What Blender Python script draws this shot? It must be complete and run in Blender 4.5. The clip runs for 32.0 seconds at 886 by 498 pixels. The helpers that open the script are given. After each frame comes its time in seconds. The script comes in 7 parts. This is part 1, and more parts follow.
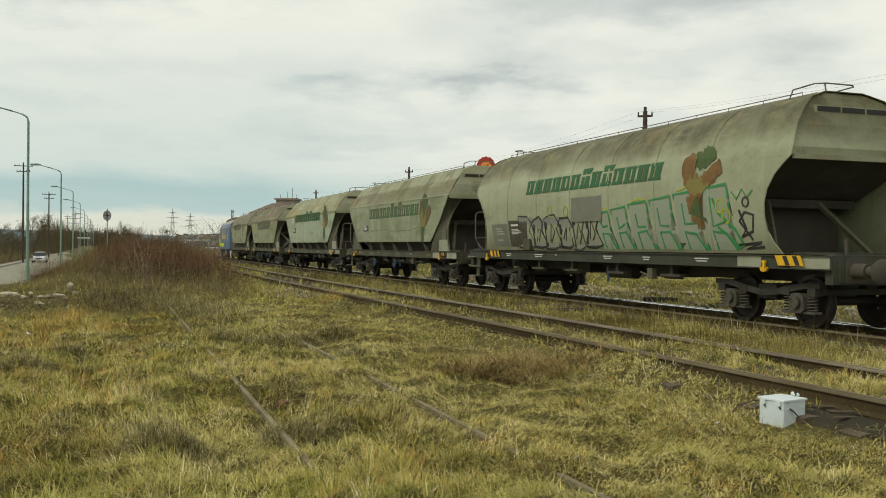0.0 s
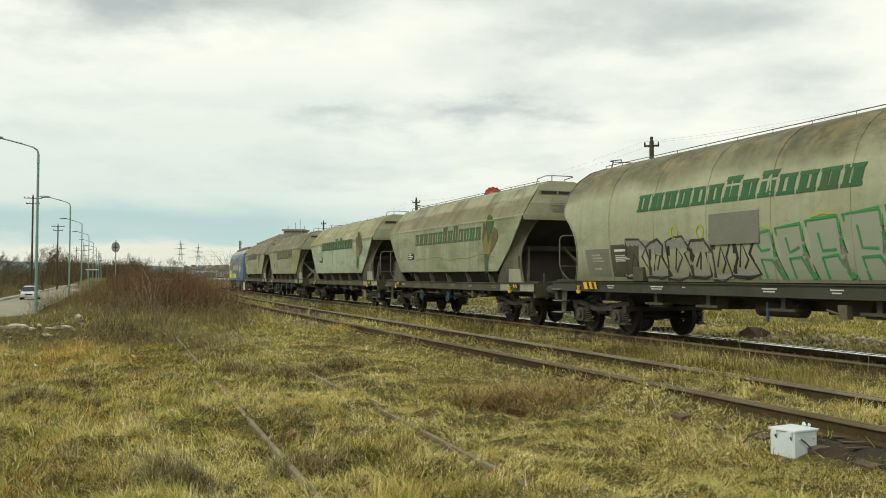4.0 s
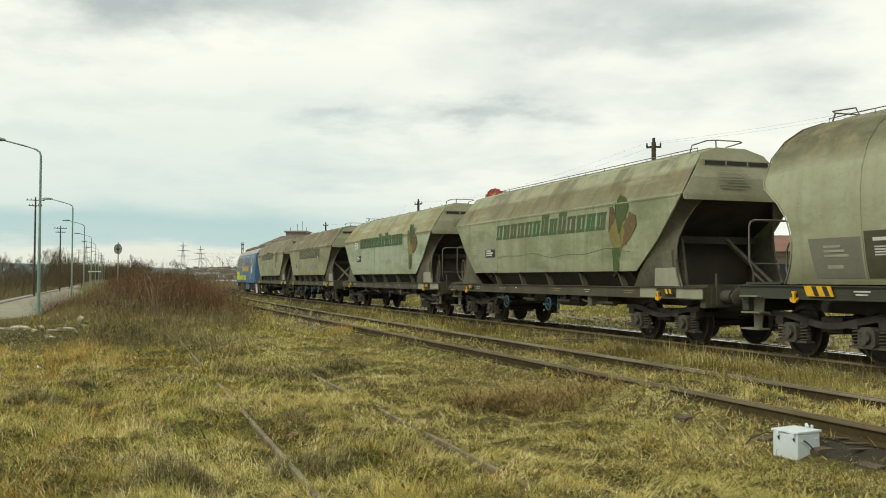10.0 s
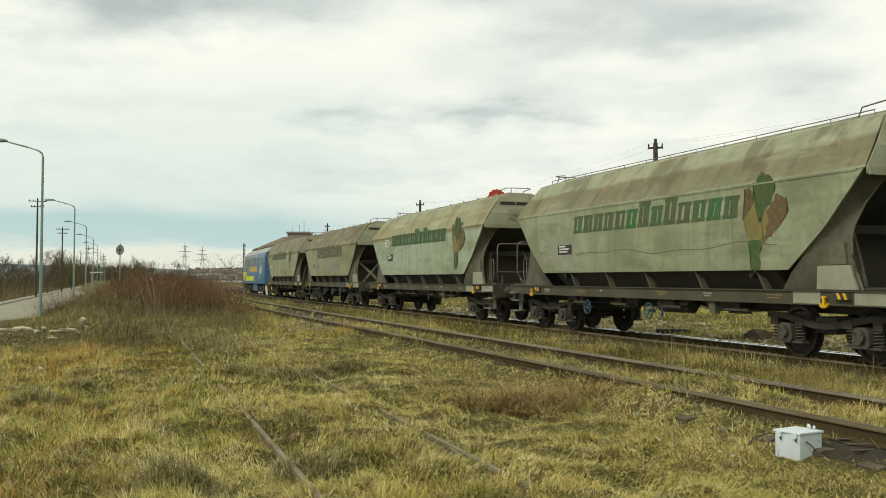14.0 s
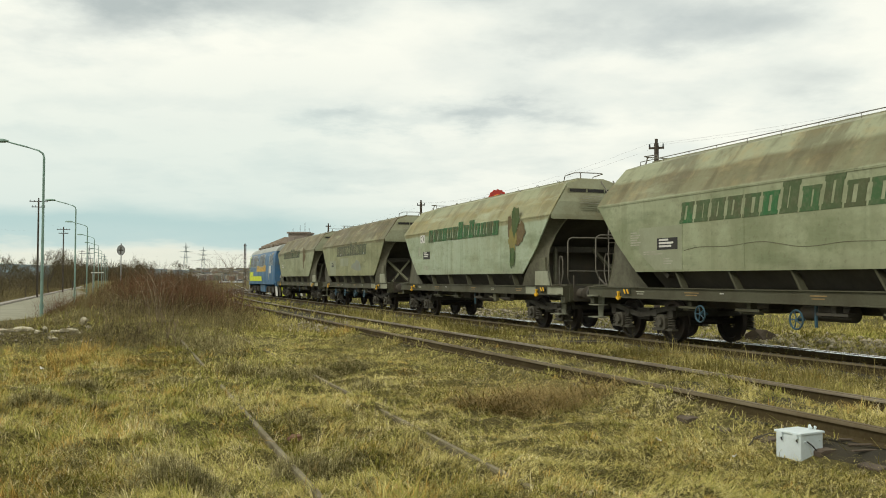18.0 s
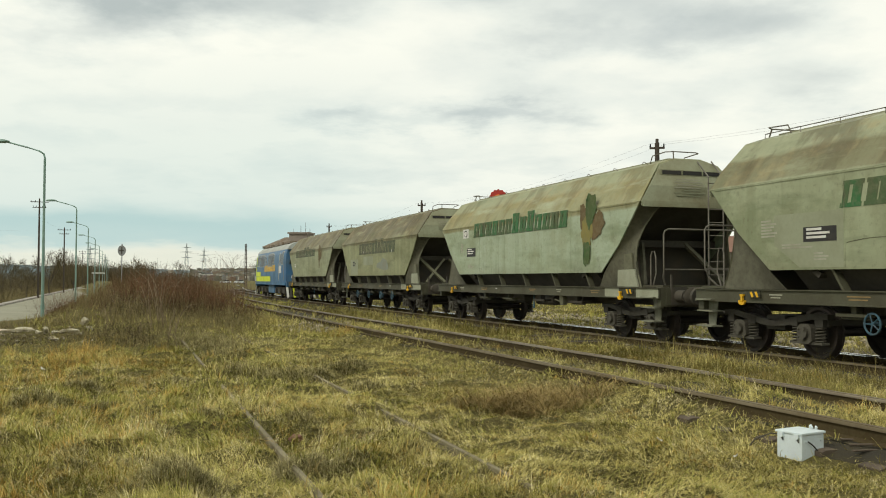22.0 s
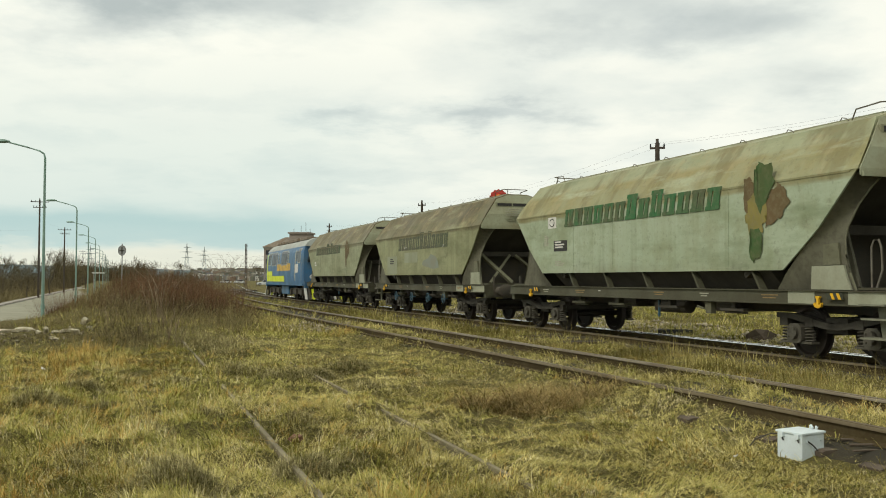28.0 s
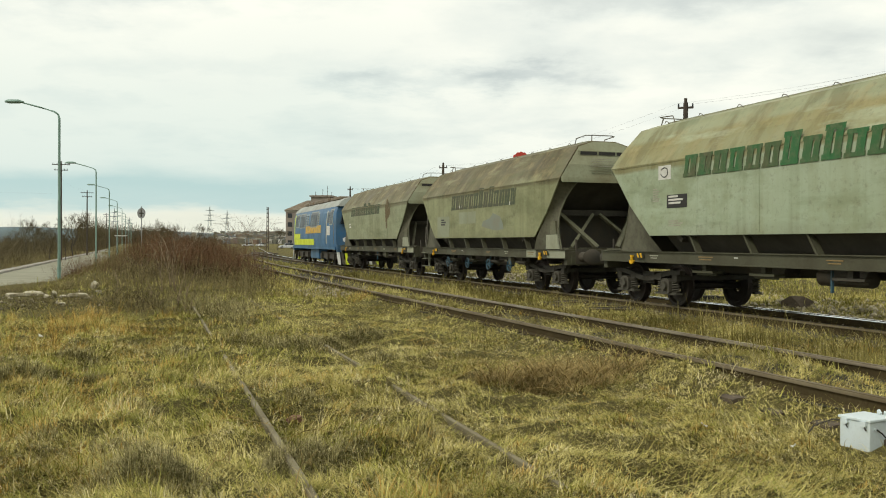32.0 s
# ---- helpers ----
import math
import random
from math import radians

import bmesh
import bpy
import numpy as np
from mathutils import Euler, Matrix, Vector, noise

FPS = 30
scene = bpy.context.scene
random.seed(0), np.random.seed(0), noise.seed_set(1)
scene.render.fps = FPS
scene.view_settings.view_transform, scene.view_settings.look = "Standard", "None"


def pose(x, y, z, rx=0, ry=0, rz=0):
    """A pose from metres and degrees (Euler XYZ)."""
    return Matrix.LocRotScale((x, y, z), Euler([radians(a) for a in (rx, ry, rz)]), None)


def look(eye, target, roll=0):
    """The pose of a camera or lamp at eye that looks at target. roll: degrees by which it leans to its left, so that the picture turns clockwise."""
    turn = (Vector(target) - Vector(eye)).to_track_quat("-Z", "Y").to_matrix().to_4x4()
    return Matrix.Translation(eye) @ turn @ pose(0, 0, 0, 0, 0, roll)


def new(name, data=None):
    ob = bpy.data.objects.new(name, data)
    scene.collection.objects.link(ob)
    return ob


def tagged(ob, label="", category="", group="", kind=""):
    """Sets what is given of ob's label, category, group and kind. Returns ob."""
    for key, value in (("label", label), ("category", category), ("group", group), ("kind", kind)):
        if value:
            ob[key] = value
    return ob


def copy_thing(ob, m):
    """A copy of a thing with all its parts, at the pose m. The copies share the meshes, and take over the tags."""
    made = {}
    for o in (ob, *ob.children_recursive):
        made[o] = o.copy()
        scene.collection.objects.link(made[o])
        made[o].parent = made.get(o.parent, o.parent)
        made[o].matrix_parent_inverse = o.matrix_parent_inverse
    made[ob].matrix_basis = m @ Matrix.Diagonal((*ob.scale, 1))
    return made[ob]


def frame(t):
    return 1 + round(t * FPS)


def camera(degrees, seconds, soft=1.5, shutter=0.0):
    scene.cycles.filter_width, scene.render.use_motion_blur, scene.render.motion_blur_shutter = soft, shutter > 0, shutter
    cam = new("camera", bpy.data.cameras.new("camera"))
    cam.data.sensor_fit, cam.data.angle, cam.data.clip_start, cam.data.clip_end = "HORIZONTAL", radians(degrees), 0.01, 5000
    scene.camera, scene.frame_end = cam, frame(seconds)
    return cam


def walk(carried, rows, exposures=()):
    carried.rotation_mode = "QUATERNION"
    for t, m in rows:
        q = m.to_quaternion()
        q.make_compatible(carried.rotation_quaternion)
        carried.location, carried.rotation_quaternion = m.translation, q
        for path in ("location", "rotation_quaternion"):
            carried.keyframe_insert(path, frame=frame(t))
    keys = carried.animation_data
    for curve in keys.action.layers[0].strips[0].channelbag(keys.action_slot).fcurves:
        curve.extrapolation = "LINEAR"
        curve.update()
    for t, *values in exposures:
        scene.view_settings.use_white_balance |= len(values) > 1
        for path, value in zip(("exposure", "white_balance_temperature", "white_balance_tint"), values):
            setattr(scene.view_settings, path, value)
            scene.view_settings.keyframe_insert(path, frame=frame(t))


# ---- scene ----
# ---- camera and its walk ----
cam = camera(51.1, 32.0, soft=1.0)
EYE = Vector((0.0, 0.0, 1.546))       # rail head of the main line is at z = 0.17


def gaze(yaw, pitch, roll, x=0.0, y=0.0, z=0.0):
    """A camera pose: degrees to the right of +y, degrees up, degrees of lean."""
    eye = EYE + Vector((x, y, z))
    a, b = radians(yaw), radians(pitch)
    way = Vector((math.sin(a) * math.cos(b), math.cos(a) * math.cos(b), math.sin(b)))
    return look(eye, eye + way * 10, roll)


walk(cam, [(t, gaze(*g)) for t, *g in (
    (0.0, 0.772, -0.132, 0.456), (0.5, 0.742, 0.039, 0.359), (1.0, 0.781, 0.409, 0.309), (1.5, 0.798, 0.590, 0.281),
    (2.0, 0.657, 1.096, 0.301), (2.5, 0.461, 1.551, 0.270), (3.0, 0.351, 1.729, 0.243), (3.5, 0.319, 1.735, 0.240),
    (5.5, 0.276, 1.760, 0.220), (7.0, 0.270, 1.786, 0.210), (9.0, 0.206, 1.812, 0.200), (11.0, 0.143, 1.845, 0.170),
    (13.0, 0.096, 1.852, 0.168), (14.5, 0.050, 1.892, 0.165), (17.0, 0.015, 1.896, 0.164), (20.0, -0.002, 1.896, 0.164),
    (23.0, -0.045, 1.908, 0.120), (26.0, -0.048, 1.902, 0.130), (29.0, -0.050, 1.904, 0.140), (30.5, -0.054, 1.900, 0.140),
    (31.0, -0.103, 1.644, 0.213), (31.5, -0.28, 1.07, 0.20, 0.01, 0.2), (32.0, -1.40, -0.36, 0.25, 0.05, 1.0))],
     [(0.0, -0.19), (1.0, -0.04), (3.0, 0.0), (30.5, 0.0), (32.0, 0.05)])

# ---- world, sun ----
world = bpy.data.worlds.new("sky")
scene.world = world
world.use_nodes = True


def sky_nodes():
    nt = world.node_tree
    nt.nodes.clear()
    N, Lk = nt.nodes.new, nt.links.new
    out, bg_sky, bg_cloud, mix = N("ShaderNodeOutputWorld"), N("ShaderNodeBackground"), N("ShaderNodeBackground"), N("ShaderNodeMixShader")
    sky = N("ShaderNodeTexSky")
    sky.sky_type, sky.sun_disc, sky.sun_elevation, sky.sun_rotation = "NISHITA", False, radians(45), radians(-122)
    bg_sky.inputs[1].default_value = 0.10
    Lk(sky.outputs[0], bg_sky.inputs[0])
    co, sep = N("ShaderNodeTexCoord"), N("ShaderNodeSeparateXYZ")
    Lk(co.outputs["Generated"], sep.inputs[0])
    # clouds lie on a level sheet: divide the way by its height
    up = N("ShaderNodeMath"); up.operation = "ADD"; up.inputs[1].default_value = 0.16
    Lk(sep.outputs[2], up.inputs[0])
    mx = N("ShaderNodeMath"); mx.operation = "MAXIMUM"; mx.inputs[1].default_value = 0.08
    Lk(up.outputs[0], mx.inputs[0])
    flat = N("ShaderNodeCombineXYZ")
    for i in range(2):
        dv = N("ShaderNodeMath"); dv.operation = "DIVIDE"
        Lk(sep.outputs[i], dv.inputs[0]); Lk(mx.outputs[0], dv.inputs[1]); Lk(dv.outputs[0], flat.inputs[i])
    def fbm(scale, detail, offset, rough=0.55):
        mp = N("ShaderNodeMapping"); mp.inputs["Location"].default_value = offset
        Lk(flat.outputs[0], mp.inputs[0])
        t = N("ShaderNodeTexNoise"); t.inputs["Scale"].default_value = scale; t.inputs["Detail"].default_value = detail
        t.inputs["Roughness"].default_value = rough
        Lk(mp.outputs[0], t.inputs["Vector"])
        return t.outputs["Fac"]
    def ramp(src, stops):
        r = N("ShaderNodeValToRGB")
        el = r.color_ramp.elements
        while len(el) < len(stops):
            el.new(0.5)
        for e, (p, c) in zip(el, stops):
            e.position, e.color = p, (*c, 1)
        Lk(src, r.inputs[0])
        return r.outputs[0]
    def calc(op, a, b=0.0):
        n = N("ShaderNodeMath"); n.operation = op
        for q, v in enumerate((a, b)):
            if isinstance(v, (int, float)):
                n.inputs[q].default_value = v
            else:
                Lk(v, n.inputs[q])
        return n.outputs[0]
    # cloud bases: ragged grey bellies hanging in a bright overcast, by bearing and height
    ahead = calc("MAXIMUM", sep.outputs[1], 0.05)
    warp, warp2 = fbm(2.2, 6, (1.3, 7.7, 4.0), 0.62), fbm(2.6, 6, (6.1, 2.2, 8.0), 0.62)
    bear = calc("ADD", calc("DIVIDE", sep.outputs[0], ahead), calc("MULTIPLY", calc("SUBTRACT", warp, 0.5), 0.34))
    high = calc("ADD", calc("DIVIDE", sep.outputs[2], ahead), calc("MULTIPLY", calc("SUBTRACT", warp2, 0.5), 0.11))
    grey = None
    for u0, v0, ru, rv, amount in ((-0.32, 0.310, 0.10, 0.050, 0.95), (-0.45, 0.270, 0.12, 0.030, 0.40), (-0.16, 0.300, 0.10, 0.030, 0.40), (0.05, 0.325, 0.16, 0.028, 0.45), (0.30, 0.285, 0.14, 0.040, 0.62), (0.14, 0.262, 0.12, 0.022, 0.28),
                                   (0.05, 0.170, 0.12, 0.020, 0.62), (-0.13, 0.168, 0.07, 0.016, 0.45), (-0.30, 0.200, 0.16, 0.020, 0.22), (0.22, 0.205, 0.14, 0.020, 0.30), (-0.10, 0.120, 0.30, 0.020, 0.30), (0.42, 0.215, 0.10, 0.035, 0.35), (-0.40, 0.150, 0.12, 0.016, 0.22)):
        d = calc("ADD", calc("POWER", calc("ABSOLUTE", calc("DIVIDE", calc("SUBTRACT", bear, u0), ru)), 2.0), calc("POWER", calc("ABSOLUTE", calc("DIVIDE", calc("SUBTRACT", high, v0), rv)), 2.0))
        g = calc("MULTIPLY", calc("EXPONENT", calc("MULTIPLY", d, -1.0)), amount)
        grey = g if grey is None else calc("ADD", grey, g)
    fine = calc("MULTIPLY", calc("SUBTRACT", fbm(3.2, 9, (3.1, 1.7, 0.0), 0.52), 0.5), 0.80)
    broad = calc("MULTIPLY", calc("SUBTRACT", fbm(0.9, 6, (2.4, 5.1, 3.0), 0.55), 0.5), 0.9)
    tone = calc("SUBTRACT", calc("ADD", calc("ADD", 0.90, fine), broad), grey)
    shade = ramp(tone, ((0.0, (0.50, 0.56, 0.545)), (0.30, (0.67, 0.72, 0.68)), (0.60, (0.86, 0.90, 0.82)), (0.86, (1.0, 1.01, 0.895))))
    bg_cloud.inputs[1].default_value = 0.985
    # an open blue-grey stretch low on the road side, with a ragged edge, over a pale strip of haze
    side = N("ShaderNodeMath"); side.operation = "DIVIDE"
    Lk(sep.outputs[0], side.inputs[0]); Lk(sep.outputs[1], side.inputs[1])
    wob = N("ShaderNodeMath"); wob.operation = "MULTIPLY_ADD"; wob.inputs[1].default_value = 0.055; wob.inputs[2].default_value = -0.0275
    Lk(fbm(0.9, 5, (5.2, 0.4, 1.0), 0.6), wob.inputs[0])
    lvl = N("ShaderNodeMath"); lvl.operation = "ADD"
    Lk(sep.outputs[2], lvl.inputs[0]); Lk(wob.outputs[0], lvl.inputs[1])
    band = ramp(lvl.outputs[0], ((0.0, (0.0, 0.0, 0.0)), (0.026, (0.05, 0.05, 0.05)), (0.038, (0.9, 0.9, 0.9)), (0.058, (1.0, 1.0, 1.0)), (0.080, (0.50, 0.50, 0.50)), (0.15, (0.32, 0.32, 0.32)), (0.24, (0.0, 0.0, 0.0))))
    shift = N("ShaderNodeMath"); shift.operation = "ADD"; shift.inputs[1].default_value = 0.6
    Lk(side.outputs[0], shift.inputs[0])
    thin = ramp(shift.outputs[0], ((0.0, (1.0, 1.0, 1.0)), (0.42, (1.0, 1.0, 1.0)), (0.60, (0.35, 0.35, 0.35)), (0.75, (0.1, 0.1, 0.1))))
    both = N("ShaderNodeMath"); both.operation = "MULTIPLY"
    Lk(band, both.inputs[0]); Lk(thin, both.inputs[1])
    tint = N("ShaderNodeMix"); tint.data_type = "RGBA"
    Lk(both.outputs[0], tint.inputs[0]); Lk(shade, tint.inputs[6]); tint.inputs[7].default_value = (0.50, 0.675, 0.655, 1)
    haze = N("ShaderNodeMix"); haze.data_type = "RGBA"
    Lk(ramp(lvl.outputs[0], ((0.0, (0.85, 0.85, 0.85)), (0.026, (0.75, 0.75, 0.75)), (0.040, (0.0, 0.0, 0.0)))), haze.inputs[0])
    Lk(tint.outputs[2], haze.inputs[6]); haze.inputs[7].default_value = (0.800, 0.815, 0.675, 1)
    Lk(haze.outputs[2], bg_cloud.inputs[0])
    cover = ramp(fbm(0.30, 5, (9.4, 4.2, 2.0)), ((0.24, (0.85, 0.85, 0.85)), (0.42, (0.99, 0.99, 0.99))))
    Lk(cover, mix.inputs[0]); Lk(bg_sky.outputs[0], mix.inputs[1]); Lk(bg_cloud.outputs[0], mix.inputs[2])
    Lk(mix.outputs[0], out.inputs[0])


sky_nodes()
sun_data = bpy.data.lights.new("sun", "SUN")
sun_data.energy, sun_data.angle, sun_data.color = 1.5, radians(10), (1.0, 0.95, 0.86)
sun = new("sun", sun_data)
sun.matrix_world = look((-40, -5, 47), (0, 20, 0))
scene.view_settings.exposure = 0.0


# ---- materials ----
def material(name, build, rough=0.8, metal=0.0, spec=0.3):
    m = bpy.data.materials.new(name)
    m.use_nodes = True
    nt = m.node_tree
    b = nt.nodes["Principled BSDF"]
    b.inputs["Roughness"].default_value, b.inputs["Metallic"].default_value = rough, metal
    b.inputs["Specular IOR Level"].default_value = spec
    build(Nodes(nt, b))
    return m


class Nodes:
    """Short forms for the nodes of one material."""
    def __init__(self, nt, bsdf):
        self.nt, self.bsdf = nt, bsdf
        self.co = nt.nodes.new("ShaderNodeTexCoord")

    def put(self, socket, value):
        if isinstance(value, bpy.types.NodeSocket):
            self.nt.links.new(value, socket)
        elif isinstance(value, (tuple, list)) and len(value) == 3 and socket.type == "RGBA":
            socket.default_value = (*value, 1)
        else:
            socket.default_value = value

    def noise(self, scale, detail=4, rough=0.6, stretch=None, seed=None):
        n = self.nt.nodes.new("ShaderNodeTexNoise")
        n.inputs["Scale"].default_value, n.inputs["Detail"].default_value, n.inputs["Roughness"].default_value = scale, detail, rough
        mp = self.nt.nodes.new("ShaderNodeMapping")
        self.nt.links.new(self.co.outputs["Object"], mp.inputs[0])
        if stretch:
            mp.inputs["Scale"].default_value = stretch
        if seed is not None:
            self.put(mp.inputs["Location"], seed)
        self.nt.links.new(mp.outputs[0], n.inputs["Vector"])
        return n.outputs["Fac"]

    def axis(self, i):
        s = self.nt.nodes.new("ShaderNodeSeparateXYZ")
        self.nt.links.new(self.co.outputs["Object"], s.inputs[0])
        return s.outputs[i]

    def math(self, op, a, b=0.0, clamp=False):
        n = self.nt.nodes.new("ShaderNodeMath")
        n.operation, n.use_clamp = op, clamp
        self.put(n.inputs[0], a), self.put(n.inputs[1], b)
        return n.outputs[0]

    def ramp(self, src, stops):
        r = self.nt.nodes.new("ShaderNodeValToRGB")
        el = r.color_ramp.elements
        while len(el) < len(stops):
            el.new(0.5)
        for e, (p, c) in zip(el, stops):
            e.position, e.color = p, (*((c,) * 3 if isinstance(c, (int, float)) else c), 1)
        self.put(r.inputs[0], src)
        return r.outputs[0]

    def mix(self, fac, a, b, mode="MIX"):
        n = self.nt.nodes.new("ShaderNodeMix")
        n.data_type, n.blend_type = "RGBA", mode
        self.put(n.inputs[0], fac), self.put(n.inputs[6], a), self.put(n.inputs[7], b)
        return n.outputs[2]

    def random(self):
        return self.nt.nodes.new("ShaderNodeObjectInfo").outputs["Random"]

    def island(self):
        return self.nt.nodes.new("ShaderNodeNewGeometry").outputs["Random Per Island"]

    def color(self, c):
        self.put(self.bsdf.inputs["Base Color"], c)

    def rough(self, v):
        self.put(self.bsdf.inputs["Roughness"], v)

    def bump(self, h, strength=0.3, dist=0.01):
        n = self.nt.nodes.new("ShaderNodeBump")
        n.inputs["Strength"].default_value, n.inputs["Distance"].default_value = strength, dist
        self.put(n.inputs["Height"], h)
        self.put(self.bsdf.inputs["Normal"], n.outputs[0])


def weathered(name, base, stain, dirt=0.45, rough=0.6, metal=0.0, scale=1.0, bump=0.15):
    """Painted or bare surface with grime at two sizes."""
    def f(n):
        big, fine = n.noise(0.9 * scale, 5), n.noise(14 * scale, 4)
        c = n.mix(n.ramp(big, ((0.42, 0.0), (0.68, dirt))), base, stain)
        c = n.mix(n.ramp(fine, ((0.45, 0.0), (0.75, dirt * 0.6))), c, stain)
        n.color(c)
        n.rough(n.ramp(big, ((0.3, rough - 0.1), (0.7, min(1.0, rough + 0.15)))))
        n.bump(fine, bump, 0.006)
    return material(name, f, rough, metal)


def wagon_paint(name, base, panel, roof, streak, line=3.15, seed=0.0, hard=0.12, crest=0.0, mottle=1.0):
    """Hopper paint: soot and rust dust lies on the roof above the seam, runs and smudges dirty the side."""
    dim = lambda c, k: (c[0] * k * 0.955, c[1] * k, c[2] * k * 0.87)
    base, panel, roof, streak = dim(base, 1.06), dim(panel, 1.06), dim(roof, 1.03), dim(streak, 1.0)
    def f(n):
        z, big = n.axis(2), n.noise(0.55, 6, 0.62, (1, 1, 1.6), (seed, seed * 0.7, 0))
        runs = n.noise(1.0, 5, 0.6, (2.2, 1, 0.16), (seed * 2, 0, 0))
        fine = n.noise(9, 5, 0.65, None, (seed, 0, 0))
        edge = n.math("ADD", z, n.math("MULTIPLY", n.math("SUBTRACT", big, 0.5), hard * 2.5))
        up = n.ramp(n.math("MULTIPLY", n.math("SUBTRACT", edge, line - 0.25), 1.0), ((0.0, 0.0), (hard, 0.70), (0.75, 1.0)))
        c = n.mix(n.ramp(big, ((0.40, 0.0), (0.62, 1.0))), base, panel)
        c = n.mix(n.ramp(runs, ((0.45, 0.0), (0.72, 0.55))), c, streak)
        # mildew clouds and sooty smudges
        cloud = n.noise(0.8, 7, 0.68, (0.7, 1, 1.1), (seed * 7, 2.0, seed * 2))
        c = n.mix(n.ramp(cloud, ((0.48, 0.0), (0.62, 0.60 * mottle))), c, (streak[0] * 0.80, streak[1] * 0.88, streak[2] * 0.80))
        c = n.mix(n.ramp(n.noise(2.4, 5, 0.7, (0.9, 1, 1), (seed * 9, 1.0, 0)), ((0.60, 0.0), (0.74, 0.55 * mottle))), c, (0.075, 0.062, 0.038))
        c = n.mix(n.math("MULTIPLY", up, n.ramp(runs, ((0.25, 0.8), (0.6, 1.0)))), c, roof)
        top = n.ramp(n.math("SUBTRACT", n.math("ADD", z, n.math("MULTIPLY", n.math("SUBTRACT", big, 0.5), 0.25)), 3.2), ((0.46, 0.0), (0.56, crest)))
        c = n.mix(top, c, panel)
        moss = n.noise(1.0, 4, 0.55, (3.4, 1, 0.10), (seed * 5, 0, 1.0))
        c = n.mix(n.ramp(moss, ((0.54, 0.0), (0.74, 0.34))), c, (streak[0] * 0.62, streak[1] * 0.68, streak[2] * 0.58))
        blot = n.noise(1.7, 6, 0.7, (0.8, 1, 1), (seed * 3, 0, seed))
        c = n.mix(n.ramp(blot, ((0.50, 0.0), (0.64, 0.42 * mottle))), c, streak)
        c = n.mix(n.math("MULTIPLY", up, n.ramp(blot, ((0.36, 0.55), (0.5, 0.0)))), c, (0.30, 0.25, 0.12))
        old = n.noise(0.9, 4, 0.6, (1.5, 1, 0.30), (seed * 4, 3.0, 0))
        c = n.mix(n.math("MULTIPLY", up, n.ramp(old, ((0.50, 0.0), (0.60, 0.55 * mottle)))), c, (roof[0] * 0.55, roof[1] * 0.52, roof[2] * 0.48))
        # damp smears drawn along the side by the wind
        smear = n.noise(1.0, 6, 0.62, (0.45, 1, 2.2), (seed * 6, 4.0, seed))
        c = n.mix(n.ramp(smear, ((0.54, 0.0), (0.70, 0.50 * mottle))), c, (streak[0] * 0.55, streak[1] * 0.66, streak[2] * 0.58))
        c = n.mix(n.ramp(smear, ((0.30, 0.40 * mottle), (0.44, 0.0))), c, (min(1.0, base[0] * 1.2), min(1.0, base[1] * 1.22), min(1.0, base[2] * 1.25)))
        # darker brown towards the lower edge, reaching up in tongues
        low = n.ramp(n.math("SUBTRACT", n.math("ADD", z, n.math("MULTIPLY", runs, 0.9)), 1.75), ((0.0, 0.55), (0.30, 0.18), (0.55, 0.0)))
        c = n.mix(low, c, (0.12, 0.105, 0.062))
        c = n.mix(n.ramp(fine, ((0.55, 0.0), (0.76, 0.42 * mottle))), c, (0.075, 0.058, 0.036))
        n.color(c)
        n.rough(n.ramp(big, ((0.3, 0.5), (0.7, 0.72))))
        n.bump(n.math("ADD", fine, n.math("MULTIPLY", runs, 1.5)), 0.12, 0.01)
    return material(name, f, 0.6)


def ground_mat(n):
    a, b, c = n.noise(0.35, 6), n.noise(2.2, 6, 0.7), n.noise(18, 4, 0.7)
    col = n.mix(n.ramp(a, ((0.36, 0.0), (0.62, 1.0))), (0.075, 0.067, 0.022), (0.110, 0.094, 0.033))
    col = n.mix(n.ramp(b, ((0.42, 0.0), (0.66, 0.8))), col, (0.075, 0.070, 0.022))
    col = n.mix(n.ramp(c, ((0.45, 0.0), (0.7, 0.7))), col, (0.21, 0.175, 0.070))
    fine = n.noise(85, 3, 0.7)
    col = n.mix(n.ramp(fine, ((0.48, 0.0), (0.62, 0.75))), col, (0.24, 0.200, 0.075))
    col = n.mix(n.ramp(n.noise(55, 3, 0.7), ((0.50, 0.0), (0.64, 0.7))), col, (0.045, 0.040, 0.016))
    n.color(col)
    n.bump(n.math("ADD", n.math("MULTIPLY", b, 3.0), n.math("ADD", c, fine)), 0.8, 0.05)


def rust_mat(n):
    a, b = n.noise(1.6, 5, 0.6, (1, 1, 1)), n.noise(30, 4)
    col = n.mix(n.ramp(a, ((0.35, 0.0), (0.65, 1.0))), (0.046, 0.036, 0.017), (0.078, 0.061, 0.029))
    n.color(n.mix(n.ramp(b, ((0.4, 0.0), (0.7, 0.8))), col, (0.052, 0.035, 0.016)))
    n.bump(b, 0.3, 0.004)


def twig(name, a, b, c, patchy=0.8):
    """Stems and blades: every one its own tone, blotches of another tone at two sizes."""
    def f(n):
        col = n.mix(n.island(), a, b)
        col = n.mix(n.ramp(n.noise(0.6, 3), ((0.42, 0.0), (0.60, patchy))), col, c)
        col = n.mix(n.ramp(n.noise(4.5, 2), ((0.46, 0.0), (0.60, patchy * 0.8))), col, c)
        # darkest blotches put the shade of hollows in the grass into the colour
        n.color(n.mix(n.ramp(n.noise(7.5, 2), ((0.36, 0.85), (0.51, 0.0))), col, (c[0] * 0.5, c[1] * 0.5, c[2] * 0.5)))
    return material(name, f, 0.9, spec=0.1)


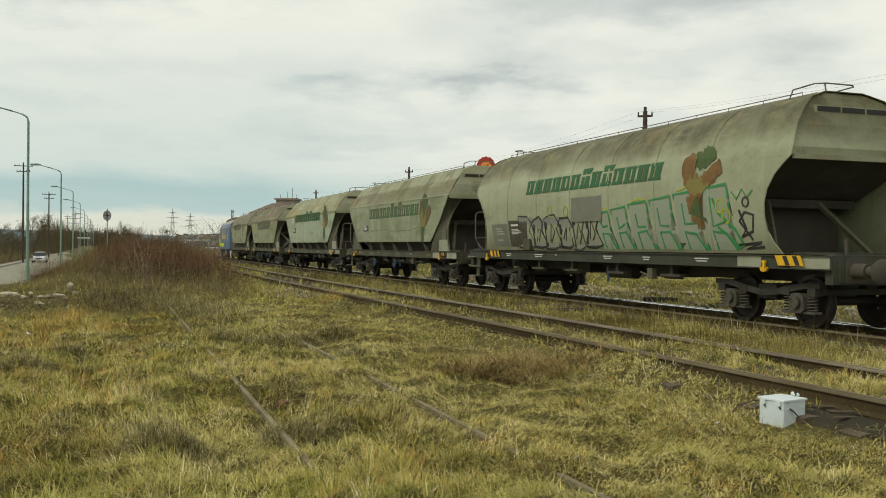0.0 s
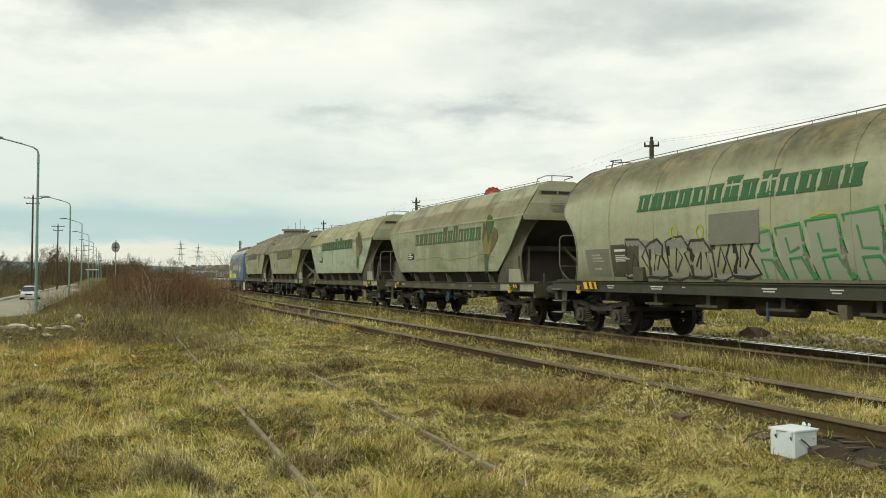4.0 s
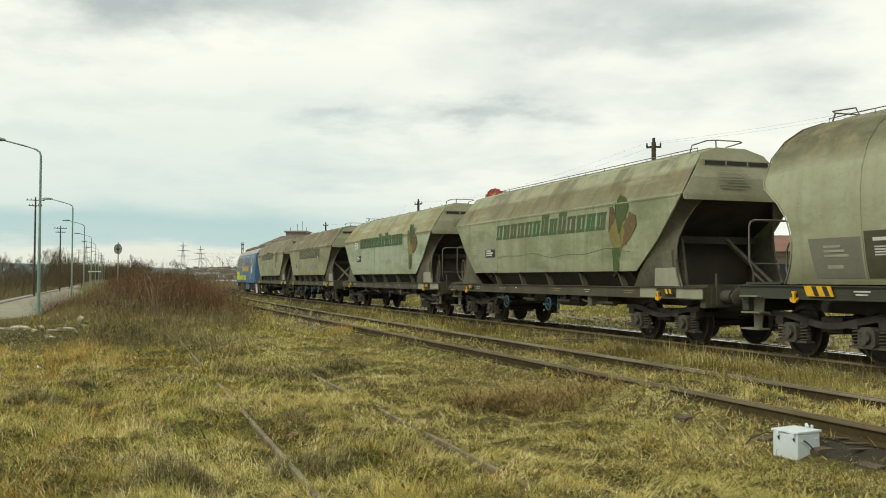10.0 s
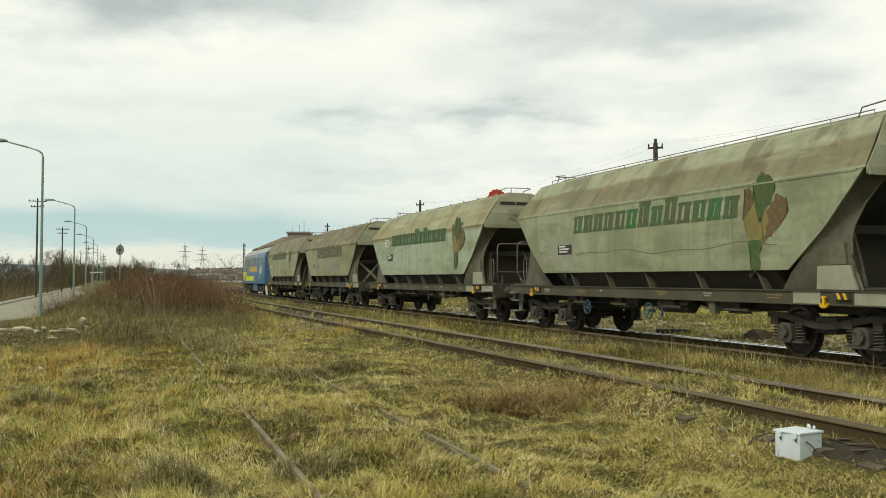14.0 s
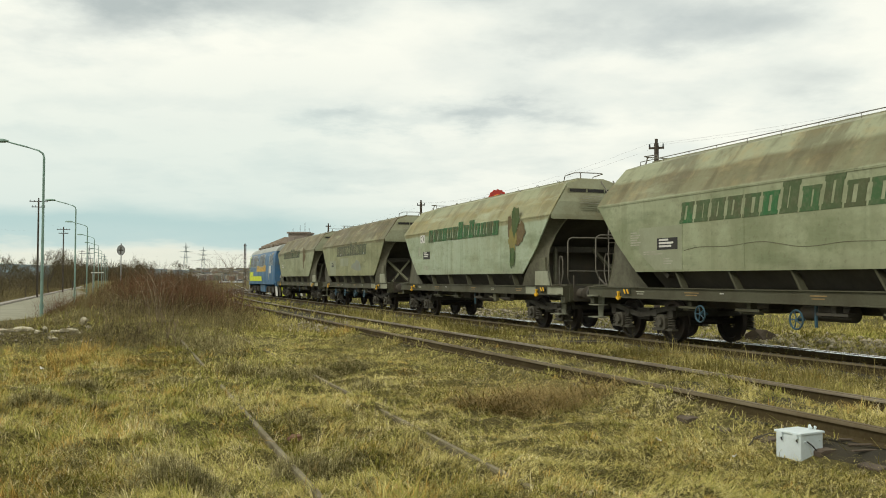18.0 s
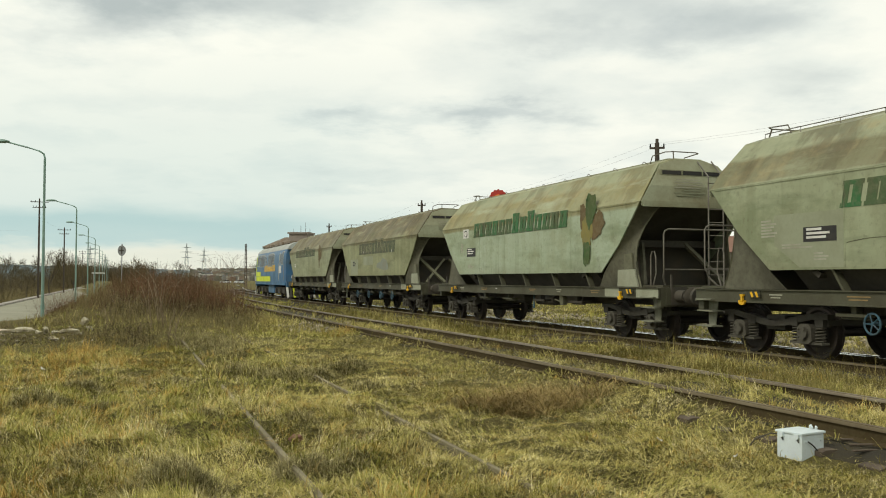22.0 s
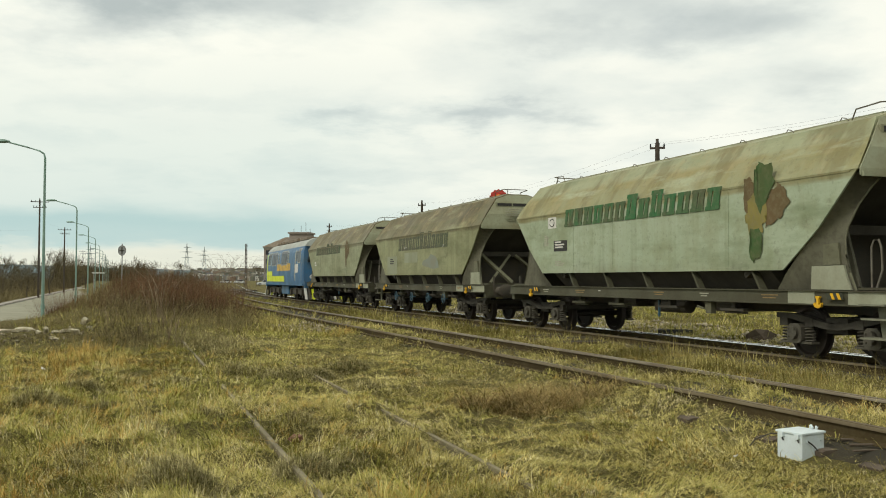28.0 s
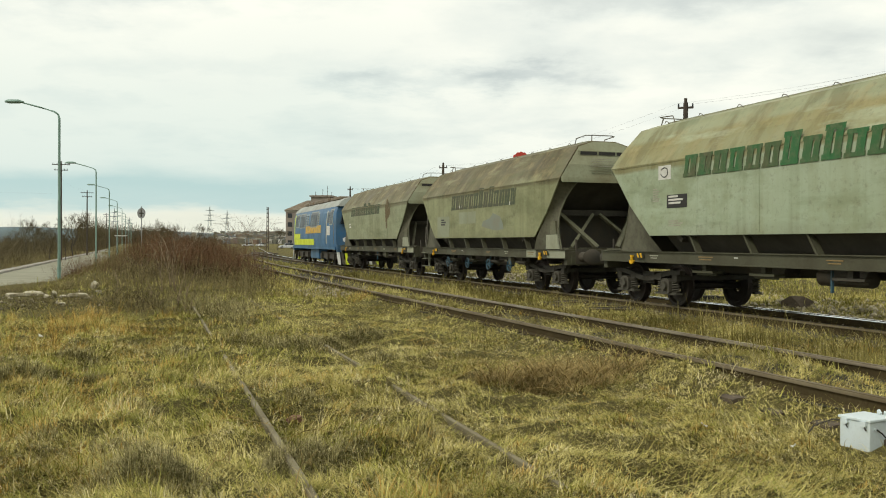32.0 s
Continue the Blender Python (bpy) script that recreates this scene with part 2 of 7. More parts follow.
M = {}
M["ground"] = material("dry grassland", ground_mat, 0.95, spec=0.1)
M["rust"] = material("rusty rail steel", rust_mat, 0.85, spec=0.1)
M["shine"] = weathered("polished rail head", (0.98, 0.98, 0.97), (0.85, 0.84, 0.80), 0.1, 0.20, 1.0, 1.0, 0.0)
M["old_rail"] = weathered("grey brown old rail steel", (0.205, 0.180, 0.110), (0.100, 0.078, 0.042), 0.8, 0.85, 0, 3.0)
M["track_grass"] = twig("brown trackside grass", (0.215, 0.172, 0.058), (0.40, 0.325, 0.120), (0.18, 0.160, 0.048))
M["rubbed"] = weathered("rubbed rail head", (0.26, 0.22, 0.16), (0.13, 0.095, 0.06), 0.6, 0.45, 0.6)
M["worn"] = weathered("dull rail head", (0.160, 0.130, 0.078), (0.085, 0.060, 0.031), 0.7, 0.6, 0.15)
M["sleeper"] = weathered("weathered oak sleeper", (0.11, 0.085, 0.06), (0.045, 0.035, 0.025), 0.8, 0.9, 0, 3.0, 0.5)
M["ballast"] = material("ballast stone", lambda n: (n.color(n.mix(n.island(), (0.15, 0.13, 0.088), (0.42, 0.37, 0.26))), n.bump(n.noise(40), 0.4, 0.01)), 0.95)
M["darkish"] = weathered("dark ballast", (0.030, 0.027, 0.022), (0.075, 0.062, 0.044), 0.7, 0.95, 0, 4.0, 0.8)
# earth along the second track, darkened further to carry the shadow there
M["soil"] = weathered("dark bare earth with shade in its colour", (0.022, 0.019, 0.011), (0.052, 0.042, 0.021), 0.8, 0.95, 0, 5.0, 0.9)
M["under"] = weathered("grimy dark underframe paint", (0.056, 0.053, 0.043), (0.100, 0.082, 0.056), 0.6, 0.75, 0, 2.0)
M["frame"] = weathered("olive grey solebar paint", (0.076, 0.076, 0.046), (0.048, 0.040, 0.024), 0.7, 0.65, 0, 1.5)
M["frame_dark"] = weathered("dark green grey solebar paint", (0.050, 0.056, 0.038), (0.034, 0.030, 0.019), 0.7, 0.65, 0, 1.5)
M["axle"] = weathered("oily axlebox iron", (0.100, 0.093, 0.070), (0.034, 0.030, 0.023), 0.8, 0.6, 0.1, 5.0)
M["bogie"] = weathered("dusty bogie iron", (0.050, 0.047, 0.036), (0.026, 0.023, 0.018), 0.8, 0.8, 0, 3.0)
M["smear"] = weathered("faint blue spray smear", (0.19, 0.225, 0.185), (0.22, 0.210, 0.150), 0.9, 0.6, 0, 1.5)
M["wheel"] = weathered("wheel steel", (0.032, 0.028, 0.024), (0.065, 0.050, 0.036), 0.6, 0.6, 0.3, 3.0)
# shade of the sloping undersides is put into this dark colour
M["slope"] = weathered("underside sheet darkened for shade", (0.066, 0.061, 0.048), (0.036, 0.033, 0.026), 0.8, 0.85, 0, 1.0)
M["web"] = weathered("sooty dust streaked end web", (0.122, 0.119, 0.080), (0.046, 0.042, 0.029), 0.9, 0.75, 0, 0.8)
M["pillar"] = weathered("dusty grey support plate", (0.140, 0.140, 0.088), (0.062, 0.057, 0.034), 0.8, 0.7, 0, 1.2)
M["step"] = weathered("dusty pale step plate", (0.21, 0.215, 0.155), (0.085, 0.080, 0.052), 0.7, 0.7, 0, 3.0)
M["pale"] = weathered("pale fresh patch paint", (0.31, 0.325, 0.235), (0.18, 0.175, 0.11), 0.5, 0.6, 0, 1.5)
M["hook"] = weathered("yellow orange hook paint", (0.72, 0.42, 0.015), (0.38, 0.18, 0.02), 0.4, 0.5, 0, 6.0)
M["black"] = weathered("black paint", (0.02, 0.02, 0.02), (0.06, 0.055, 0.045), 0.5, 0.6, 0, 3.0)
M["white"] = weathered("white marking paint", (0.62, 0.62, 0.57), (0.36, 0.34, 0.28), 0.5, 0.6, 0, 6.0)
M["rail_bar"] = weathered("dull handrail steel", (0.17, 0.16, 0.13), (0.085, 0.068, 0.048), 0.6, 0.6, 0.2, 4.0)
M["brake_blue"] = weathered("blue handwheel paint", (0.035, 0.095, 0.13), (0.07, 0.08, 0.08), 0.6, 0.5, 0, 6.0)
M["concrete"] = weathered("weathered concrete", (0.33, 0.31, 0.27), (0.18, 0.16, 0.13), 0.7, 0.9, 0, 1.0, 0.4)
M["rubble"] = weathered("dirty broken concrete", (0.52, 0.48, 0.35), (0.15, 0.125, 0.070), 0.9, 0.95, 0, 3.5, 0.9)
M["road"] = weathered("worn grey road surface", (0.255, 0.250, 0.180), (0.185, 0.178, 0.125), 0.7, 0.9, 0, 0.6, 0.3)
M["lamp_post"] = weathered("grey green lamp post paint", (0.19, 0.30, 0.25), (0.14, 0.18, 0.15), 0.6, 0.5, 0.1, 1.5)
M["timber"] = weathered("tarred timber pole", (0.050, 0.040, 0.032), (0.10, 0.085, 0.065), 0.6, 0.85, 0, 2.0, 0.4)
M["steel"] = weathered("grey galvanised steel", (0.30, 0.31, 0.31), (0.17, 0.16, 0.15), 0.5, 0.5, 0.5, 2.0)
M["box"] = weathered("pale blue grey cabinet paint", (0.60, 0.68, 0.70), (0.40, 0.42, 0.40), 0.3, 0.45, 0, 4.0)
M["loco_blue"] = weathered("faded blue locomotive paint", (0.040, 0.135, 0.27), (0.080, 0.130, 0.165), 0.8, 0.45, 0, 1.0)
M["loco_yellow"] = weathered("bright yellow green locomotive paint", (0.62, 0.72, 0.03), (0.45, 0.45, 0.06), 0.5, 0.5, 0, 1.5)
M["loco_roof"] = weathered("pale grey locomotive roof", (0.33, 0.36, 0.33), (0.24, 0.22, 0.18), 0.7, 0.6, 0, 1.0)
M["hatch"] = weathered("rust stained roof hatch paint", (0.20, 0.175, 0.135), (0.12, 0.075, 0.042), 0.8, 0.8, 0, 1.2)
M["glass"] = weathered("dark window glass", (0.02, 0.026, 0.032), (0.05, 0.05, 0.05), 0.3, 0.35, 0, 2.0, 0.02)
# pylons: distance haze is mixed into this pale grey
M["pylon"] = weathered("lattice steel with haze in its grey", (0.30, 0.34, 0.345), (0.24, 0.27, 0.27), 0.5, 0.8, 0, 0.5)
M["orange"] = weathered("orange yellow lettering paint", (0.62, 0.38, 0.05), (0.40, 0.26, 0.06), 0.5, 0.5, 0, 4.0)
M["red"] = weathered("red sign paint", (0.45, 0.045, 0.03), (0.22, 0.03, 0.02), 0.5, 0.5, 0, 1.5)
M["amber"] = weathered("amber sign face", (0.75, 0.28, 0.06), (0.6, 0.2, 0.04), 0.5, 0.4, 0, 1.0)
M["car"] = weathered("silver car paint", (0.55, 0.57, 0.58), (0.38, 0.38, 0.37), 0.3, 0.28, 0.3, 1.0, 0.02)
M["rubber"] = weathered("black tyre rubber", (0.022, 0.022, 0.022), (0.05, 0.045, 0.04), 0.5, 0.8, 0, 4.0)
M["lens"] = weathered("clear lamp lens", (0.75, 0.76, 0.75), (0.5, 0.5, 0.5), 0.3, 0.15, 0, 4.0, 0.02)
M["plaster"] = weathered("brownish grey plaster", (0.27, 0.235, 0.20), (0.17, 0.145, 0.12), 0.6, 0.9, 0, 0.25, 0.2)
M["tile"] = weathered("faded red roof sheet", (0.20, 0.105, 0.072), (0.14, 0.085, 0.060), 0.7, 0.8, 0, 0.5)
# hills: the blue-grey colour carries the haze of distance
M["hill"] = weathered("distant woodland with haze in its colour", (0.105, 0.150, 0.165), (0.15, 0.19, 0.20), 0.8, 1.0, 0, 0.012)
M["town"] = material("distant house walls and roofs", lambda n: n.color(n.ramp(n.island(), ((0.0, (0.10, 0.11, 0.09)), (0.30, (0.20, 0.19, 0.15)), (0.50, (0.21, 0.145, 0.11)), (0.62, (0.16, 0.21, 0.26)), (0.74, (0.22, 0.20, 0.13)), (0.88, (0.46, 0.45, 0.41)), (1.0, (0.56, 0.55, 0.50))))), 0.9)
M["twig_red"] = twig("red brown twigs", (0.105, 0.046, 0.026), (0.235, 0.115, 0.062), (0.130, 0.080, 0.042))
M["twig_brown"] = twig("grey brown twigs", (0.080, 0.062, 0.038), (0.15, 0.120, 0.072), (0.105, 0.090, 0.045))
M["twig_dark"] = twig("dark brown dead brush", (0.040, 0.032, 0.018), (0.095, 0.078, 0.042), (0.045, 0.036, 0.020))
M["twig_olive"] = twig("olive brown dead stems", (0.200, 0.172, 0.074), (0.36, 0.305, 0.145), (0.175, 0.138, 0.064))
M["shoot"] = twig("bare pale brown shoots", (0.22, 0.170, 0.110), (0.38, 0.305, 0.205), (0.19, 0.145, 0.095))
M["bramble"] = twig("brown bramble stems", (0.24, 0.165, 0.060), (0.56, 0.425, 0.175), (0.22, 0.165, 0.062), 0.5)
M["straw"] = twig("dry straw grass", (0.335, 0.290, 0.088), (0.76, 0.675, 0.290), (0.39, 0.328, 0.088), 0.6)
M["bleach"] = twig("bleached grass", (0.52, 0.44, 0.22), (0.86, 0.77, 0.47), (0.46, 0.39, 0.18), 0.5)
M["russet"] = twig("russet dry grass", (0.34, 0.215, 0.055), (0.66, 0.450, 0.135), (0.42, 0.285, 0.070), 0.5)
M["grass"] = twig("olive winter grass", (0.205, 0.200, 0.043), (0.54, 0.485, 0.132), (0.225, 0.232, 0.045), 0.6)
M["stalk"] = twig("grey dead weed stalks", (0.27, 0.240, 0.100), (0.66, 0.585, 0.310), (0.225, 0.200, 0.082), 0.5)
M["stalk_dark"] = twig("dark grey olive dead sprigs", (0.105, 0.092, 0.033), (0.245, 0.215, 0.088), (0.100, 0.090, 0.032), 0.5)
M["thatch"] = twig("grey olive dead thatch", (0.098, 0.092, 0.031), (0.205, 0.186, 0.070), (0.084, 0.084, 0.026))
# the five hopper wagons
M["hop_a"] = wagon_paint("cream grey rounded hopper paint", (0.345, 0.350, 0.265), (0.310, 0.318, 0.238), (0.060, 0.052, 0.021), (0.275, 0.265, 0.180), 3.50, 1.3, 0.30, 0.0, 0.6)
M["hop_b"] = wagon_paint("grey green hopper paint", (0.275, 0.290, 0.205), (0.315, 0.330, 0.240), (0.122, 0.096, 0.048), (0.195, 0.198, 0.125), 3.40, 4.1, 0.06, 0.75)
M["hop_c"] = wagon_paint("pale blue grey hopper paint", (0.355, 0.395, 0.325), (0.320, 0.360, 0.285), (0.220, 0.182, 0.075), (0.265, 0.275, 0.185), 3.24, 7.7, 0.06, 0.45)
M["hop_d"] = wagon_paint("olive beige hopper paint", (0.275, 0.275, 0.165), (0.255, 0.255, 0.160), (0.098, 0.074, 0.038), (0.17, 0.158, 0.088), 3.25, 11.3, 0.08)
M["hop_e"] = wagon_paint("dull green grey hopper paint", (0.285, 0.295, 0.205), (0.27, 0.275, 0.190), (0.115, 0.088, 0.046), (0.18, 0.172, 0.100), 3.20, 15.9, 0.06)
M["end_pale"] = weathered("pale end panel paint with rust blooms", (0.275, 0.295, 0.195), (0.160, 0.125, 0.060), 0.6, 0.65, 0, 0.9)


def letter_paint(name, green, dull):
    def f(n):
        a, b = n.noise(1.6, 5, 0.65), n.noise(12, 4)
        c = n.mix(n.ramp(n.random(), ((0.25, 0.0), (0.85, 0.65))), green, dull)
        c = n.mix(n.ramp(a, ((0.45, 0.0), (0.66, 0.8))), c, dull)
        n.color(n.mix(n.ramp(b, ((0.46, 0.05), (0.70, 0.45))), c, (0.17, 0.17, 0.10)))
    return material(name, f, 0.65)


def emblem_paint(name, a, worn, c):
    def f(n):
        col = n.mix(n.ramp(n.noise(2.2, 3), ((0.38, 0.0), (0.64, 0.8))), a, c)
        n.color(n.mix(n.ramp(n.noise(9.0, 6, 0.7), ((0.46, 0.0), (0.64, 0.55))), col, worn))
    return material(name, f, 0.65)


M["letter_green"] = letter_paint("worn green lettering paint", (0.022, 0.125, 0.038), (0.088, 0.080, 0.040))
M["letter_fresh"] = weathered("green lettering paint", (0.025, 0.120, 0.040), (0.060, 0.095, 0.045), 0.6, 0.6, 0, 2.0)
M["wheat_amber"] = emblem_paint("amber brown emblem paint", (0.190, 0.098, 0.024), (0.200, 0.140, 0.060), (0.125, 0.072, 0.024))
M["spray_mint"] = weathered("thin mint spray fill", (0.25, 0.30, 0.215), (0.30, 0.305, 0.225), 0.8, 0.55, 0, 1.5)
M["letter_dull"] = letter_paint("sooty green lettering paint", (0.055, 0.080, 0.042), (0.090, 0.080, 0.052))
M["wheat_rust"] = emblem_paint("faded rust brown emblem paint", (0.125, 0.083, 0.034), (0.165, 0.145, 0.078), (0.108, 0.080, 0.032))
M["wheat_orange"] = emblem_paint("faded ochre emblem paint", (0.225, 0.190, 0.050), (0.185, 0.165, 0.085), (0.140, 0.130, 0.040))
M["wheat_green"] = emblem_paint("faded green emblem paint", (0.046, 0.098, 0.026), (0.115, 0.122, 0.056), (0.072, 0.092, 0.028))
M["spray_black"] = weathered("black spray paint", (0.022, 0.022, 0.022), (0.09, 0.085, 0.07), 0.5, 0.5, 0, 2.0)
M["spray_green"] = weathered("green spray paint", (0.03, 0.24, 0.07), (0.10, 0.20, 0.09), 0.5, 0.5, 0, 2.0)
M["spray_grey"] = weathered("silver grey spray paint", (0.235, 0.24, 0.205), (0.29, 0.285, 0.22), 0.7, 0.5, 0.1, 1.0)
M["spray_yellow"] = weathered("yellow green spray paint", (0.36, 0.40, 0.04), (0.25, 0.27, 0.08), 0.5, 0.5, 0, 2.0)
M["overpaint"] = weathered("grey overpaint", (0.175, 0.180, 0.140), (0.13, 0.125, 0.09), 0.6, 0.6, 0, 1.5)
M["rusty_mark"] = weathered("faded ochre stencil paint", (0.26, 0.175, 0.070), (0.13, 0.10, 0.05), 0.7, 0.6, 0, 5.0)
M["stencil"] = weathered("faded stencil paint", (0.34, 0.34, 0.26), (0.24, 0.23, 0.165), 0.7, 0.6, 0, 5.0)
M["buff"] = weathered("pale overpainted patch", (0.265, 0.285, 0.190), (0.195, 0.205, 0.125), 0.7, 0.6, 0, 1.0)


# ---- mesh building ----
class Shape:
    """Collects corners and faces of one mesh."""
    def __init__(self):
        self.v, self.f = [], []

    def add(self, verts, faces):
        k = len(self.v)
        self.v += [tuple(v) for v in verts]
        self.f += [tuple(i + k for i in f) for f in faces]
        return self

    def box(self, x0, x1, y0, y1, z0, z1, m=None):
        vs = [(x, y, z) for z in (z0, z1) for y in (y0, y1) for x in (x0, x1)]
        if m is not None:
            vs = [m @ Vector(v) for v in vs]
        return self.add(vs, [(0, 2, 3, 1), (4, 5, 7, 6), (0, 1, 5, 4), (2, 6, 7, 3), (0, 4, 6, 2), (1, 3, 7, 5)])

    def slab(self, poly, a, b, axis="y"):
        """A prism: the polygon (two numbers a corner) drawn out from a to b along an axis."""
        put = {"y": lambda p, t: (p[0], t, p[1]), "x": lambda p, t: (t, p[0], p[1]), "z": lambda p, t: (p[0], p[1], t)}[axis]
        n = len(poly)
        vs = [put(p, t) for t in (a, b) for p in poly]
        return self.add(vs, [tuple(range(n))[::-1], tuple(range(n, 2 * n))] + [(i, (i + 1) % n, n + (i + 1) % n, n + i) for i in range(n)])

    def tube(self, points, r, sides=6, r2=None):
        pts = [Vector(p) for p in points]
        n = len(pts)
        rings = []
        ref = Vector((0, 0, 1))
        for i, p in enumerate(pts):
            d = (pts[min(i + 1, n - 1)] - pts[max(i - 1, 0)]).normalized()
            if abs(d.dot(ref)) > 0.95:
                ref = Vector((1, 0, 0)) if abs(d.x) < 0.9 else Vector((0, 1, 0))
            u = d.cross(ref).normalized()
            w = d.cross(u)
            rr = r if r2 is None else r + (r2 - r) * i / max(1, n - 1)
            rings.append([p + (u * math.cos(a) + w * math.sin(a)) * rr for a in (2 * math.pi * k / sides for k in range(sides))])
        vs = [v for ring in rings for v in ring]
        fs = [(i * sides + k, i * sides + (k + 1) % sides, (i + 1) * sides + (k + 1) % sides, (i + 1) * sides + k) for i in range(n - 1) for k in range(sides)]
        fs += [tuple(range(sides))[::-1], tuple(range((n - 1) * sides, n * sides))]
        return self.add(vs, fs)

    def wheel(self, c, r, w, sides=24, axis="y"):
        x, y, z = c
        a, b = {"y": ((x, y - w / 2, z), (x, y + w / 2, z)), "x": ((x - w / 2, y, z), (x + w / 2, y, z)), "z": ((x, y, z - w / 2), (x, y, z + w / 2))}[axis]
        return self.tube([a, b], r, sides)

    def loft(self, rings, caps=True):
        n = len(rings[0])
        vs = [v for r in rings for v in r]
        fs = [(i * n + k, i * n + (k + 1) % n, (i + 1) * n + (k + 1) % n, (i + 1) * n + k) for i in range(len(rings) - 1) for k in range(n)]
        if caps:
            fs += [tuple(range(n))[::-1], tuple(range((len(rings) - 1) * n, len(rings) * n))]
        return self.add(vs, fs)

    def mesh(self, name, mat, smooth=False):
        me = bpy.data.meshes.new(name)
        me.from_pydata(self.v, [], self.f)
        bm = bmesh.new()
        bm.from_mesh(me)
        bmesh.ops.recalc_face_normals(bm, faces=bm.faces)
        bm.to_mesh(me)
        bm.free()
        me.materials.append(mat)
        if smooth:
            me.shade_smooth()
            me.set_sharp_from_angle(angle=radians(38))
        return me


def part(name, shape, mat, parent=None, label="", smooth=True, bevel=0.0):
    me = shape if isinstance(shape, bpy.types.Mesh) else shape.mesh(name, mat, smooth)
    ob = new(name, me)
    if parent is not None:
        ob.parent = parent
    if bevel:
        b = ob.modifiers.new("bevel", "BEVEL")
        b.width, b.segments, b.limit_method, b.angle_limit = bevel, 2, "ANGLE", radians(40)
    if label:
        ob["label"] = label
    return ob


def thing(name, label, category, m=None, group="", kind=""):
    ob = new(name)
    if m is not None:
        ob.matrix_world = m
    return tagged(ob, label, category, group, kind)


def big_mesh(name, verts, faces, mat, smooth=False):
    """Mesh from numpy arrays; faces all of one size."""
    me = bpy.data.meshes.new(name)
    k = faces.shape[1]
    me.vertices.add(len(verts)); me.loops.add(faces.size); me.polygons.add(len(faces))
    me.vertices.foreach_set("co", verts.astype(np.float32).ravel())
    me.loops.foreach_set("vertex_index", faces.astype(np.int32).ravel())
    me.polygons.foreach_set("loop_start", np.arange(0, faces.size, k, dtype=np.int32))
    me.update(calc_edges=True)
    me.materials.append(mat)
    if smooth:
        me.shade_smooth()
    return me


rng = np.random.default_rng(7)

# ---- the lines of the two tracks, of the old siding and of the road ----
RAIL = 0.17


def line_of(c0, c1, c2, c3, end=118.0):
    y = np.linspace(-60, 420, 4801)
    u = np.clip(y, -5, end) / 50
    x = c0 + c1 * 50 * u + c2 * u ** 2 + c3 * u ** 3
    slope = c1 + 2 * c2 * u / 50 + 3 * c3 * u ** 2 / 50
    x = x + slope * (y - np.clip(y, -5, end))
    s = np.concatenate([[0], np.cumsum(np.hypot(np.diff(x), np.diff(y)))])
    return x, y, s


MAIN = line_of(12.972, -0.3265, -1.963, 0.8259)
SECOND = line_of(7.308, -0.3420, -2.187, 1.6585)
S_ZERO = float(np.interp(-20, MAIN[1], MAIN[2]))
RAIL2 = RAIL + 0.13


def on_line(line, s):
    return np.array([np.interp(s, line[2], line[0]), np.interp(s, line[2], line[1])])


def x_of(line, y):
    return np.interp(y, line[1], line[0])


def lamp_x(y):
    return -3.7 - 0.35 * y


def siding_x(y):
    return -0.85 - 0.341 * (y - 8.8)


def smooth_step(a, b, x):
    t = np.clip((x - a) / (b - a), 0, 1)
    return t * t * (3 - 2 * t)


def lumps(x, y):
    quiet = 1 - np.exp(-((x - 3.15) ** 2 + (y - 8.1) ** 2) / 0.5)
    return quiet * (0.05 * np.sin(x * 1.3 + 0.7 * np.sin(y * 0.9)) * np.sin(y * 1.1 + 0.4 * x) + 0.060 * np.sin(x * 3.1 + y * 2.3 + np.sin(y)) * np.sin(y * 2.9 - x * 1.7)
                    + 0.058 * np.sin(x * 6.3 - y * 1.9 + 1.2 * np.sin(x * 1.9)) * np.sin(y * 5.7 + x * 2.2 + 1.1 * np.sin(y * 1.3)) + 0.014 * np.sin(x * 13.1 + y * 5) * np.sin(y * 11.7 - x * 4))


def ground_z(x, y):
    x, y = np.asarray(x, float), np.asarray(y, float)
    dm, d2 = np.abs(x - x_of(MAIN, y)), np.abs(x - x_of(SECOND, y))
    bed = np.maximum(1 - smooth_step(1.6, 3.2, dm), 1 - smooth_step(1.4, 2.6, d2))
    far = smooth_step(70, 180, np.hypot(x, y))
    z = lumps(x, y) * (1 - bed) * (1 - far) * (1 - smooth_step(-2.0, 0.5, lamp_x(y) + 1.0 - x))
    z = z + (1 - smooth_step(0.95, 1.5, d2)) * 0.12 * (1 - smooth_step(75, 110, y))
    # a low bank under the thicket, then down to the road
    left = lamp_x(y) + 1.0 - x
    left = left - 7.0 * (1 - smooth_step(27, 48, y))
    fall = smooth_step(-4.2, 0.6, left)
    z = z - 1.05 * fall * (1 - smooth_step(220, 500, y) * 0.7)
    bank = np.exp(-((x - (-3.0 - 0.24 * y)) / 3.2) ** 2) * smooth_step(20, 30, y) * (1 - smooth_step(60, 90, y))
    z = z + 0.25 * bank
    z = z + 0.22 * smooth_step(70, 170, 784 + 1640 * x / np.maximum(y, 1.0)) * np.exp(-((left + 5.0) / 2.6) ** 2) * smooth_step(15, 26, y) * (1 - smooth_step(80, 130, y))
    near = np.exp(-(((x - 4.6) / 2.0) ** 2 + ((y - 9.5) / 2.2) ** 2))
    heap = np.exp(-(((x - 3.0) / 0.9) ** 2 + ((y - 11.4) / 0.9) ** 2))
    return z + 0.02 * near + 0.17 * heap


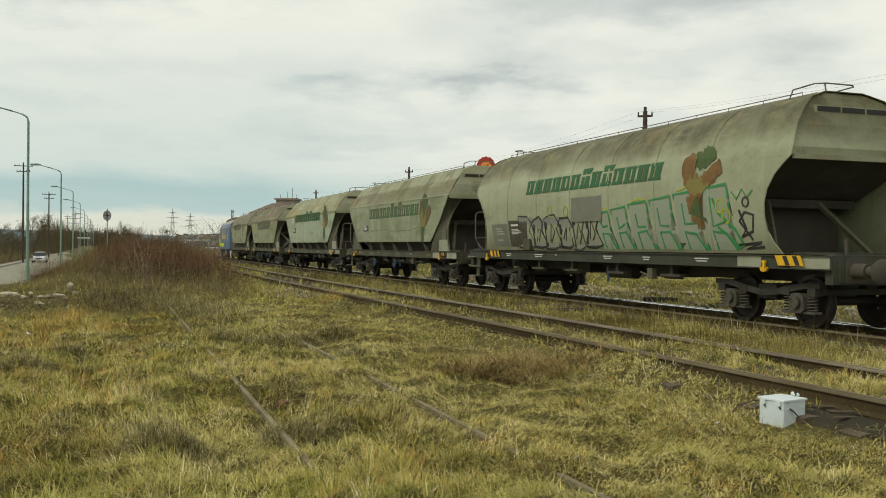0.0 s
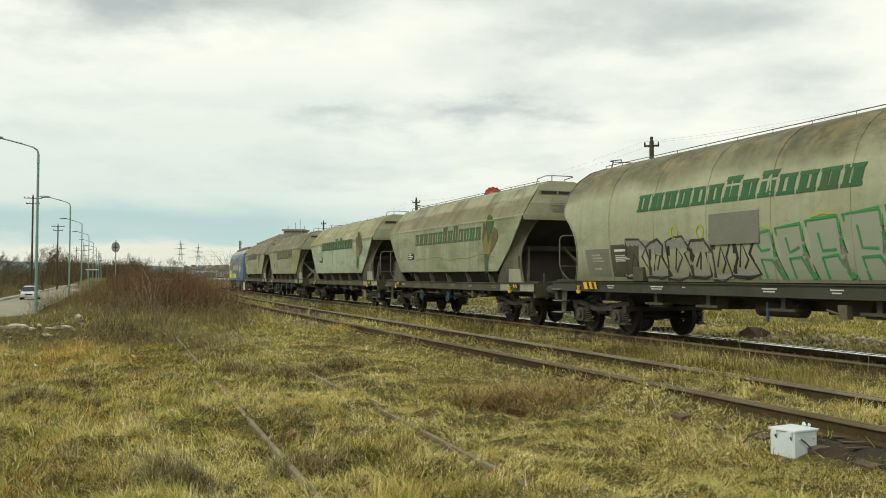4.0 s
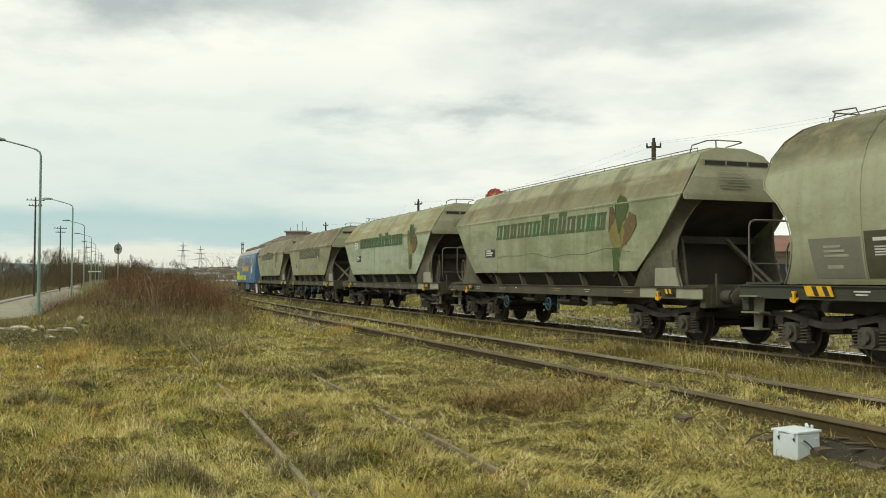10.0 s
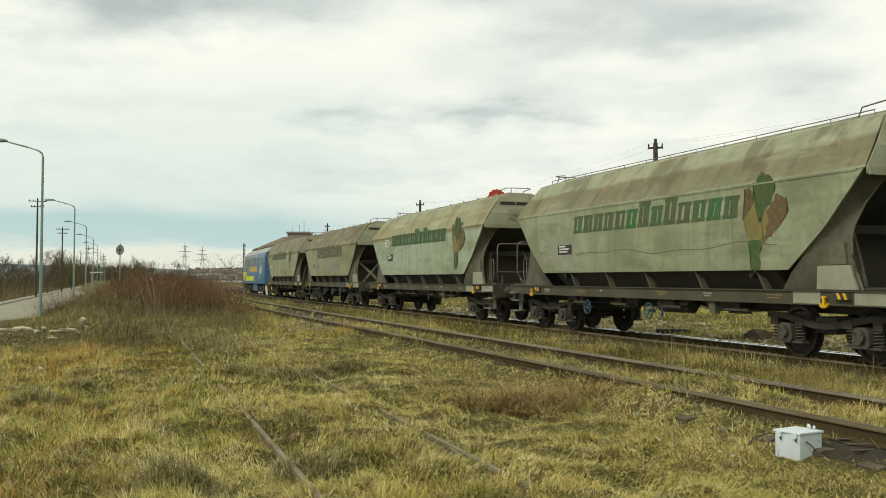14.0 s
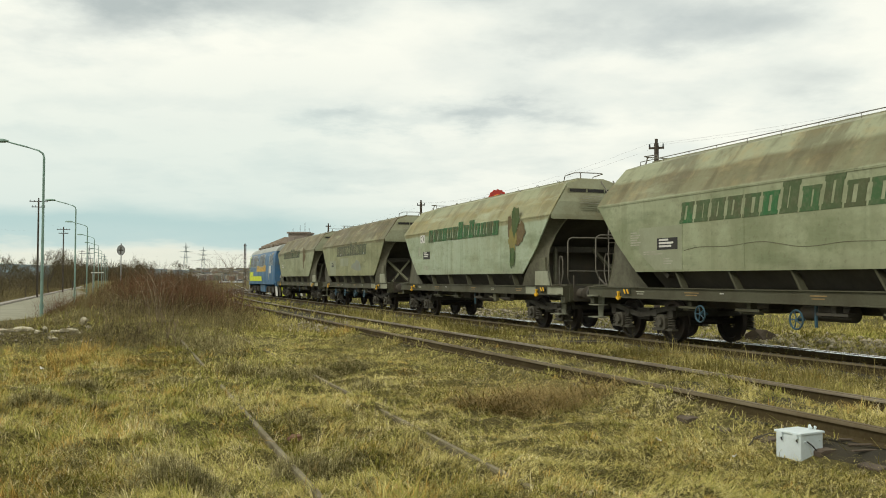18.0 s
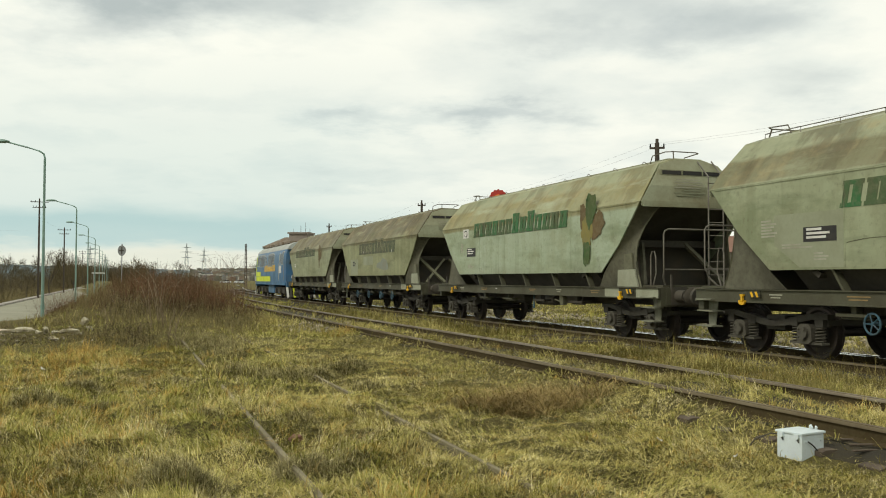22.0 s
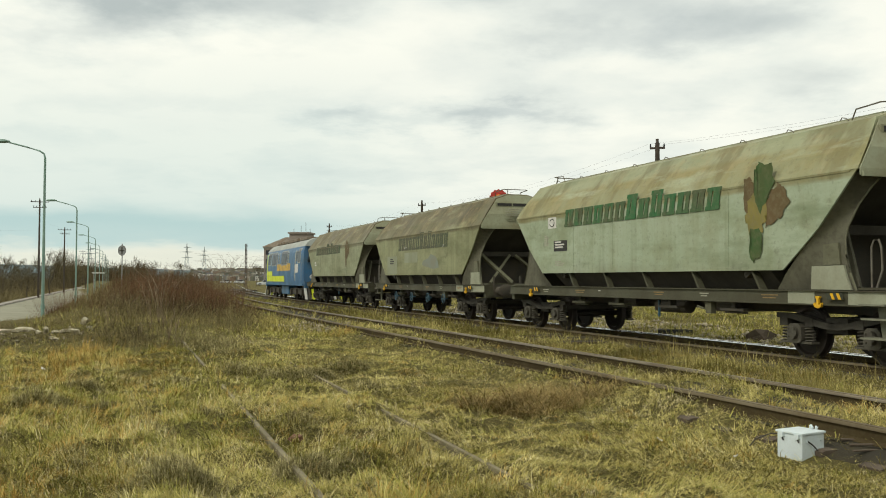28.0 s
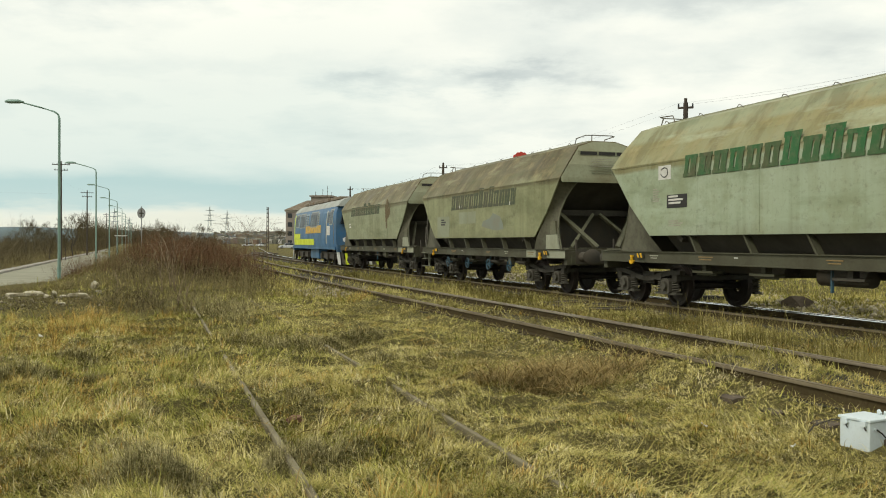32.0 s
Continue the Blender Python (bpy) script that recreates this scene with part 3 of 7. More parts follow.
def graded(lo, hi, fine_lo, fine_hi, step, grow):
    out = [fine_lo]
    while out[-1] < fine_hi:
        out.append(out[-1] + step)
    d = step
    while out[-1] < hi:
        d *= grow
        out.append(out[-1] + d)
    d, head = step, [fine_lo]
    while head[-1] > lo:
        d *= grow
        head.append(head[-1] - d)
    return np.array(head[:0:-1] + out)


gx, gy = graded(-3500, 3500, -20, 12, 0.24, 1.10), graded(-400, 4500, 2, 36, 0.22, 1.08)
GX, GY = np.meshgrid(gx, gy)
gv = np.stack([GX.ravel(), GY.ravel(), ground_z(GX, GY).ravel()], 1)
ii = np.arange(len(gx) * len(gy)).reshape(len(gy), len(gx))
gf = np.stack([ii[:-1, :-1].ravel(), ii[:-1, 1:].ravel(), ii[1:, 1:].ravel(), ii[1:, :-1].ravel()], 1)
ground = tagged(new("ground", big_mesh("ground", gv, gf, M["ground"], True)), "uneven waste ground of dry winter grass", "ground", kind="structure")

# ---- tracks ----
def rail_section(w_head=0.07):
    h = w_head / 2
    return [(-0.07, -0.17), (0.07, -0.17), (0.07, -0.155), (0.012, -0.13), (0.012, -0.045), (h, -0.035), (h, -0.004), (-h, -0.004), (-h, -0.035), (-0.012, -0.045), (-0.012, -0.13), (-0.07, -0.155)]


def sweep(line, off, z, section, y0, y1, step=1.5):
    s0, s1 = np.interp([y0, y1], line[1], line[2])
    sh = Shape()
    rings = []
    for s in np.arange(s0, s1 + step, step):
        p, q = on_line(line, s), on_line(line, s + 0.2)
        t = (q - p) / np.linalg.norm(q - p)
        n = np.array([-t[1], t[0]])
        rings.append([(*(p + n * (off + a)), z + b) for a, b in section])
    return sh.loft(rings)


def track(name, line, z, head_near, head_far, y0, y1, label):
    t = tagged(thing(name, label, "railway track"), kind="structure")
    for off, head in ((0.7525, head_near), (-0.7525, head_far)):
        r = part("rail", sweep(line, off, z, rail_section(), y0, y1), M["rust"], t, smooth=False)
        part("rail_head", sweep(line, off, z, [(-0.040, -0.040), (0.040, -0.040), (0.040, -0.014), (0.035, -0.0070), (0.024, -0.0030), (0.010, -0.0006), (-0.010, -0.0006), (-0.024, -0.0030), (-0.035, -0.0070), (-0.040, -0.014)], y0, y1), head, r, smooth=True)
    sl = Shape().slab([(-1.25, -0.03), (1.25, -0.03), (1.25, 0.06), (1.2, 0.075), (-1.2, 0.075), (-1.25, 0.06)], -0.12, 0.12)
    me = sl.mesh("sleeper", M["sleeper"])
    s0, s1 = np.interp([y0, min(y1, 62 if line is MAIN else 10.8)], line[1], line[2])
    for k, s in enumerate(np.arange(s0, s1, 0.65)):
        p, q = on_line(line, s), on_line(line, s + 0.2)
        a = math.degrees(math.atan2(q[1] - p[1], q[0] - p[0])) + 90
        ob = new("sleeper", me)
        ob.parent = t
        ob.matrix_basis = pose(*p, z - (0.24 if line is MAIN else 0.275) - 0.012 * (k % 3), 0, 0, a + rng.normal() * 0.8)
    return t


def bed(name, label, line, o0, o1, y0, y1, mat, lift=0.012):
    """A strip of bare ground beside or under a track, lying on the ground."""
    ys = np.arange(y0, y1, 0.5)
    offs = np.linspace(o0, o1, 9)
    wob = 0.18 * np.sin(ys * 1.7 + o0) + 0.12 * np.sin(ys * 4.1)
    X = x_of(line, ys)[:, None] + offs[None] + (np.abs(offs - offs.mean()) > (o1 - o0) * 0.45)[None] * wob[:, None] * np.sign(offs - offs.mean())[None]
    Y = np.repeat(ys[:, None], 9, 1)
    v = np.stack([X.ravel(), Y.ravel(), ground_z(X, Y).ravel() + lift], 1)
    i = np.arange(len(v)).reshape(X.shape)
    f = np.stack([i[:-1, :-1].ravel(), i[:-1, 1:].ravel(), i[1:, 1:].ravel(), i[1:, :-1].ravel()], 1)
    return tagged(new(name, big_mesh(name, v, f, mat, True)), label, "ground", kind="structure")


# dark strip under and between the rails of the running track
bed("track_bed", "dark ballast bed of the running track", MAIN, -1.55, 1.65, 4, 150, M["darkish"])
# dark sheet standing in for the shadow between cabinet and rail
bed("earth_pit", "bare earth beside the second track, darkened for shade", SECOND, -1.34, -0.84, 6.3, 8.6, M["soil"], 0.004)
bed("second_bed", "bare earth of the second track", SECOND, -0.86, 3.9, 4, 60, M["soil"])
main_track = track("main_track", MAIN, RAIL, M["worn"], M["shine"], -12, 240, "railway track in use with shiny rail heads")
second_track = track("second_track", SECOND, RAIL2, M["worn"], M["rubbed"], -10, 112, "rusty second railway track half hidden in dry grass")
siding_y = np.linspace(-60, 420, 4801)
SID = (siding_x(siding_y), siding_y, np.concatenate([[0], np.cumsum(np.hypot(np.diff(siding_x(siding_y)), np.diff(siding_y)))]))
siding = tagged(thing("old_siding", "overgrown disused siding with rusty rails sunk in grass", "railway track"), kind="structure")
SID_Z = 0.06
for off in (0.7525, -0.7525):
    r = part("rail", sweep(SID, off, SID_Z, rail_section(0.046), 2.5, 34), M["old_rail"], siding, smooth=False)
    part("rail_head", sweep(SID, off, SID_Z, [(-0.024, -0.006), (0.024, -0.006), (0.018, 0.0), (-0.018, 0.0)], 2.5, 34), M["old_rail"], r, smooth=False)


# ---- wagons: x runs along the line away from the camera, +y is the side towards it, z = 0 is the rail head ----
def coil(sh, c, r, h, turns=5, wire=0.016):
    pts = [(c[0] + r * math.cos(a), c[1] + r * math.sin(a), c[2] + h * a / (2 * math.pi * turns)) for a in np.linspace(0, 2 * math.pi * turns, turns * 7 + 1)]
    return sh.tube(pts, wire, 4)


class Stock:
    """Meshes that all wagons share."""


def shared():
    s = Stock()
    g = Shape()
    for y in (0.98, -0.98):     # fish-bellied side frames with turned-down ends
        g.slab([(-1.42, 0.80), (-1.0, 0.80), (-0.62, 0.74), (-0.3, 0.67), (0, 0.645), (0.3, 0.67), (0.62, 0.74), (1.0, 0.80), (1.42, 0.80), (1.42, 0.71), (1.05, 0.70), (0.65, 0.63), (0.3, 0.56), (0, 0.535), (-0.3, 0.56), (-0.65, 0.63), (-1.05, 0.70), (-1.42, 0.71)], y - 0.04, y + 0.10)
        for x in (-1.22, -0.58, 0.58, 1.22):
            g.box(x - 0.10, x + 0.10, y - 0.06, y + 0.11, 0.575, 0.72)
    g.box(-0.25, 0.25, -1.0, 1.0, 0.48, 0.74)
    for x in (-1.30, 1.30):
        g.box(x - 0.05, x + 0.05, -1.0, 1.0, 0.60, 0.70)
    s.frame = g.mesh("bogie", M["bogie"])
    a = Shape()
    a.slab([(-0.19, 0.34), (-0.12, 0.28), (0.12, 0.28), (0.19, 0.34), (0.17, 0.56), (0.10, 0.62), (-0.10, 0.62), (-0.17, 0.56)], 0.90, 1.13)
    a.wheel((0, 1.15, 0.46), 0.115, 0.07, 14)
    for x, z in ((-0.07, 0.39), (0.07, 0.39), (-0.07, 0.53), (0.07, 0.53)):
        a.wheel((x, 1.195, z), 0.018, 0.03, 6)
    a.box(-0.40, 0.40, 0.93, 1.10, 0.27, 0.31)
    s.axlebox = a.mesh("axlebox", M["axle"], True)
    s.springs = [coil(Shape(), (x, 1.02, 0.31), 0.085, 0.27).mesh("spring", M["axle"], True) for x in (-0.29, 0.29)]
    w = Shape()
    w.tube([(0, -0.92, 0), (0, 0.92, 0)], 0.075, 10)
    for y in (0.75, -0.75):
        o = 1 if y > 0 else -1
        prof = [(0.0, 0.06), (0.17, 0.06), (0.20, 0.02), (0.37, 0.02), (0.40, 0.065), (0.46, 0.065), (0.455, -0.045), (0.49, -0.05), (0.485, -0.075), (0.40, -0.075), (0.37, -0.03), (0.17, -0.03), (0.0, -0.05)]
        w.loft([[(r * math.cos(t), y + o * d, r * math.sin(t)) for t in (2 * math.pi * k / 28 for k in range(28))] for r, d in prof if r > 0], False)
    s.wheelset = w.mesh("wheelset", M["wheel"], True)
    b = Shape()
    b.tube([(0, 0, 0), (0.30, 0, 0)], 0.13, 14).tube([(0.28, 0, 0), (0.55, 0, 0)], 0.085, 12)
    b.loft([[(x, r * math.cos(t) * 1.15, r * math.sin(t) * 0.92) for t in (2 * math.pi * k / 18 for k in range(18))] for x, r in ((0.54, 0.20), (0.58, 0.225), (0.61, 0.18), (0.62, 0.02))])
    b.box(-0.03, 0.02, -0.2, 0.2, -0.2, 0.2)
    s.buffer = b.mesh("buffer", M["under"], True)
    h = Shape()
    h.slab([(-0.045, 0.13), (0.045, 0.13), (0.045, 0.095), (0.022, 0.085), (0.020, -0.020), (0.055, -0.010), (0.085, 0.02), (0.095, -0.01), (0.07, -0.055), (0.0, -0.075), (-0.07, -0.055), (-0.095, -0.01), (-0.085, 0.02), (-0.055, -0.010), (-0.020, -0.020), (-0.022, 0.085), (-0.045, 0.095)], -0.022, 0.022)
    s.hook = h.mesh("lashing_hook", M["hook"])
    p = Shape().slab([(-0.20, -0.05), (0.15, -0.05), (0.20, 0.06), (-0.15, 0.06)], -0.012, 0.012)
    s.plate = p.mesh("hazard_plate", M["hook"])
    bars = Shape()
    for x in (-0.12, 0.02):
        bars.slab([(x - 0.04, -0.045), (x + 0.02, -0.045), (x + 0.07, 0.055), (x + 0.01, 0.055)], 0.0125, 0.018)
    s.stripes = bars.mesh("black_stripe", M["black"])
    s.dark_plate = p.mesh("hazard_plate", M["frame_dark"])
    s.yellow_stripes = bars.mesh("yellow_stripe", M["hook"])
    hw = Shape()
    R = 0.165
    ring = [(R * math.cos(t), 0, R * math.sin(t)) for t in (2 * math.pi * k / 18 for k in range(19))]
    hw.tube(ring, 0.018, 6)
    for k in range(5):
        t = 2 * math.pi * k / 5
        hw.tube([(0, 0, 0), (R * math.cos(t), 0, R * math.sin(t))], 0.012, 5)
    hw.wheel((0, -0.08, 0), 0.03, 0.18, 8)
    s.handwheel = hw.mesh("handwheel", M["brake_blue"], True)
    cp = Shape()
    cp.box(-0.05, 0.28, -0.04, 0.04, -0.06, 0.06).tube([(0.26, 0, 0.0), (0.34, 0, -0.10), (0.42, 0, -0.16)], 0.035, 6).tube([(0.1, 0.35, -0.1), (0.3, 0.37, -0.35), (0.5, 0.36, -0.3)], 0.022, 6)
    s.coupling = cp.mesh("coupling", M["under"], True)
    return s


ST = shared()


def put(name, me, parent, x, y, z, rz=0.0, label=""):
    ob = new(name, me)
    ob.parent = parent
    ob.matrix_basis = pose(x, y, z, 0, 0, rz)
    if label:
        ob["label"] = label
    return ob


ROUND = [(1.30, 1.30), (1.36, 1.5), (1.40, 1.7), (1.43, 1.95), (1.455, 2.2), (1.465, 2.45), (1.47, 2.7), (1.46, 2.88), (1.445, 3.0), (1.43, 3.15), (1.30, 3.55), (1.08, 3.85), (0.80, 4.07), (0.42, 4.20)]


def hug(shape):
    """Lays a flat painted mark on the curved flank of the rounded wagon."""
    zs, ys = [b for _, b in ROUND], [a for a, _ in ROUND]
    shape.v = [(x, float(np.interp(z, zs, ys)) + (y - 1.445), z) for x, y, z in shape.v]
    return shape


def lettering(parent, mat, x_left, x_right, z0, z1, y, curved=False):
    """The company's word as a row of plain slanted blocks; the seventh and ninth stand taller."""
    n = 13
    w = (x_left - x_right) / n
    for i in range(n):
        h = (z1 - z0) * (1.3 if i in (6, 8) else 1.0)
        a, b = x_left - i * w, x_left - (i + 1) * w + 0.10 * w
        sh = Shape()

        def bar(u0, u1, v0, v1):
            q = [(a + (b - a) * u, z0 + h * v) for u, v in ((u0, v0), (u1, v0), (u1, v1), (u0, v1))]
            sh.slab([(px - (pz - z0) * 0.22, pz) for px, pz in q], y, y + 0.004)
        slot = (0.17, 0.10, 0.22, 0.08, 0.14)[i * 3 % 5]       # an open slot splits each block
        mid = 0.42 + 0.16 * ((i * 5) % 3) / 2
        bar(0.0, 1.0, 0.0, 0.17), bar(0.0, 1.0, 0.83, 1.0)
        bar(0.07, mid - slot / 2, 0.17, 0.83), bar(mid + slot / 2, 0.94, 0.17, 0.83)
        part("letter_mark", hug(sh) if curved else sh, mat, parent, smooth=False)


def banded(poly, y, step=0.08):
    """A flat painted patch scored by level lines, so that it can follow a curved side."""
    bm = bmesh.new()
    bm.faces.new([bm.verts.new((a, y, q)) for a, q in poly])
    bmesh.ops.triangulate(bm, faces=bm.faces[:])
    zs = [q for _, q in poly]
    for z in np.arange(min(zs) + step, max(zs), step):
        bmesh.ops.bisect_plane(bm, geom=bm.verts[:] + bm.edges[:] + bm.faces[:], plane_co=(0, 0, z), plane_no=(0, 0, 1))
    bm.verts.index_update()
    sh = Shape().add([tuple(v.co) for v in bm.verts], [[v.index for v in f.verts] for f in bm.faces])
    bm.free()
    return sh


def emblem(parent, x, z, y, k, fade, curved=False):
    """A sheaf of grain: three broad ears over a bound stem, as flat painted patches."""
    ear, leaf, ray = (M["wheat_amber"] if curved else M["wheat_rust"]), (M["wheat_green"] if fade else M["wheat_rust"]), (M["wheat_orange"] if fade else M["wheat_rust"])
    sets = ((ear, ((0.53, 0.88), (0.40, 0.93), (0.32, 1.00), (0.12, 0.97), (0.06, 0.72), (0.12, 0.50), (0.30, 0.40), (0.44, 0.46), (0.53, 0.62))),
            (leaf, ((0.09, 1.02), (-0.16, 1.09), (-0.44, 1.06), (-0.50, 0.88), (-0.36, 0.76), (-0.05, 0.66), (0.06, 0.76))),
            (ear, ((-0.64, 0.86), (-0.75, 0.60), (-0.40, 0.40), (-0.12, 0.28), (-0.06, 0.52), (-0.34, 0.72))),
            (ray, ((0.40, 0.46), (0.24, 0.60), (0.16, 0.50), (0.08, 0.66), (0.00, 0.50), (-0.12, 0.58), (-0.16, 0.44), (-0.36, 0.42), (-0.16, 0.28), (0.00, 0.22), (0.28, 0.26))),
            (ear, ((0.38, 0.26), (-0.08, 0.26), (-0.04, 0.06), (-0.20, -0.28), (-0.12, -0.36), (0.22, -0.18), (0.34, 0.02))),
            (leaf, ((0.02, 0.22), (-0.06, 0.05), (-0.22, -0.24), (-0.02, -0.16), (0.28, -0.08), (0.20, 0.10))))
    if not curved:
        sets = ((ear, ((0.50, 0.93), (0.32, 1.00), (0.20, 0.84), (0.16, 0.46), (0.34, 0.32), (0.48, 0.44))),
                (ear, ((-0.40, 0.82), (-0.62, 0.74), (-0.68, 0.50), (-0.40, 0.24), (-0.10, 0.12), (-0.02, 0.45), (-0.20, 0.66))),
                (ray, ((0.44, 0.46), (0.20, 0.74), (-0.10, 0.74), (-0.14, 0.34), (-0.02, 0.06), (0.32, 0.04), (0.44, 0.24))),
                (leaf, ((0.20, 1.06), (0.02, 1.19), (-0.28, 1.12), (-0.34, 0.86), (-0.10, 0.58), (0.08, 0.36), (0.18, 0.70))),
                (leaf, ((0.34, 0.12), (0.02, 0.12), (0.04, -0.34), (0.20, -0.40), (0.32, -0.34))))
    for j, (mat, poly) in enumerate(sets):
        rag = []
        for i, (a, b) in enumerate(poly):
            c, d = poly[(i + 1) % len(poly)]
            for u in (0.0, 0.2, 0.4, 0.6, 0.8):
                rag.append((x + k * (0.92 * (a + (c - a) * u) + rng.normal() * 0.024), z + k * (b + (d - b) * u + rng.normal() * 0.020)))
        if k > 0:
            sh = banded(rag, y + 0.004 + 0.0012 * j)
            part("emblem_patch", hug(sh) if curved else sh, mat, parent, smooth=False)


def marks(parent, mat, x, z, y, w, rows, h=0.05):
    for i in range(rows):
        ww = w * (0.55 + 0.45 * ((i * 37 + 11) % 10) / 10)
        part("marking_bar", Shape().box(x - ww, x, y, y + 0.003, z - i * h * 1.7, z - i * h * 1.7 + h), mat, parent, smooth=False)


def hopper_wagon(label, paint, half=5.713, style="angular", rails=(), wheels_blue=(), bright=False, bed="frame", struts=False, scale_x=1.0, hatch_rail=False, bogie_out=0.0, stretch=0.0):
    w = thing("hopper_wagon", label, "railway wagon", group="grain hopper wagons of the train")
    k = scale_x
    ext = half + 1.55                      # headstock
    belly = 1.02
    # hopper shell
    if style == "round":
        prof = ROUND
        zs, xs = (1.3, 1.5, 1.7, 1.95, 2.2, 2.45, 2.7, 2.88, 3.0, 3.15, 3.55, 3.85, 4.07, 4.24), (6.44, 6.27, 6.16, 6.10, 6.11, 6.20, 6.40, 6.62, 6.78, 6.81, 6.76, 6.68, 6.55, 6.40)
        xs = [q + stretch for q in xs]
        full = prof + [(-a, b) for a, b in reversed(prof)]
        rings = [[(sx * np.interp(b, zs, xs) * abs(u), a, b) for a, b in full] for sx, u in ((-1, 1), (-1, 0.985), (-1, 0.5), (1, 0.0), (1, 0.5), (1, 0.985), (1, 1))]
        shell = part("hopper_shell", Shape().loft(rings, False), paint, w)
        for x in (-4.75, -2.85, -0.95, 0.95, 2.85, 4.75):
            rim = [[(x + d, a * 1.004 + (0.004 if a > 0 else -0.004), b + 0.004) for a, b in full] for d in (-0.018, 0.018)]
            part("weld_seam", Shape().loft(rim), paint, shell)
        for s in (1, -1):                 # turned lip round the open end
            lip = [(s * (np.interp(b, zs, xs) + 0.01), a * 1.012, b) for a, b in full]
            part("end_lip", Shape().tube(lip, 0.012, 5), paint, shell)
        knuckle, top_x, waist = 6.75 + stretch, 6.45 + stretch, 3.06
    else:
        bx, kx, wx = 4.88 * k, 5.76 * k, 6.64 * k
        poly = [(-bx, 1.56), (bx, 1.56), (kx, 2.25), (wx, 3.15), (-wx, 3.15), (-kx, 2.25)]
        for y0, y1 in ((1.415, 1.45), (-1.45, -1.415)):
            side = part("side_panel", Shape().slab(poly, y0, y1), paint, w, smooth=False)
            yy = y1 if y1 > 0 else y0 - 0.006
            seam = Shape()
            for x in (-3.35 * k, 1.05 * k, 3.05 * k):
                seam.box(x - 0.012, x + 0.012, yy, yy + 0.006, 1.6, 3.12)
            seam.box(-wx + 0.15, wx - 0.15, yy, yy + 0.012, 3.118, 3.146)
            part("weld_seam", seam, paint, side, smooth=False)
        r0 = [(1.46, 3.15), (1.22, 3.52), (0.80, 4.06), (0.36, 4.20), (-0.36, 4.20), (-0.80, 4.06), (-1.22, 3.52), (-1.46, 3.15)]
        ex = lambda b: np.interp(b, (3.15, 3.55, 4.2), (6.66 * k, 6.60 * k, 6.34 * k))
        part("roof", Shape().loft([[(s * ex(b) * u, a, b) for a, b in r0] for s, u in ((-1, 1), (-1, 0.5), (1, 0.5), (1, 1))]), paint, w, smooth=False)
        knuckle, top_x, waist = 6.64 * k, 6.38 * k, 3.15
    for s in (1, -1):
        ends = Shape()
        pts = [(1.43, waist - 0.10), (1.43, waist + 0.01), (1.19, 3.52), (0.78, 4.03), (0.36, 4.17), (-0.36, 4.17), (-0.78, 4.03), (-1.19, 3.52), (-1.43, waist + 0.01), (-1.43, waist - 0.10)]
        if style == "round":
            pts = [(a * 0.985, b) for a, b in ((1.44, 3.0), (1.43, 3.15), (1.30, 3.55), (1.08, 3.85), (0.80, 4.07), (0.42, 4.18))]
            pts = pts + [(-a, b) for a, b in reversed(pts)]
            lean = lambda z: float(np.interp(z, zs, xs)) - 0.05
        else:
            lean = lambda z: float(ex(z)) + 0.012
        half_w = sorted((z, y) for y, z in pts if y > 0)
        ends.loft([[(s * (lean(z) + d), y * q, z) for d, q in ((0.0, 1), (0.02, 1), (0.02, -1), (0.0, -1))] for z, y in half_w])
        endp = part("end_panel", ends, M["end_pale"] if style != "round" else paint, w, smooth=False)
        rib = Shape()
        rib.box(*sorted((s * (lean(3.9) + 0.01), s * (lean(3.9) + 0.07))), -0.86, 0.86, 3.775, 3.905)
        rib.box(*sorted((s * (lean(waist) + 0.0), s * (lean(waist) + 0.06))), -1.40, 1.40, waist - 0.12, waist - 0.04)
        part("stiffener", rib, M["end_pale"], endp, smooth=False)
        if style != "round":
            for q in range(7):
                part("marking_bar", Shape().box(*sorted((s * (lean(3.2) + 0.021), s * (lean(3.2) + 0.030))), -0.10 - 0.07 * (q % 3), 0.52 + 0.06 * (q % 2) - 0.2 * (q == 4), 3.66 - q * 0.062, 3.682 - q * 0.062), M["stencil"] if q < 4 else M["buff"], endp, smooth=False)
        for y0 in (-0.80, -0.25, 0.30):
            part("vent_slot", Shape().box(*sorted((s * (lean(3.9) + 0.071), s * (lean(3.9) + 0.078))), y0, y0 + 0.50, 3.795, 3.885), M["black"], endp, smooth=False)
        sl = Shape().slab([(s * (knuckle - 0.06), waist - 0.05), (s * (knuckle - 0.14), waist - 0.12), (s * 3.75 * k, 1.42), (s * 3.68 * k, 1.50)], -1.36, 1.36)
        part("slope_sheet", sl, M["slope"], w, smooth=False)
        # cross beam under the slope sheet; dark plate added behind it, darkening the recess
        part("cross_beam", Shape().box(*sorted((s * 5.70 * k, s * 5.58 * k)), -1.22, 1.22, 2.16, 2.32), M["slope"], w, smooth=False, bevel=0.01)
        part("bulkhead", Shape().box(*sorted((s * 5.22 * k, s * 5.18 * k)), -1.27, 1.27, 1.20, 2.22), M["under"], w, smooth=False)
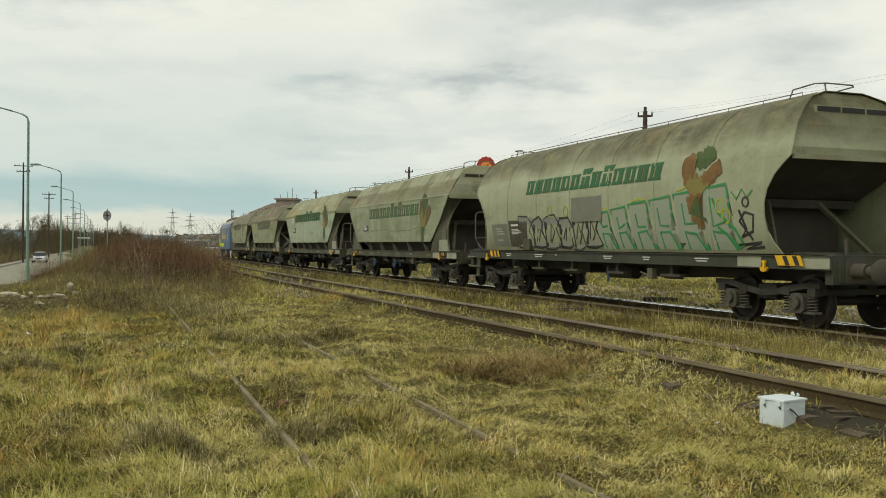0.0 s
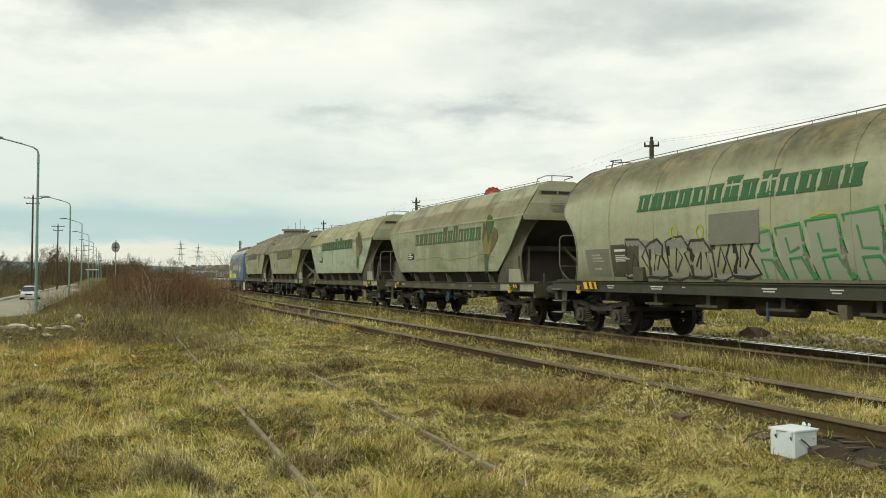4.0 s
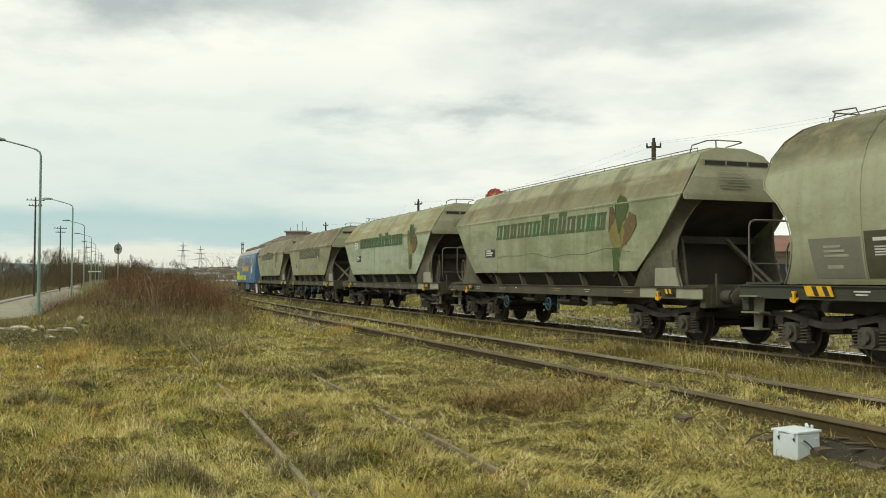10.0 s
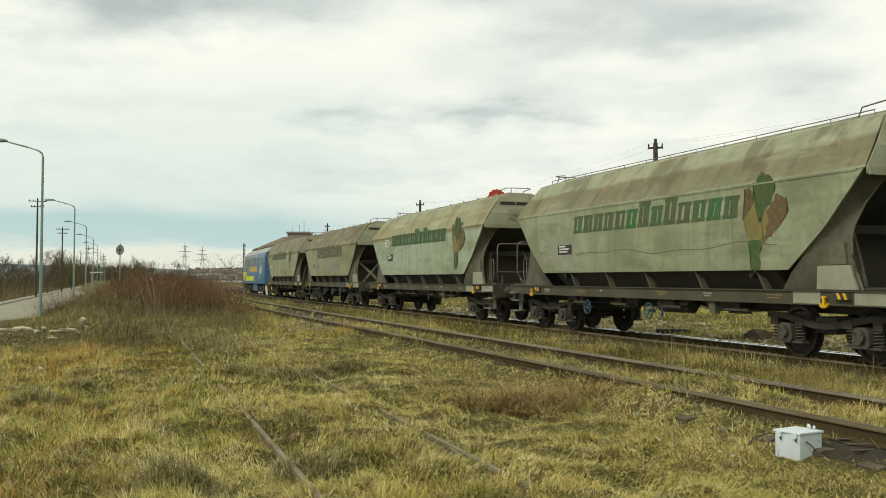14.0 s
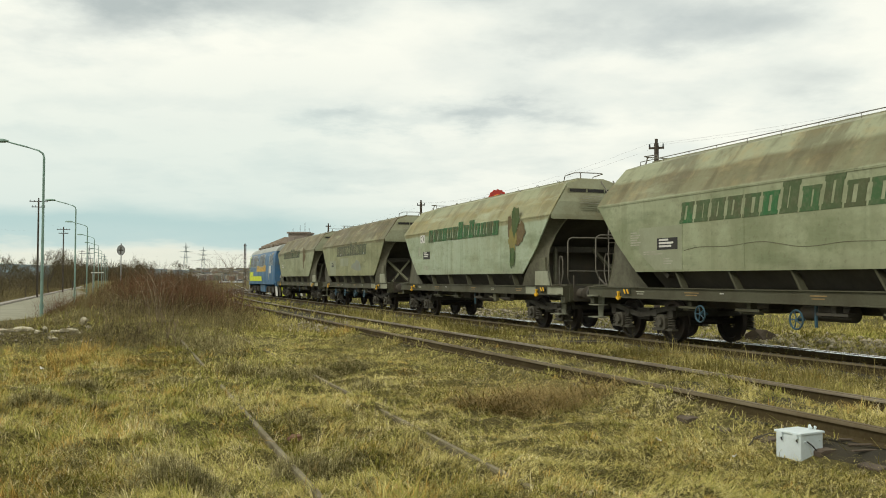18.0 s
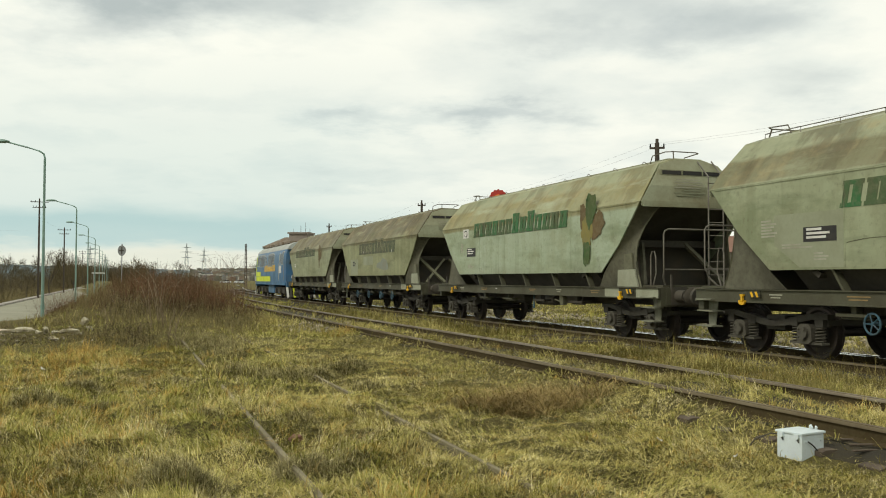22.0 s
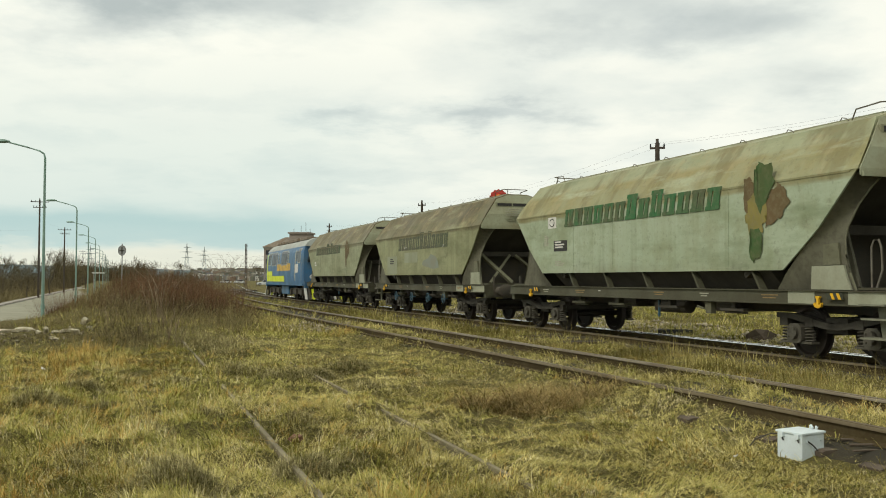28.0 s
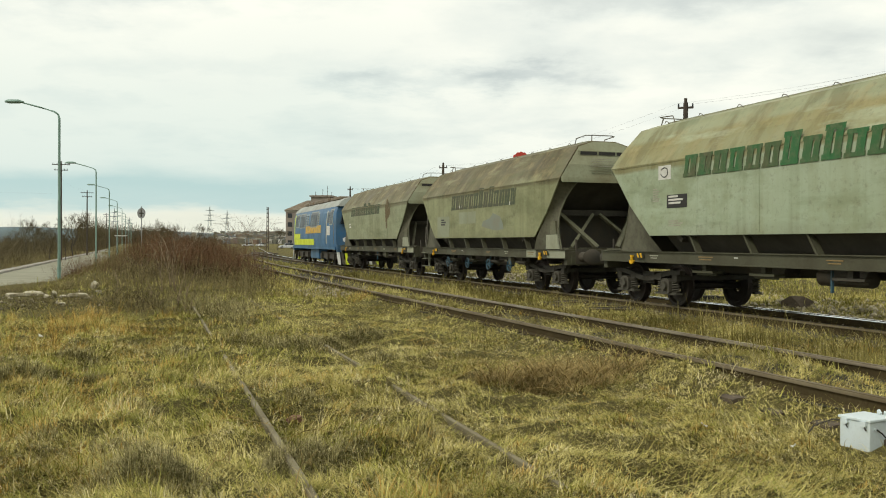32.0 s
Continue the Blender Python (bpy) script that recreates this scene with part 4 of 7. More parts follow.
        for o in (1, -1):
            if style == "round":
                break
            # dished web between the slanted edge of the side and the arched opening
            inner = [(4.60, 1.22, 1.33), (4.90, 1.50, 1.40), (5.20, 1.80, 1.405), (5.52, 2.06, 1.405), (5.76, 2.27, 1.405), (6.12, 2.62, 1.41), (6.40, 2.92, 1.41), (6.58, 3.10, 1.41)]
            arch = [(6.44, 1.22, 1.30), (6.30, 1.50, 1.29), (6.20, 1.80, 1.28), (6.17, 2.06, 1.26), (6.19, 2.27, 1.22), (6.32, 2.62, 1.12), (6.48, 2.92, 0.98), (6.60, 3.10, 0.86)]
            rows = [(Vector((s * p[0] * k, o * p[2], p[1])), Vector((s * q[0] * k, o * q[2], q[1]))) for p, q in zip(inner, arch)]
            web = Shape()
            skin = []
            for p, q in rows:
                line = [p.lerp(q, u) - Vector((0, o * 0.05 * math.sin(math.pi * u), 0)) for u in (0, 0.25, 0.5, 0.75, 1.0)]
                skin.append(line + [v - Vector((0, o * 0.03, 0)) for v in reversed(line)])
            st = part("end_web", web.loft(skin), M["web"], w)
            part("arch_lip", Shape().tube([q for _, q in rows], 0.018, 5), M["pillar"], st)
            if s < 0:
                part("pale_patch", Shape().slab([(s * 5.45 * k, 1.23), (s * 6.36 * k, 1.23), (s * 6.26 * k, 1.45), (s * 6.21 * k, 1.63), (s * 5.47 * k, 1.62)], *sorted((o * 1.30, o * 1.338))), M["pale"], st, smooth=False)
                part("pale_patch", Shape().slab([(s * 5.72 * k, 1.64), (s * 6.12 * k, 1.64), (s * 6.06 * k, 2.0), (s * 5.74 * k, 1.98)], *sorted((o * 1.28, o * 1.325))), M["pillar"], st, smooth=False)
        if struts:
            for y in (1.0, -1.0):
                part("strut", Shape().tube([(s * 5.72 * k, y * 1.30, 2.42), (s * 6.60 * k, y * 0.30, 1.28)], 0.075, 4), M["pillar"], w, smooth=False)
                part("strut", Shape().tube([(s * 5.90 * k, y * 0.10, 2.20), (s * 6.52 * k, y * 1.05, 1.28)], 0.055, 4), M["pillar"], w, smooth=False)
        else:
            for y0, y1 in ((0.80, 1.12), (-0.35, -1.12)):
                m0 = Shape().tube([(s * 5.65 * k, y0, 2.28), (s * 6.30 * k, y1, 1.25)], 0.060, 4)
                part("strut", m0, M["web"], w, smooth=False)
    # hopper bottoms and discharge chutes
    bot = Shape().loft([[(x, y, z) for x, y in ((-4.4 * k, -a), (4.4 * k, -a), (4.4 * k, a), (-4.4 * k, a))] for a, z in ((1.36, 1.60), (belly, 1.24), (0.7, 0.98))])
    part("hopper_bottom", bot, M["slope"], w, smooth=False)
    for x in (-1.9, 1.9):
        part("chute", Shape().loft([[(x + p, q, z) for p, q in ((-a, -b), (a, -b), (a, b), (-a, b))] for a, b, z in ((0.7, 0.7, 1.15), (0.5, 0.62, 0.84), (0.48, 0.60, 0.74))]), M["under"], w, smooth=False)
    if style != "round":
        for y in (1, -1):
            for x in (-3.95, -2.05, -0.15, 1.6, 3.4):
                g = Shape().slab([(x * k + 0.02, 1.57), (x * k - 0.03, 1.57), (x * k - 0.30, 1.20), (x * k - 0.24, 1.20)], min(y * 1.26, y * 1.40), max(y * 1.26, y * 1.40))
                part("gusset", g, M[bed], w, smooth=False)
    # underframe
    zt, zb = (1.28, 1.04) if style == "round" else (1.215, 0.965)
    for y in (1, -1):
        sec = [(1.25, zb), (1.405, zb), (1.405, zb + 0.02), (1.37, zb + 0.02), (1.37, zt - 0.02), (1.405, zt - 0.02), (1.405, zt), (1.25, zt), (1.25, zt - 0.02), (1.33, zt - 0.02), (1.33, zb + 0.02), (1.25, zb + 0.02)]
        sb = Shape().slab([(y * a, q) for a, q in sec], -ext, ext, "x")
        bar = part("solebar", sb, M[bed], w, smooth=False)
        yy = y * 1.372 if y > 0 else y * 1.376
        for x, ww in ((5.0, 0.35), (3.1, 0.5), (1.9, 0.12), (-0.6, 0.4), (-2.3, 0.3), (-4.2, 0.45)):
            tone = M["white"] if bright or ww < 0.2 else M["stencil"] if ww < 0.36 else M["rusty_mark"]
            for q in (0, 1) if ww > 0.2 else (0,):
                part("marking_bar", Shape().box(x * k - ww + 0.05 * q, x * k - 0.04 * q, yy, yy + 0.004, (zt + zb) / 2 + 0.018 - 0.05 * q, (zt + zb) / 2 + 0.040 - 0.05 * q), tone, bar, smooth=False)
        for x0, x1 in ((-half * k + 0.14, -half * k + 0.80), (-ext + 0.02, -half * k - 0.62)):
            part("pale_patch", Shape().box(x0, x1, yy - 0.0005, yy + 0.003, zb + 0.022, zt - 0.022), M["pale"], bar, smooth=False)
    for s in (1, -1):
        hs = Shape().box(*sorted((s * ext, s * (ext - 0.18))), -1.32, 1.32, 0.80, zt + 0.01).box(*sorted((s * (ext + 0.001), s * (ext + 0.02))), -1.2, 1.2, 0.84, 1.17)
        part("headstock", hs, M[bed], w, smooth=False, bevel=0.012)
        for y in (0.875, -0.875):
            put("buffer", ST.buffer, w, s * (ext + 0.01), y, 1.03, 0 if s > 0 else 180)
        put("coupling", ST.coupling, w, s * (ext + 0.03), 0, 1.02, 0 if s > 0 else 180)
        part("end_platform", Shape().box(*sorted((s * (ext - 1.0), s * (ext - 0.02))), -1.25, 1.25, zt + 0.012, zt + 0.05), M[bed], w, smooth=False)
        part("lamp_iron", Shape().tube([(s * (ext + 0.0), 1.05, zt), (s * (ext + 0.0), 1.05, zt + 0.28)], 0.035, 6), M["under"], w)
        for y in (1.42, -1.42):
            put("lashing_hook", ST.hook, w, s * half, y, 0.99 + (0.06 if style == "round" else 0), 0)
            rnd = style == "round"
            pl = put("hazard_plate", ST.plate if rnd else ST.dark_plate, w, s * (half + 0.02) - (0.62 if style == "round" else 0.36), y * 1.004, zt - 0.10, 0 if y > 0 else 180)
            if style == "round":
                pl.scale = (1.75, 1, 1.6)
            put("black_stripe" if rnd else "yellow_stripe", ST.stripes if rnd else ST.yellow_stripes, pl, 0, 0, 0)
        bg = new("bogie", ST.frame)
        bg.parent = w
        bg.location = (s * (half - 0.42 + bogie_out), 0, 0)
        for x in (-0.9, 0.9):
            for y in (1, -1):
                ab = put("axlebox", ST.axlebox, bg, x, 0, 0, 0 if y > 0 else 180)
                for me in ST.springs:
                    put("spring", me, bg, x, 0, 0, 0 if y > 0 else 180)
            WHEELS.append(put("wheelset", ST.wheelset, bg, x, 0, 0.46))
        st = Shape()
        if s not in rails:
            continue
        xs0, xs1 = s * (ext - 0.50), s * (ext - 0.16)
        st.slab([(xs0, zb + 0.03), (xs1, zb + 0.03), (xs1 - s * 0.03, 0.46), (xs0 + s * 0.10, 0.46)], 1.18, 1.20)
        for z, o in ((0.46, 1.44), (0.76, 1.42), (zb + 0.02, 1.46)):
            st.box(*sorted((s * (ext - 0.62), s * (ext - 0.10))), 1.18, o, z, z + 0.03)
        part("footstep", st, M["step"], w, smooth=False)
    part("centre_sill", Shape().box(-ext + 0.2, ext - 0.2, -0.28, 0.28, 0.78, 1.10), M["under"], w, smooth=False)
    for x in (-3.2, -1.0, 1.2, 3.1):
        part("brake_rigging", Shape().box(x - 0.36, x + 0.36, 1.06, 1.28, 0.79, 0.84).tube([(x - 0.34, 1.17, 0.76), (x + 0.34, 1.17, 0.76)], 0.022, 5).box(x - 0.06, x + 0.06, 1.1, 1.24, 0.80, zb + 0.01), M["frame"] if x > 0 else M["under"], w, smooth=False)
    part("air_reservoir", Shape().tube([(-0.75, 0.55, 0.80), (-0.65, 0.55, 0.80), (0.35, 0.55, 0.80), (0.45, 0.55, 0.80)], 0.15, 14), M["under"], w)
    part("tap_box", Shape().slab([(-2.64, 0.72), (-2.46, 0.72), (-2.42, 0.95), (-2.62, 0.95)], 1.22, 1.34).tube([(-2.4, 1.30, 0.80), (-2.2, 1.36, 0.86)], 0.018, 5), M["pillar"], w, smooth=False)
    for x in wheels_blue:
        put("handwheel", ST.handwheel, w, x, 1.34, 0.70, 0, "blue spoked handwheel")
    part("brake_rod", Shape().tube([(-0.55, 1.2, 0.95), (-0.55, 1.2, 0.58)], 0.03, 5), M["brake_blue"], w)
    # roof: hatch rail, end hoops
    y = 0.62
    rr = Shape()
    xr = top_x - 0.35
    if hatch_rail:
        rr.tube([(-xr, y, 4.215), (xr, y, 4.215)], 0.010, 5)
        for x in np.linspace(-xr, xr, 13):
            rr.tube([(x, y, 4.08), (x, y, 4.215)], 0.008, 4)
        part("roof_rail", rr, M["rail_bar"], w)
    else:
        for x in np.linspace(-xr + 0.5, xr - 0.5, 9):
            part("hatch_clamp", Shape().tube([(x, 0.55, 4.13), (x + 0.05, 0.58, 4.19), (x + 0.14, 0.58, 4.215), (x + 0.18, 0.58, 4.17)], 0.009, 5), M["rail_bar"], w)
    part("roof_walkway", Shape().box(-xr, xr, -0.30, 0.30, 4.205, 4.24), M["end_pale"], w, smooth=False)
    for s in (1, -1):
        hp = [(s * (xr - 0.55), 0.45, 4.16), (s * (xr - 0.45), 0.45, 4.34), (s * (xr + 0.10), 0.45, 4.37), (s * (xr + 0.22), 0.30, 4.37), (s * (xr + 0.22), -0.30, 4.37), (s * (xr + 0.10), -0.45, 4.37), (s * (xr - 0.45), -0.45, 4.34), (s * (xr - 0.55), -0.45, 4.16)]
        part("end_hoop", Shape().tube(hp, 0.014, 6).tube([(s * (xr + 0.2), 0.3, 4.37), (s * (xr + 0.3), 0.35, 4.05)], 0.016, 5), M["rail_bar"], w)
    for s in rails:
        xe = s * (ext - 0.06)
        # one wide hoop across the headstock, bent in at its feet, and a small loop beside the web
        part("handrail", Shape().tube([(xe - s * 0.22, 1.02, zt + 0.02), (xe - s * 0.08, 1.16, zt + 0.22), (xe, 1.20, zt + 0.42), (xe, 1.20, 2.38), (xe, 1.17, 2.46), (xe, 1.08, 2.50), (xe, -1.08, 2.50), (xe, -1.17, 2.46), (xe, -1.20, 2.38), (xe, -1.20, zt)], 0.020, 6), M["rail_bar"], w)
        part("handrail", Shape().tube([(xe, 1.20, zt + 0.40), (xe, -1.20, zt + 0.40)], 0.016, 6), M["rail_bar"], w)
        xl = s * 6.62
        part("handrail", Shape().tube([(xl, 1.16, zt), (xl, 1.16, 1.92), (xl + s * 0.05, 1.16, 2.02), (xl + s * 0.15, 1.16, 2.02), (xl + s * 0.20, 1.16, 1.90), (xl + s * 0.22, 1.16, 1.55), (xl + s * 0.08, 1.16, zt)], 0.018, 6), M["rail_bar"], w)
        lad = Shape()
        for d in (-0.2, 0.2):
            lad.tube([(s * (knuckle + 0.16), -0.45 + d, zt), (s * (knuckle + 0.16), -0.45 + d, 3.75), (s * (top_x - 0.02), -0.45 + d, 4.16)], 0.018, 5)
        for z in np.arange(1.5, 3.75, 0.3):
            lad.tube([(s * (knuckle + 0.16), -0.65, z), (s * (knuckle + 0.16), -0.25, z)], 0.012, 4)
        part("ladder", lad, M["rail_bar"], w)
    return w


WHEELS = []
TRAIN = []          # (thing, place along the train, half the distance of its bogies)


def graffiti(w):
    y = 1.475
    def stroke(pts, mat, width):
        P = [Vector((p[0], p[1])) for p in pts]
        left, right = [], []
        for i, p in enumerate(P):
            d = (P[min(i + 1, len(P) - 1)] - P[max(i - 1, 0)])
            n = Vector((-d.y, d.x)).normalized() * width / 2
            left.append(p + n), right.append(p - n)
        zs, ys = [b for _, b in ROUND], [a for a, _ in ROUND]
        ring = lambda q, o: (q.x - 0.25, float(np.interp(q.y, zs, ys)) + o, q.y)
        sh = Shape().loft([[ring(l, 0.006), ring(l, 0.012), ring(r_, 0.012), ring(r_, 0.006)] for l, r_ in zip(left, right)])
        part("paint_stroke", sh, mat, w, smooth=False)
    r = random.Random(5)
    # silver block forms with black outlines
    x = 4.35
    for i in range(6):
        ww = (0.95, 0.72, 0.78, 0.70, 0.62, 0.75)[i]
        z0, z1 = 1.36 + r.uniform(-0.03, 0.05), 2.22 + r.uniform(-0.10, 0.06)
        a, b = x, x - ww
        for k in range(5):
            u0, u1 = a + (b - a) * k / 5, a + (b - a) * (k + 1) / 5
            stroke([((u0 + u1) / 2 + 0.05, z0 + 0.03), ((u0 + u1) / 2 - 0.06, z1 - 0.03)], M["spray_grey"], ww / 5 + 0.015)
        q = lambda d=0.09: r.uniform(-d, d)
        out = [(a + 0.06 + q(), z0 + q(0.04)), (a - 0.12 + q(), z0 + 0.42 + q()), (a - 0.02 + q(), z1 - 0.12 + q()), (a - 0.16 + q(), z1 + q(0.04)), (b + 0.22 + q(), z1 + 0.03 + q(0.05)), (b + 0.02 + q(), z1 - 0.16 + q()), (b + 0.20 + q(), z0 + 0.45 + q()), (b - 0.04 + q(), z0 + 0.06 + q(0.04)), ((a + b) / 2 + q(), z0 - 0.03), (a + 0.06, z0)]
        stroke(out, M["spray_black"], 0.045 + 0.02 * (i % 2))
        stroke([(a - 0.02, z0 + 0.05), (a - 0.10 + q(0.03), z1 - 0.15)], M["spray_black"], 0.09)
        stroke([((a + b) / 2 + 0.16 + q(), z0 + 0.22 + q()), ((a + b) / 2 + q(), z1 - 0.25 + q()), ((a + b) / 2 - 0.10 + q(), z0 + 0.40 + q()), ((a + b) / 2 + 0.05 + q(), z0 + 0.15)], M["spray_black"], 0.04)
        x = b - 0.03
    # tall green outlined forms: slanted legs under a bar, filled with thin silver, growing towards the end
    x = -0.10
    for i in range(6):
        ww = (0.70, 0.72, 0.82, 0.84, 0.86, 0.92)[i]
        z0, z1 = 1.36, 2.18 + 0.075 * i
        a, b = x, x - ww
        j = lambda d=0.05: r.uniform(-d, d)
        lean = 0.16
        leg = 0.30 * ww
        part("paint_fill", hug(banded([(p - 0.25, q) for p, q in [(a - lean, z0), (a, z1 - 0.02), (b + 0.06, z1 + 0.02), (b + 0.04, z1 - 0.30), (b + 0.10, z0 + 0.35), (b - lean * 0.6, z0)]], 1.4485)), M["spray_mint"], w, smooth=False)
        stroke([(a - lean, z0), (a + 0.02, z1 + j(0.02)), (b + 0.12, z1 + 0.05 + j(0.02)), (b + 0.06, z1 - 0.22)], M["spray_green"], 0.060)
        stroke([(a - leg - 0.02, z1 - 0.20 + j()), (a - leg - lean * 0.6, z0 + 0.48 + j()), (b + 0.16, z0 + 0.52 + j())], M["spray_green"], 0.045)
        stroke([(a - leg - lean, z0 + j(0.02)), (a - leg - lean * 0.5, z0 + 0.36), (b + leg * 0.6, z0 + 0.36 + j()), (b + leg * 0.3 - lean, z0)], M["spray_green"], 0.055)
        stroke([(b + 0.05, z1 - 0.30), (b - lean * 0.9, z0 + 0.02)], M["spray_green"], 0.085)
        stroke([(b + 0.01, z1 - 0.34), (b - lean * 0.9 - 0.05, z0 + 0.05)], M["spray_black"], 0.022)
        if i % 2 == 0:
            stroke([(a - 0.10, z1 + 0.07), ((a + b) / 2, z1 + 0.13), (b + 0.1, z1 + 0.08)], M["spray_yellow"], 0.035)
        x = b - 0.04
    stroke([(-4.62, 2.35), (-4.80, 2.05), (-5.25, 1.75), (-5.45, 1.45), (-5.35, 1.40), (-5.05, 1.62), (-4.75, 1.80)], M["spray_green"], 0.06)
    for cx, cz in ((-4.85, 2.20), (-5.02, 2.0), (2.3, 2.32), (1.4, 2.30)):
        stroke([(cx + 0.12 * math.cos(t), cz + 0.13 * math.sin(t)) for t in np.linspace(0, 6.28, 11)], M["spray_yellow"], 0.04)
    stroke([(-5.40, 2.10), (-5.58, 1.75), (-5.42, 1.6), (-5.75, 1.7), (-5.80, 2.0), (-5.56, 2.06), (-5.40, 1.9), (-5.72, 1.55)], M["spray_black"], 0.05)
    stroke([(-5.3, 1.45), (-5.95, 1.5), (-5.5, 1.38), (-6.0, 1.42)], M["spray_black"], 0.05)
    stroke([(-5.60 + 0.09 * math.cos(t), 2.24 + 0.09 * math.sin(t)) for t in np.linspace(0, 6.28, 9)], M["spray_black"], 0.035)
    stroke([(-5.2, 2.45), (-5.35, 2.3), (-5.5, 2.48), (-5.65, 2.32), (-5.8, 2.45)], M["spray_green"], 0.03)


TRAIN_ROUND = []


def dress(w, letters, span, zz, grain, fade, y):
    curved = w is TRAIN_ROUND[0] if TRAIN_ROUND else False
    lettering(w, letters, span[0], span[1], zz[0], zz[1], y, curved)
    emblem(w, grain[0], grain[1], y, grain[2], fade, curved)


wa = hopper_wagon("cream rounded grain hopper wagon with graffiti along its flank", M["hop_a"], 6.33, "round", stretch=0.25, rails=(1,), bed="frame_dark", bright=True, hatch_rail=True)
TRAIN_ROUND.append(wa)
dress(wa, M["letter_fresh"], (3.50, -3.15), (2.83, 3.20), (-4.42, 2.16, 1.12), True, 1.452)
part("overpainted_patch", Shape().slab([(-0.65, 2.02), (0.85, 2.02), (0.85, 2.62), (-0.65, 2.62)], 1.462, 1.474), M["overpaint"], wa, smooth=False)
part("data_panel", hug(banded([(5.85, 1.40), (4.72, 1.40), (4.72, 2.06), (5.95, 2.06)], 1.449)), M["overpaint"], wa, "grey data panel with faded stencils", smooth=False)
part("data_panel", hug(banded([(4.70, 1.40), (3.55, 1.40), (3.45, 2.14), (4.70, 2.14)], 1.450)), M["frame"], wa, "dark grey data panel with white lines", smooth=False)
for x0, z0, ww, n, hh in ((5.60, 1.90, 0.55, 3, 0.040), (5.55, 1.56, 0.50, 1, 0.055), (4.52, 1.98, 0.72, 1, 0.055), (4.50, 1.88, 0.62, 4, 0.022)):
    for q in range(n):
        part("marking_bar", hug(Shape().box(x0 - ww * (0.7 + 0.3 * ((q * 7) % 3) / 2), x0, 1.453, 1.456, z0 - q * hh * 1.9, z0 - q * hh * 1.9 + hh)), M["white"] if x0 < 5 else M["stencil"], wa, smooth=False)
part("stowage_box", Shape().box(3.30, 3.72, 1.30, 1.44, 1.30, 1.62), M["frame"], wa, smooth=False, bevel=0.015)
graffiti(wa)
TRAIN.append((wa, -37.94, 5.91))

wb = hopper_wagon("grey green grain hopper wagon with brown sooty roof", M["hop_b"], rails=(1,), wheels_blue=(2.6, -0.22), hatch_rail=True)
dress(wb, M["letter_green"], (3.15, -3.55), (2.55, 2.98), (-4.20, 1.98, 1.12), True, 1.452)
part("clean_panel", Shape().slab([(4.1, 1.60), (3.07, 1.60), (3.07, 2.53), (4.75, 2.53), (4.75, 2.0)], 1.45, 1.453), M["buff"], wb, smooth=False)
part("name_board", Shape().box(3.22, 4.0, 1.45, 1.456, 2.03, 2.28), M["black"], wb, smooth=False)
marks(wb, M["white"], 3.92, 2.22, 1.4565, 0.6, 3, 0.04)
marks(wb, M["stencil"], 5.1, 2.42, 1.4535, 0.45, 6, 0.032)
marks(wb, M["stencil"], 4.55, 1.98, 1.4535, 0.85, 2, 0.028)
marks(wb, M["stencil"], 3.75, 1.82, 1.4535, 0.38, 3, 0.030)
# crease laid on as a thin tube, its shade put into the colour
part("crease", Shape().tube([(x, 1.450, 2.02 + 0.05 * math.sin(x * 1.3) + 0.03 * math.sin(x * 3.1)) for x in np.linspace(3.0, -4.6, 40)], 0.007, 4), M["pillar"], wb, "wavy crease along the side, drawn as a dark strip")
TRAIN.append((wb, -21.633, 5.29))

wc = hopper_wagon("pale grey grain hopper wagon with yellowish dusty roof", M["hop_c"], rails=(-1,), bogie_out=0.38)
dress(wc, M["letter_green"], (3.55, -3.14), (2.76, 3.20), (-4.35, 2.18, 1.12), True, 1.4625)
part("logo_plate", Shape().box(4.03, 4.52, 1.45, 1.454, 2.76, 3.06), M["white"], wc, smooth=False)
part("logo_ring", Shape().tube([(4.28 + 0.14 * math.cos(t), 1.4555, 2.91 + 0.10 * math.sin(t)) for t in np.linspace(0.6, 6.0, 14)], 0.012, 4), M["black"], wc)
part("name_board", Shape().box(3.40, 4.17, 1.45, 1.456, 2.14, 2.42), M["black"], wc, smooth=False)
marks(wc, M["white"], 4.1, 2.36, 1.4565, 0.6, 3, 0.04)
marks(wc, M["stencil"], 4.75, 2.55, 1.4525, 0.3, 6, 0.03)
marks(wc, M["stencil"], 4.1, 1.85, 1.4525, 0.6, 3, 0.028)
TRAIN.append((wc, -5.713, 5.29))

wd = hopper_wagon("brownish grey grain hopper wagon with diagonal end struts", M["hop_d"], 4.95, struts=True, wheels_blue=(3.4, 1.3, -0.7, -2.5), scale_x=0.95, rails=(1,))
dress(wd, M["letter_dull"], (2.75, -3.25), (2.55, 3.05), (-9.0, 2.2, 0.0), False, 1.452)
part("clean_panel", Shape().box(2.95, 4.35, 1.45, 1.454, 1.60, 2.35), M["buff"], wd, smooth=False)
part("clean_panel", Shape().box(0.2, 1.9, 1.45, 1.454, 2.05, 2.45), M["buff"], wd, smooth=False)
part("spray_smear", Shape().slab([(-2.3, 1.82), (-1.7, 1.78), (-0.9, 1.86), (-0.35, 1.94), (-0.5, 2.10), (-1.1, 2.18), (-1.4, 2.34), (-2.0, 2.22), (-2.2, 2.02)], 1.45, 1.453), M["smear"], wd, "faint blue smear of spray paint", smooth=False)
marks(wd, M["black"], 3.9, 2.2, 1.4545, 0.6, 3, 0.05)
marks(wd, M["white"], 1.9, 2.60, 1.4525, 0.5, 1, 0.10)
marks(wd, M["white"], -2.6, 2.55, 1.4525, 0.5, 1, 0.10)
TRAIN.append((wd, 10.12, 4.53))

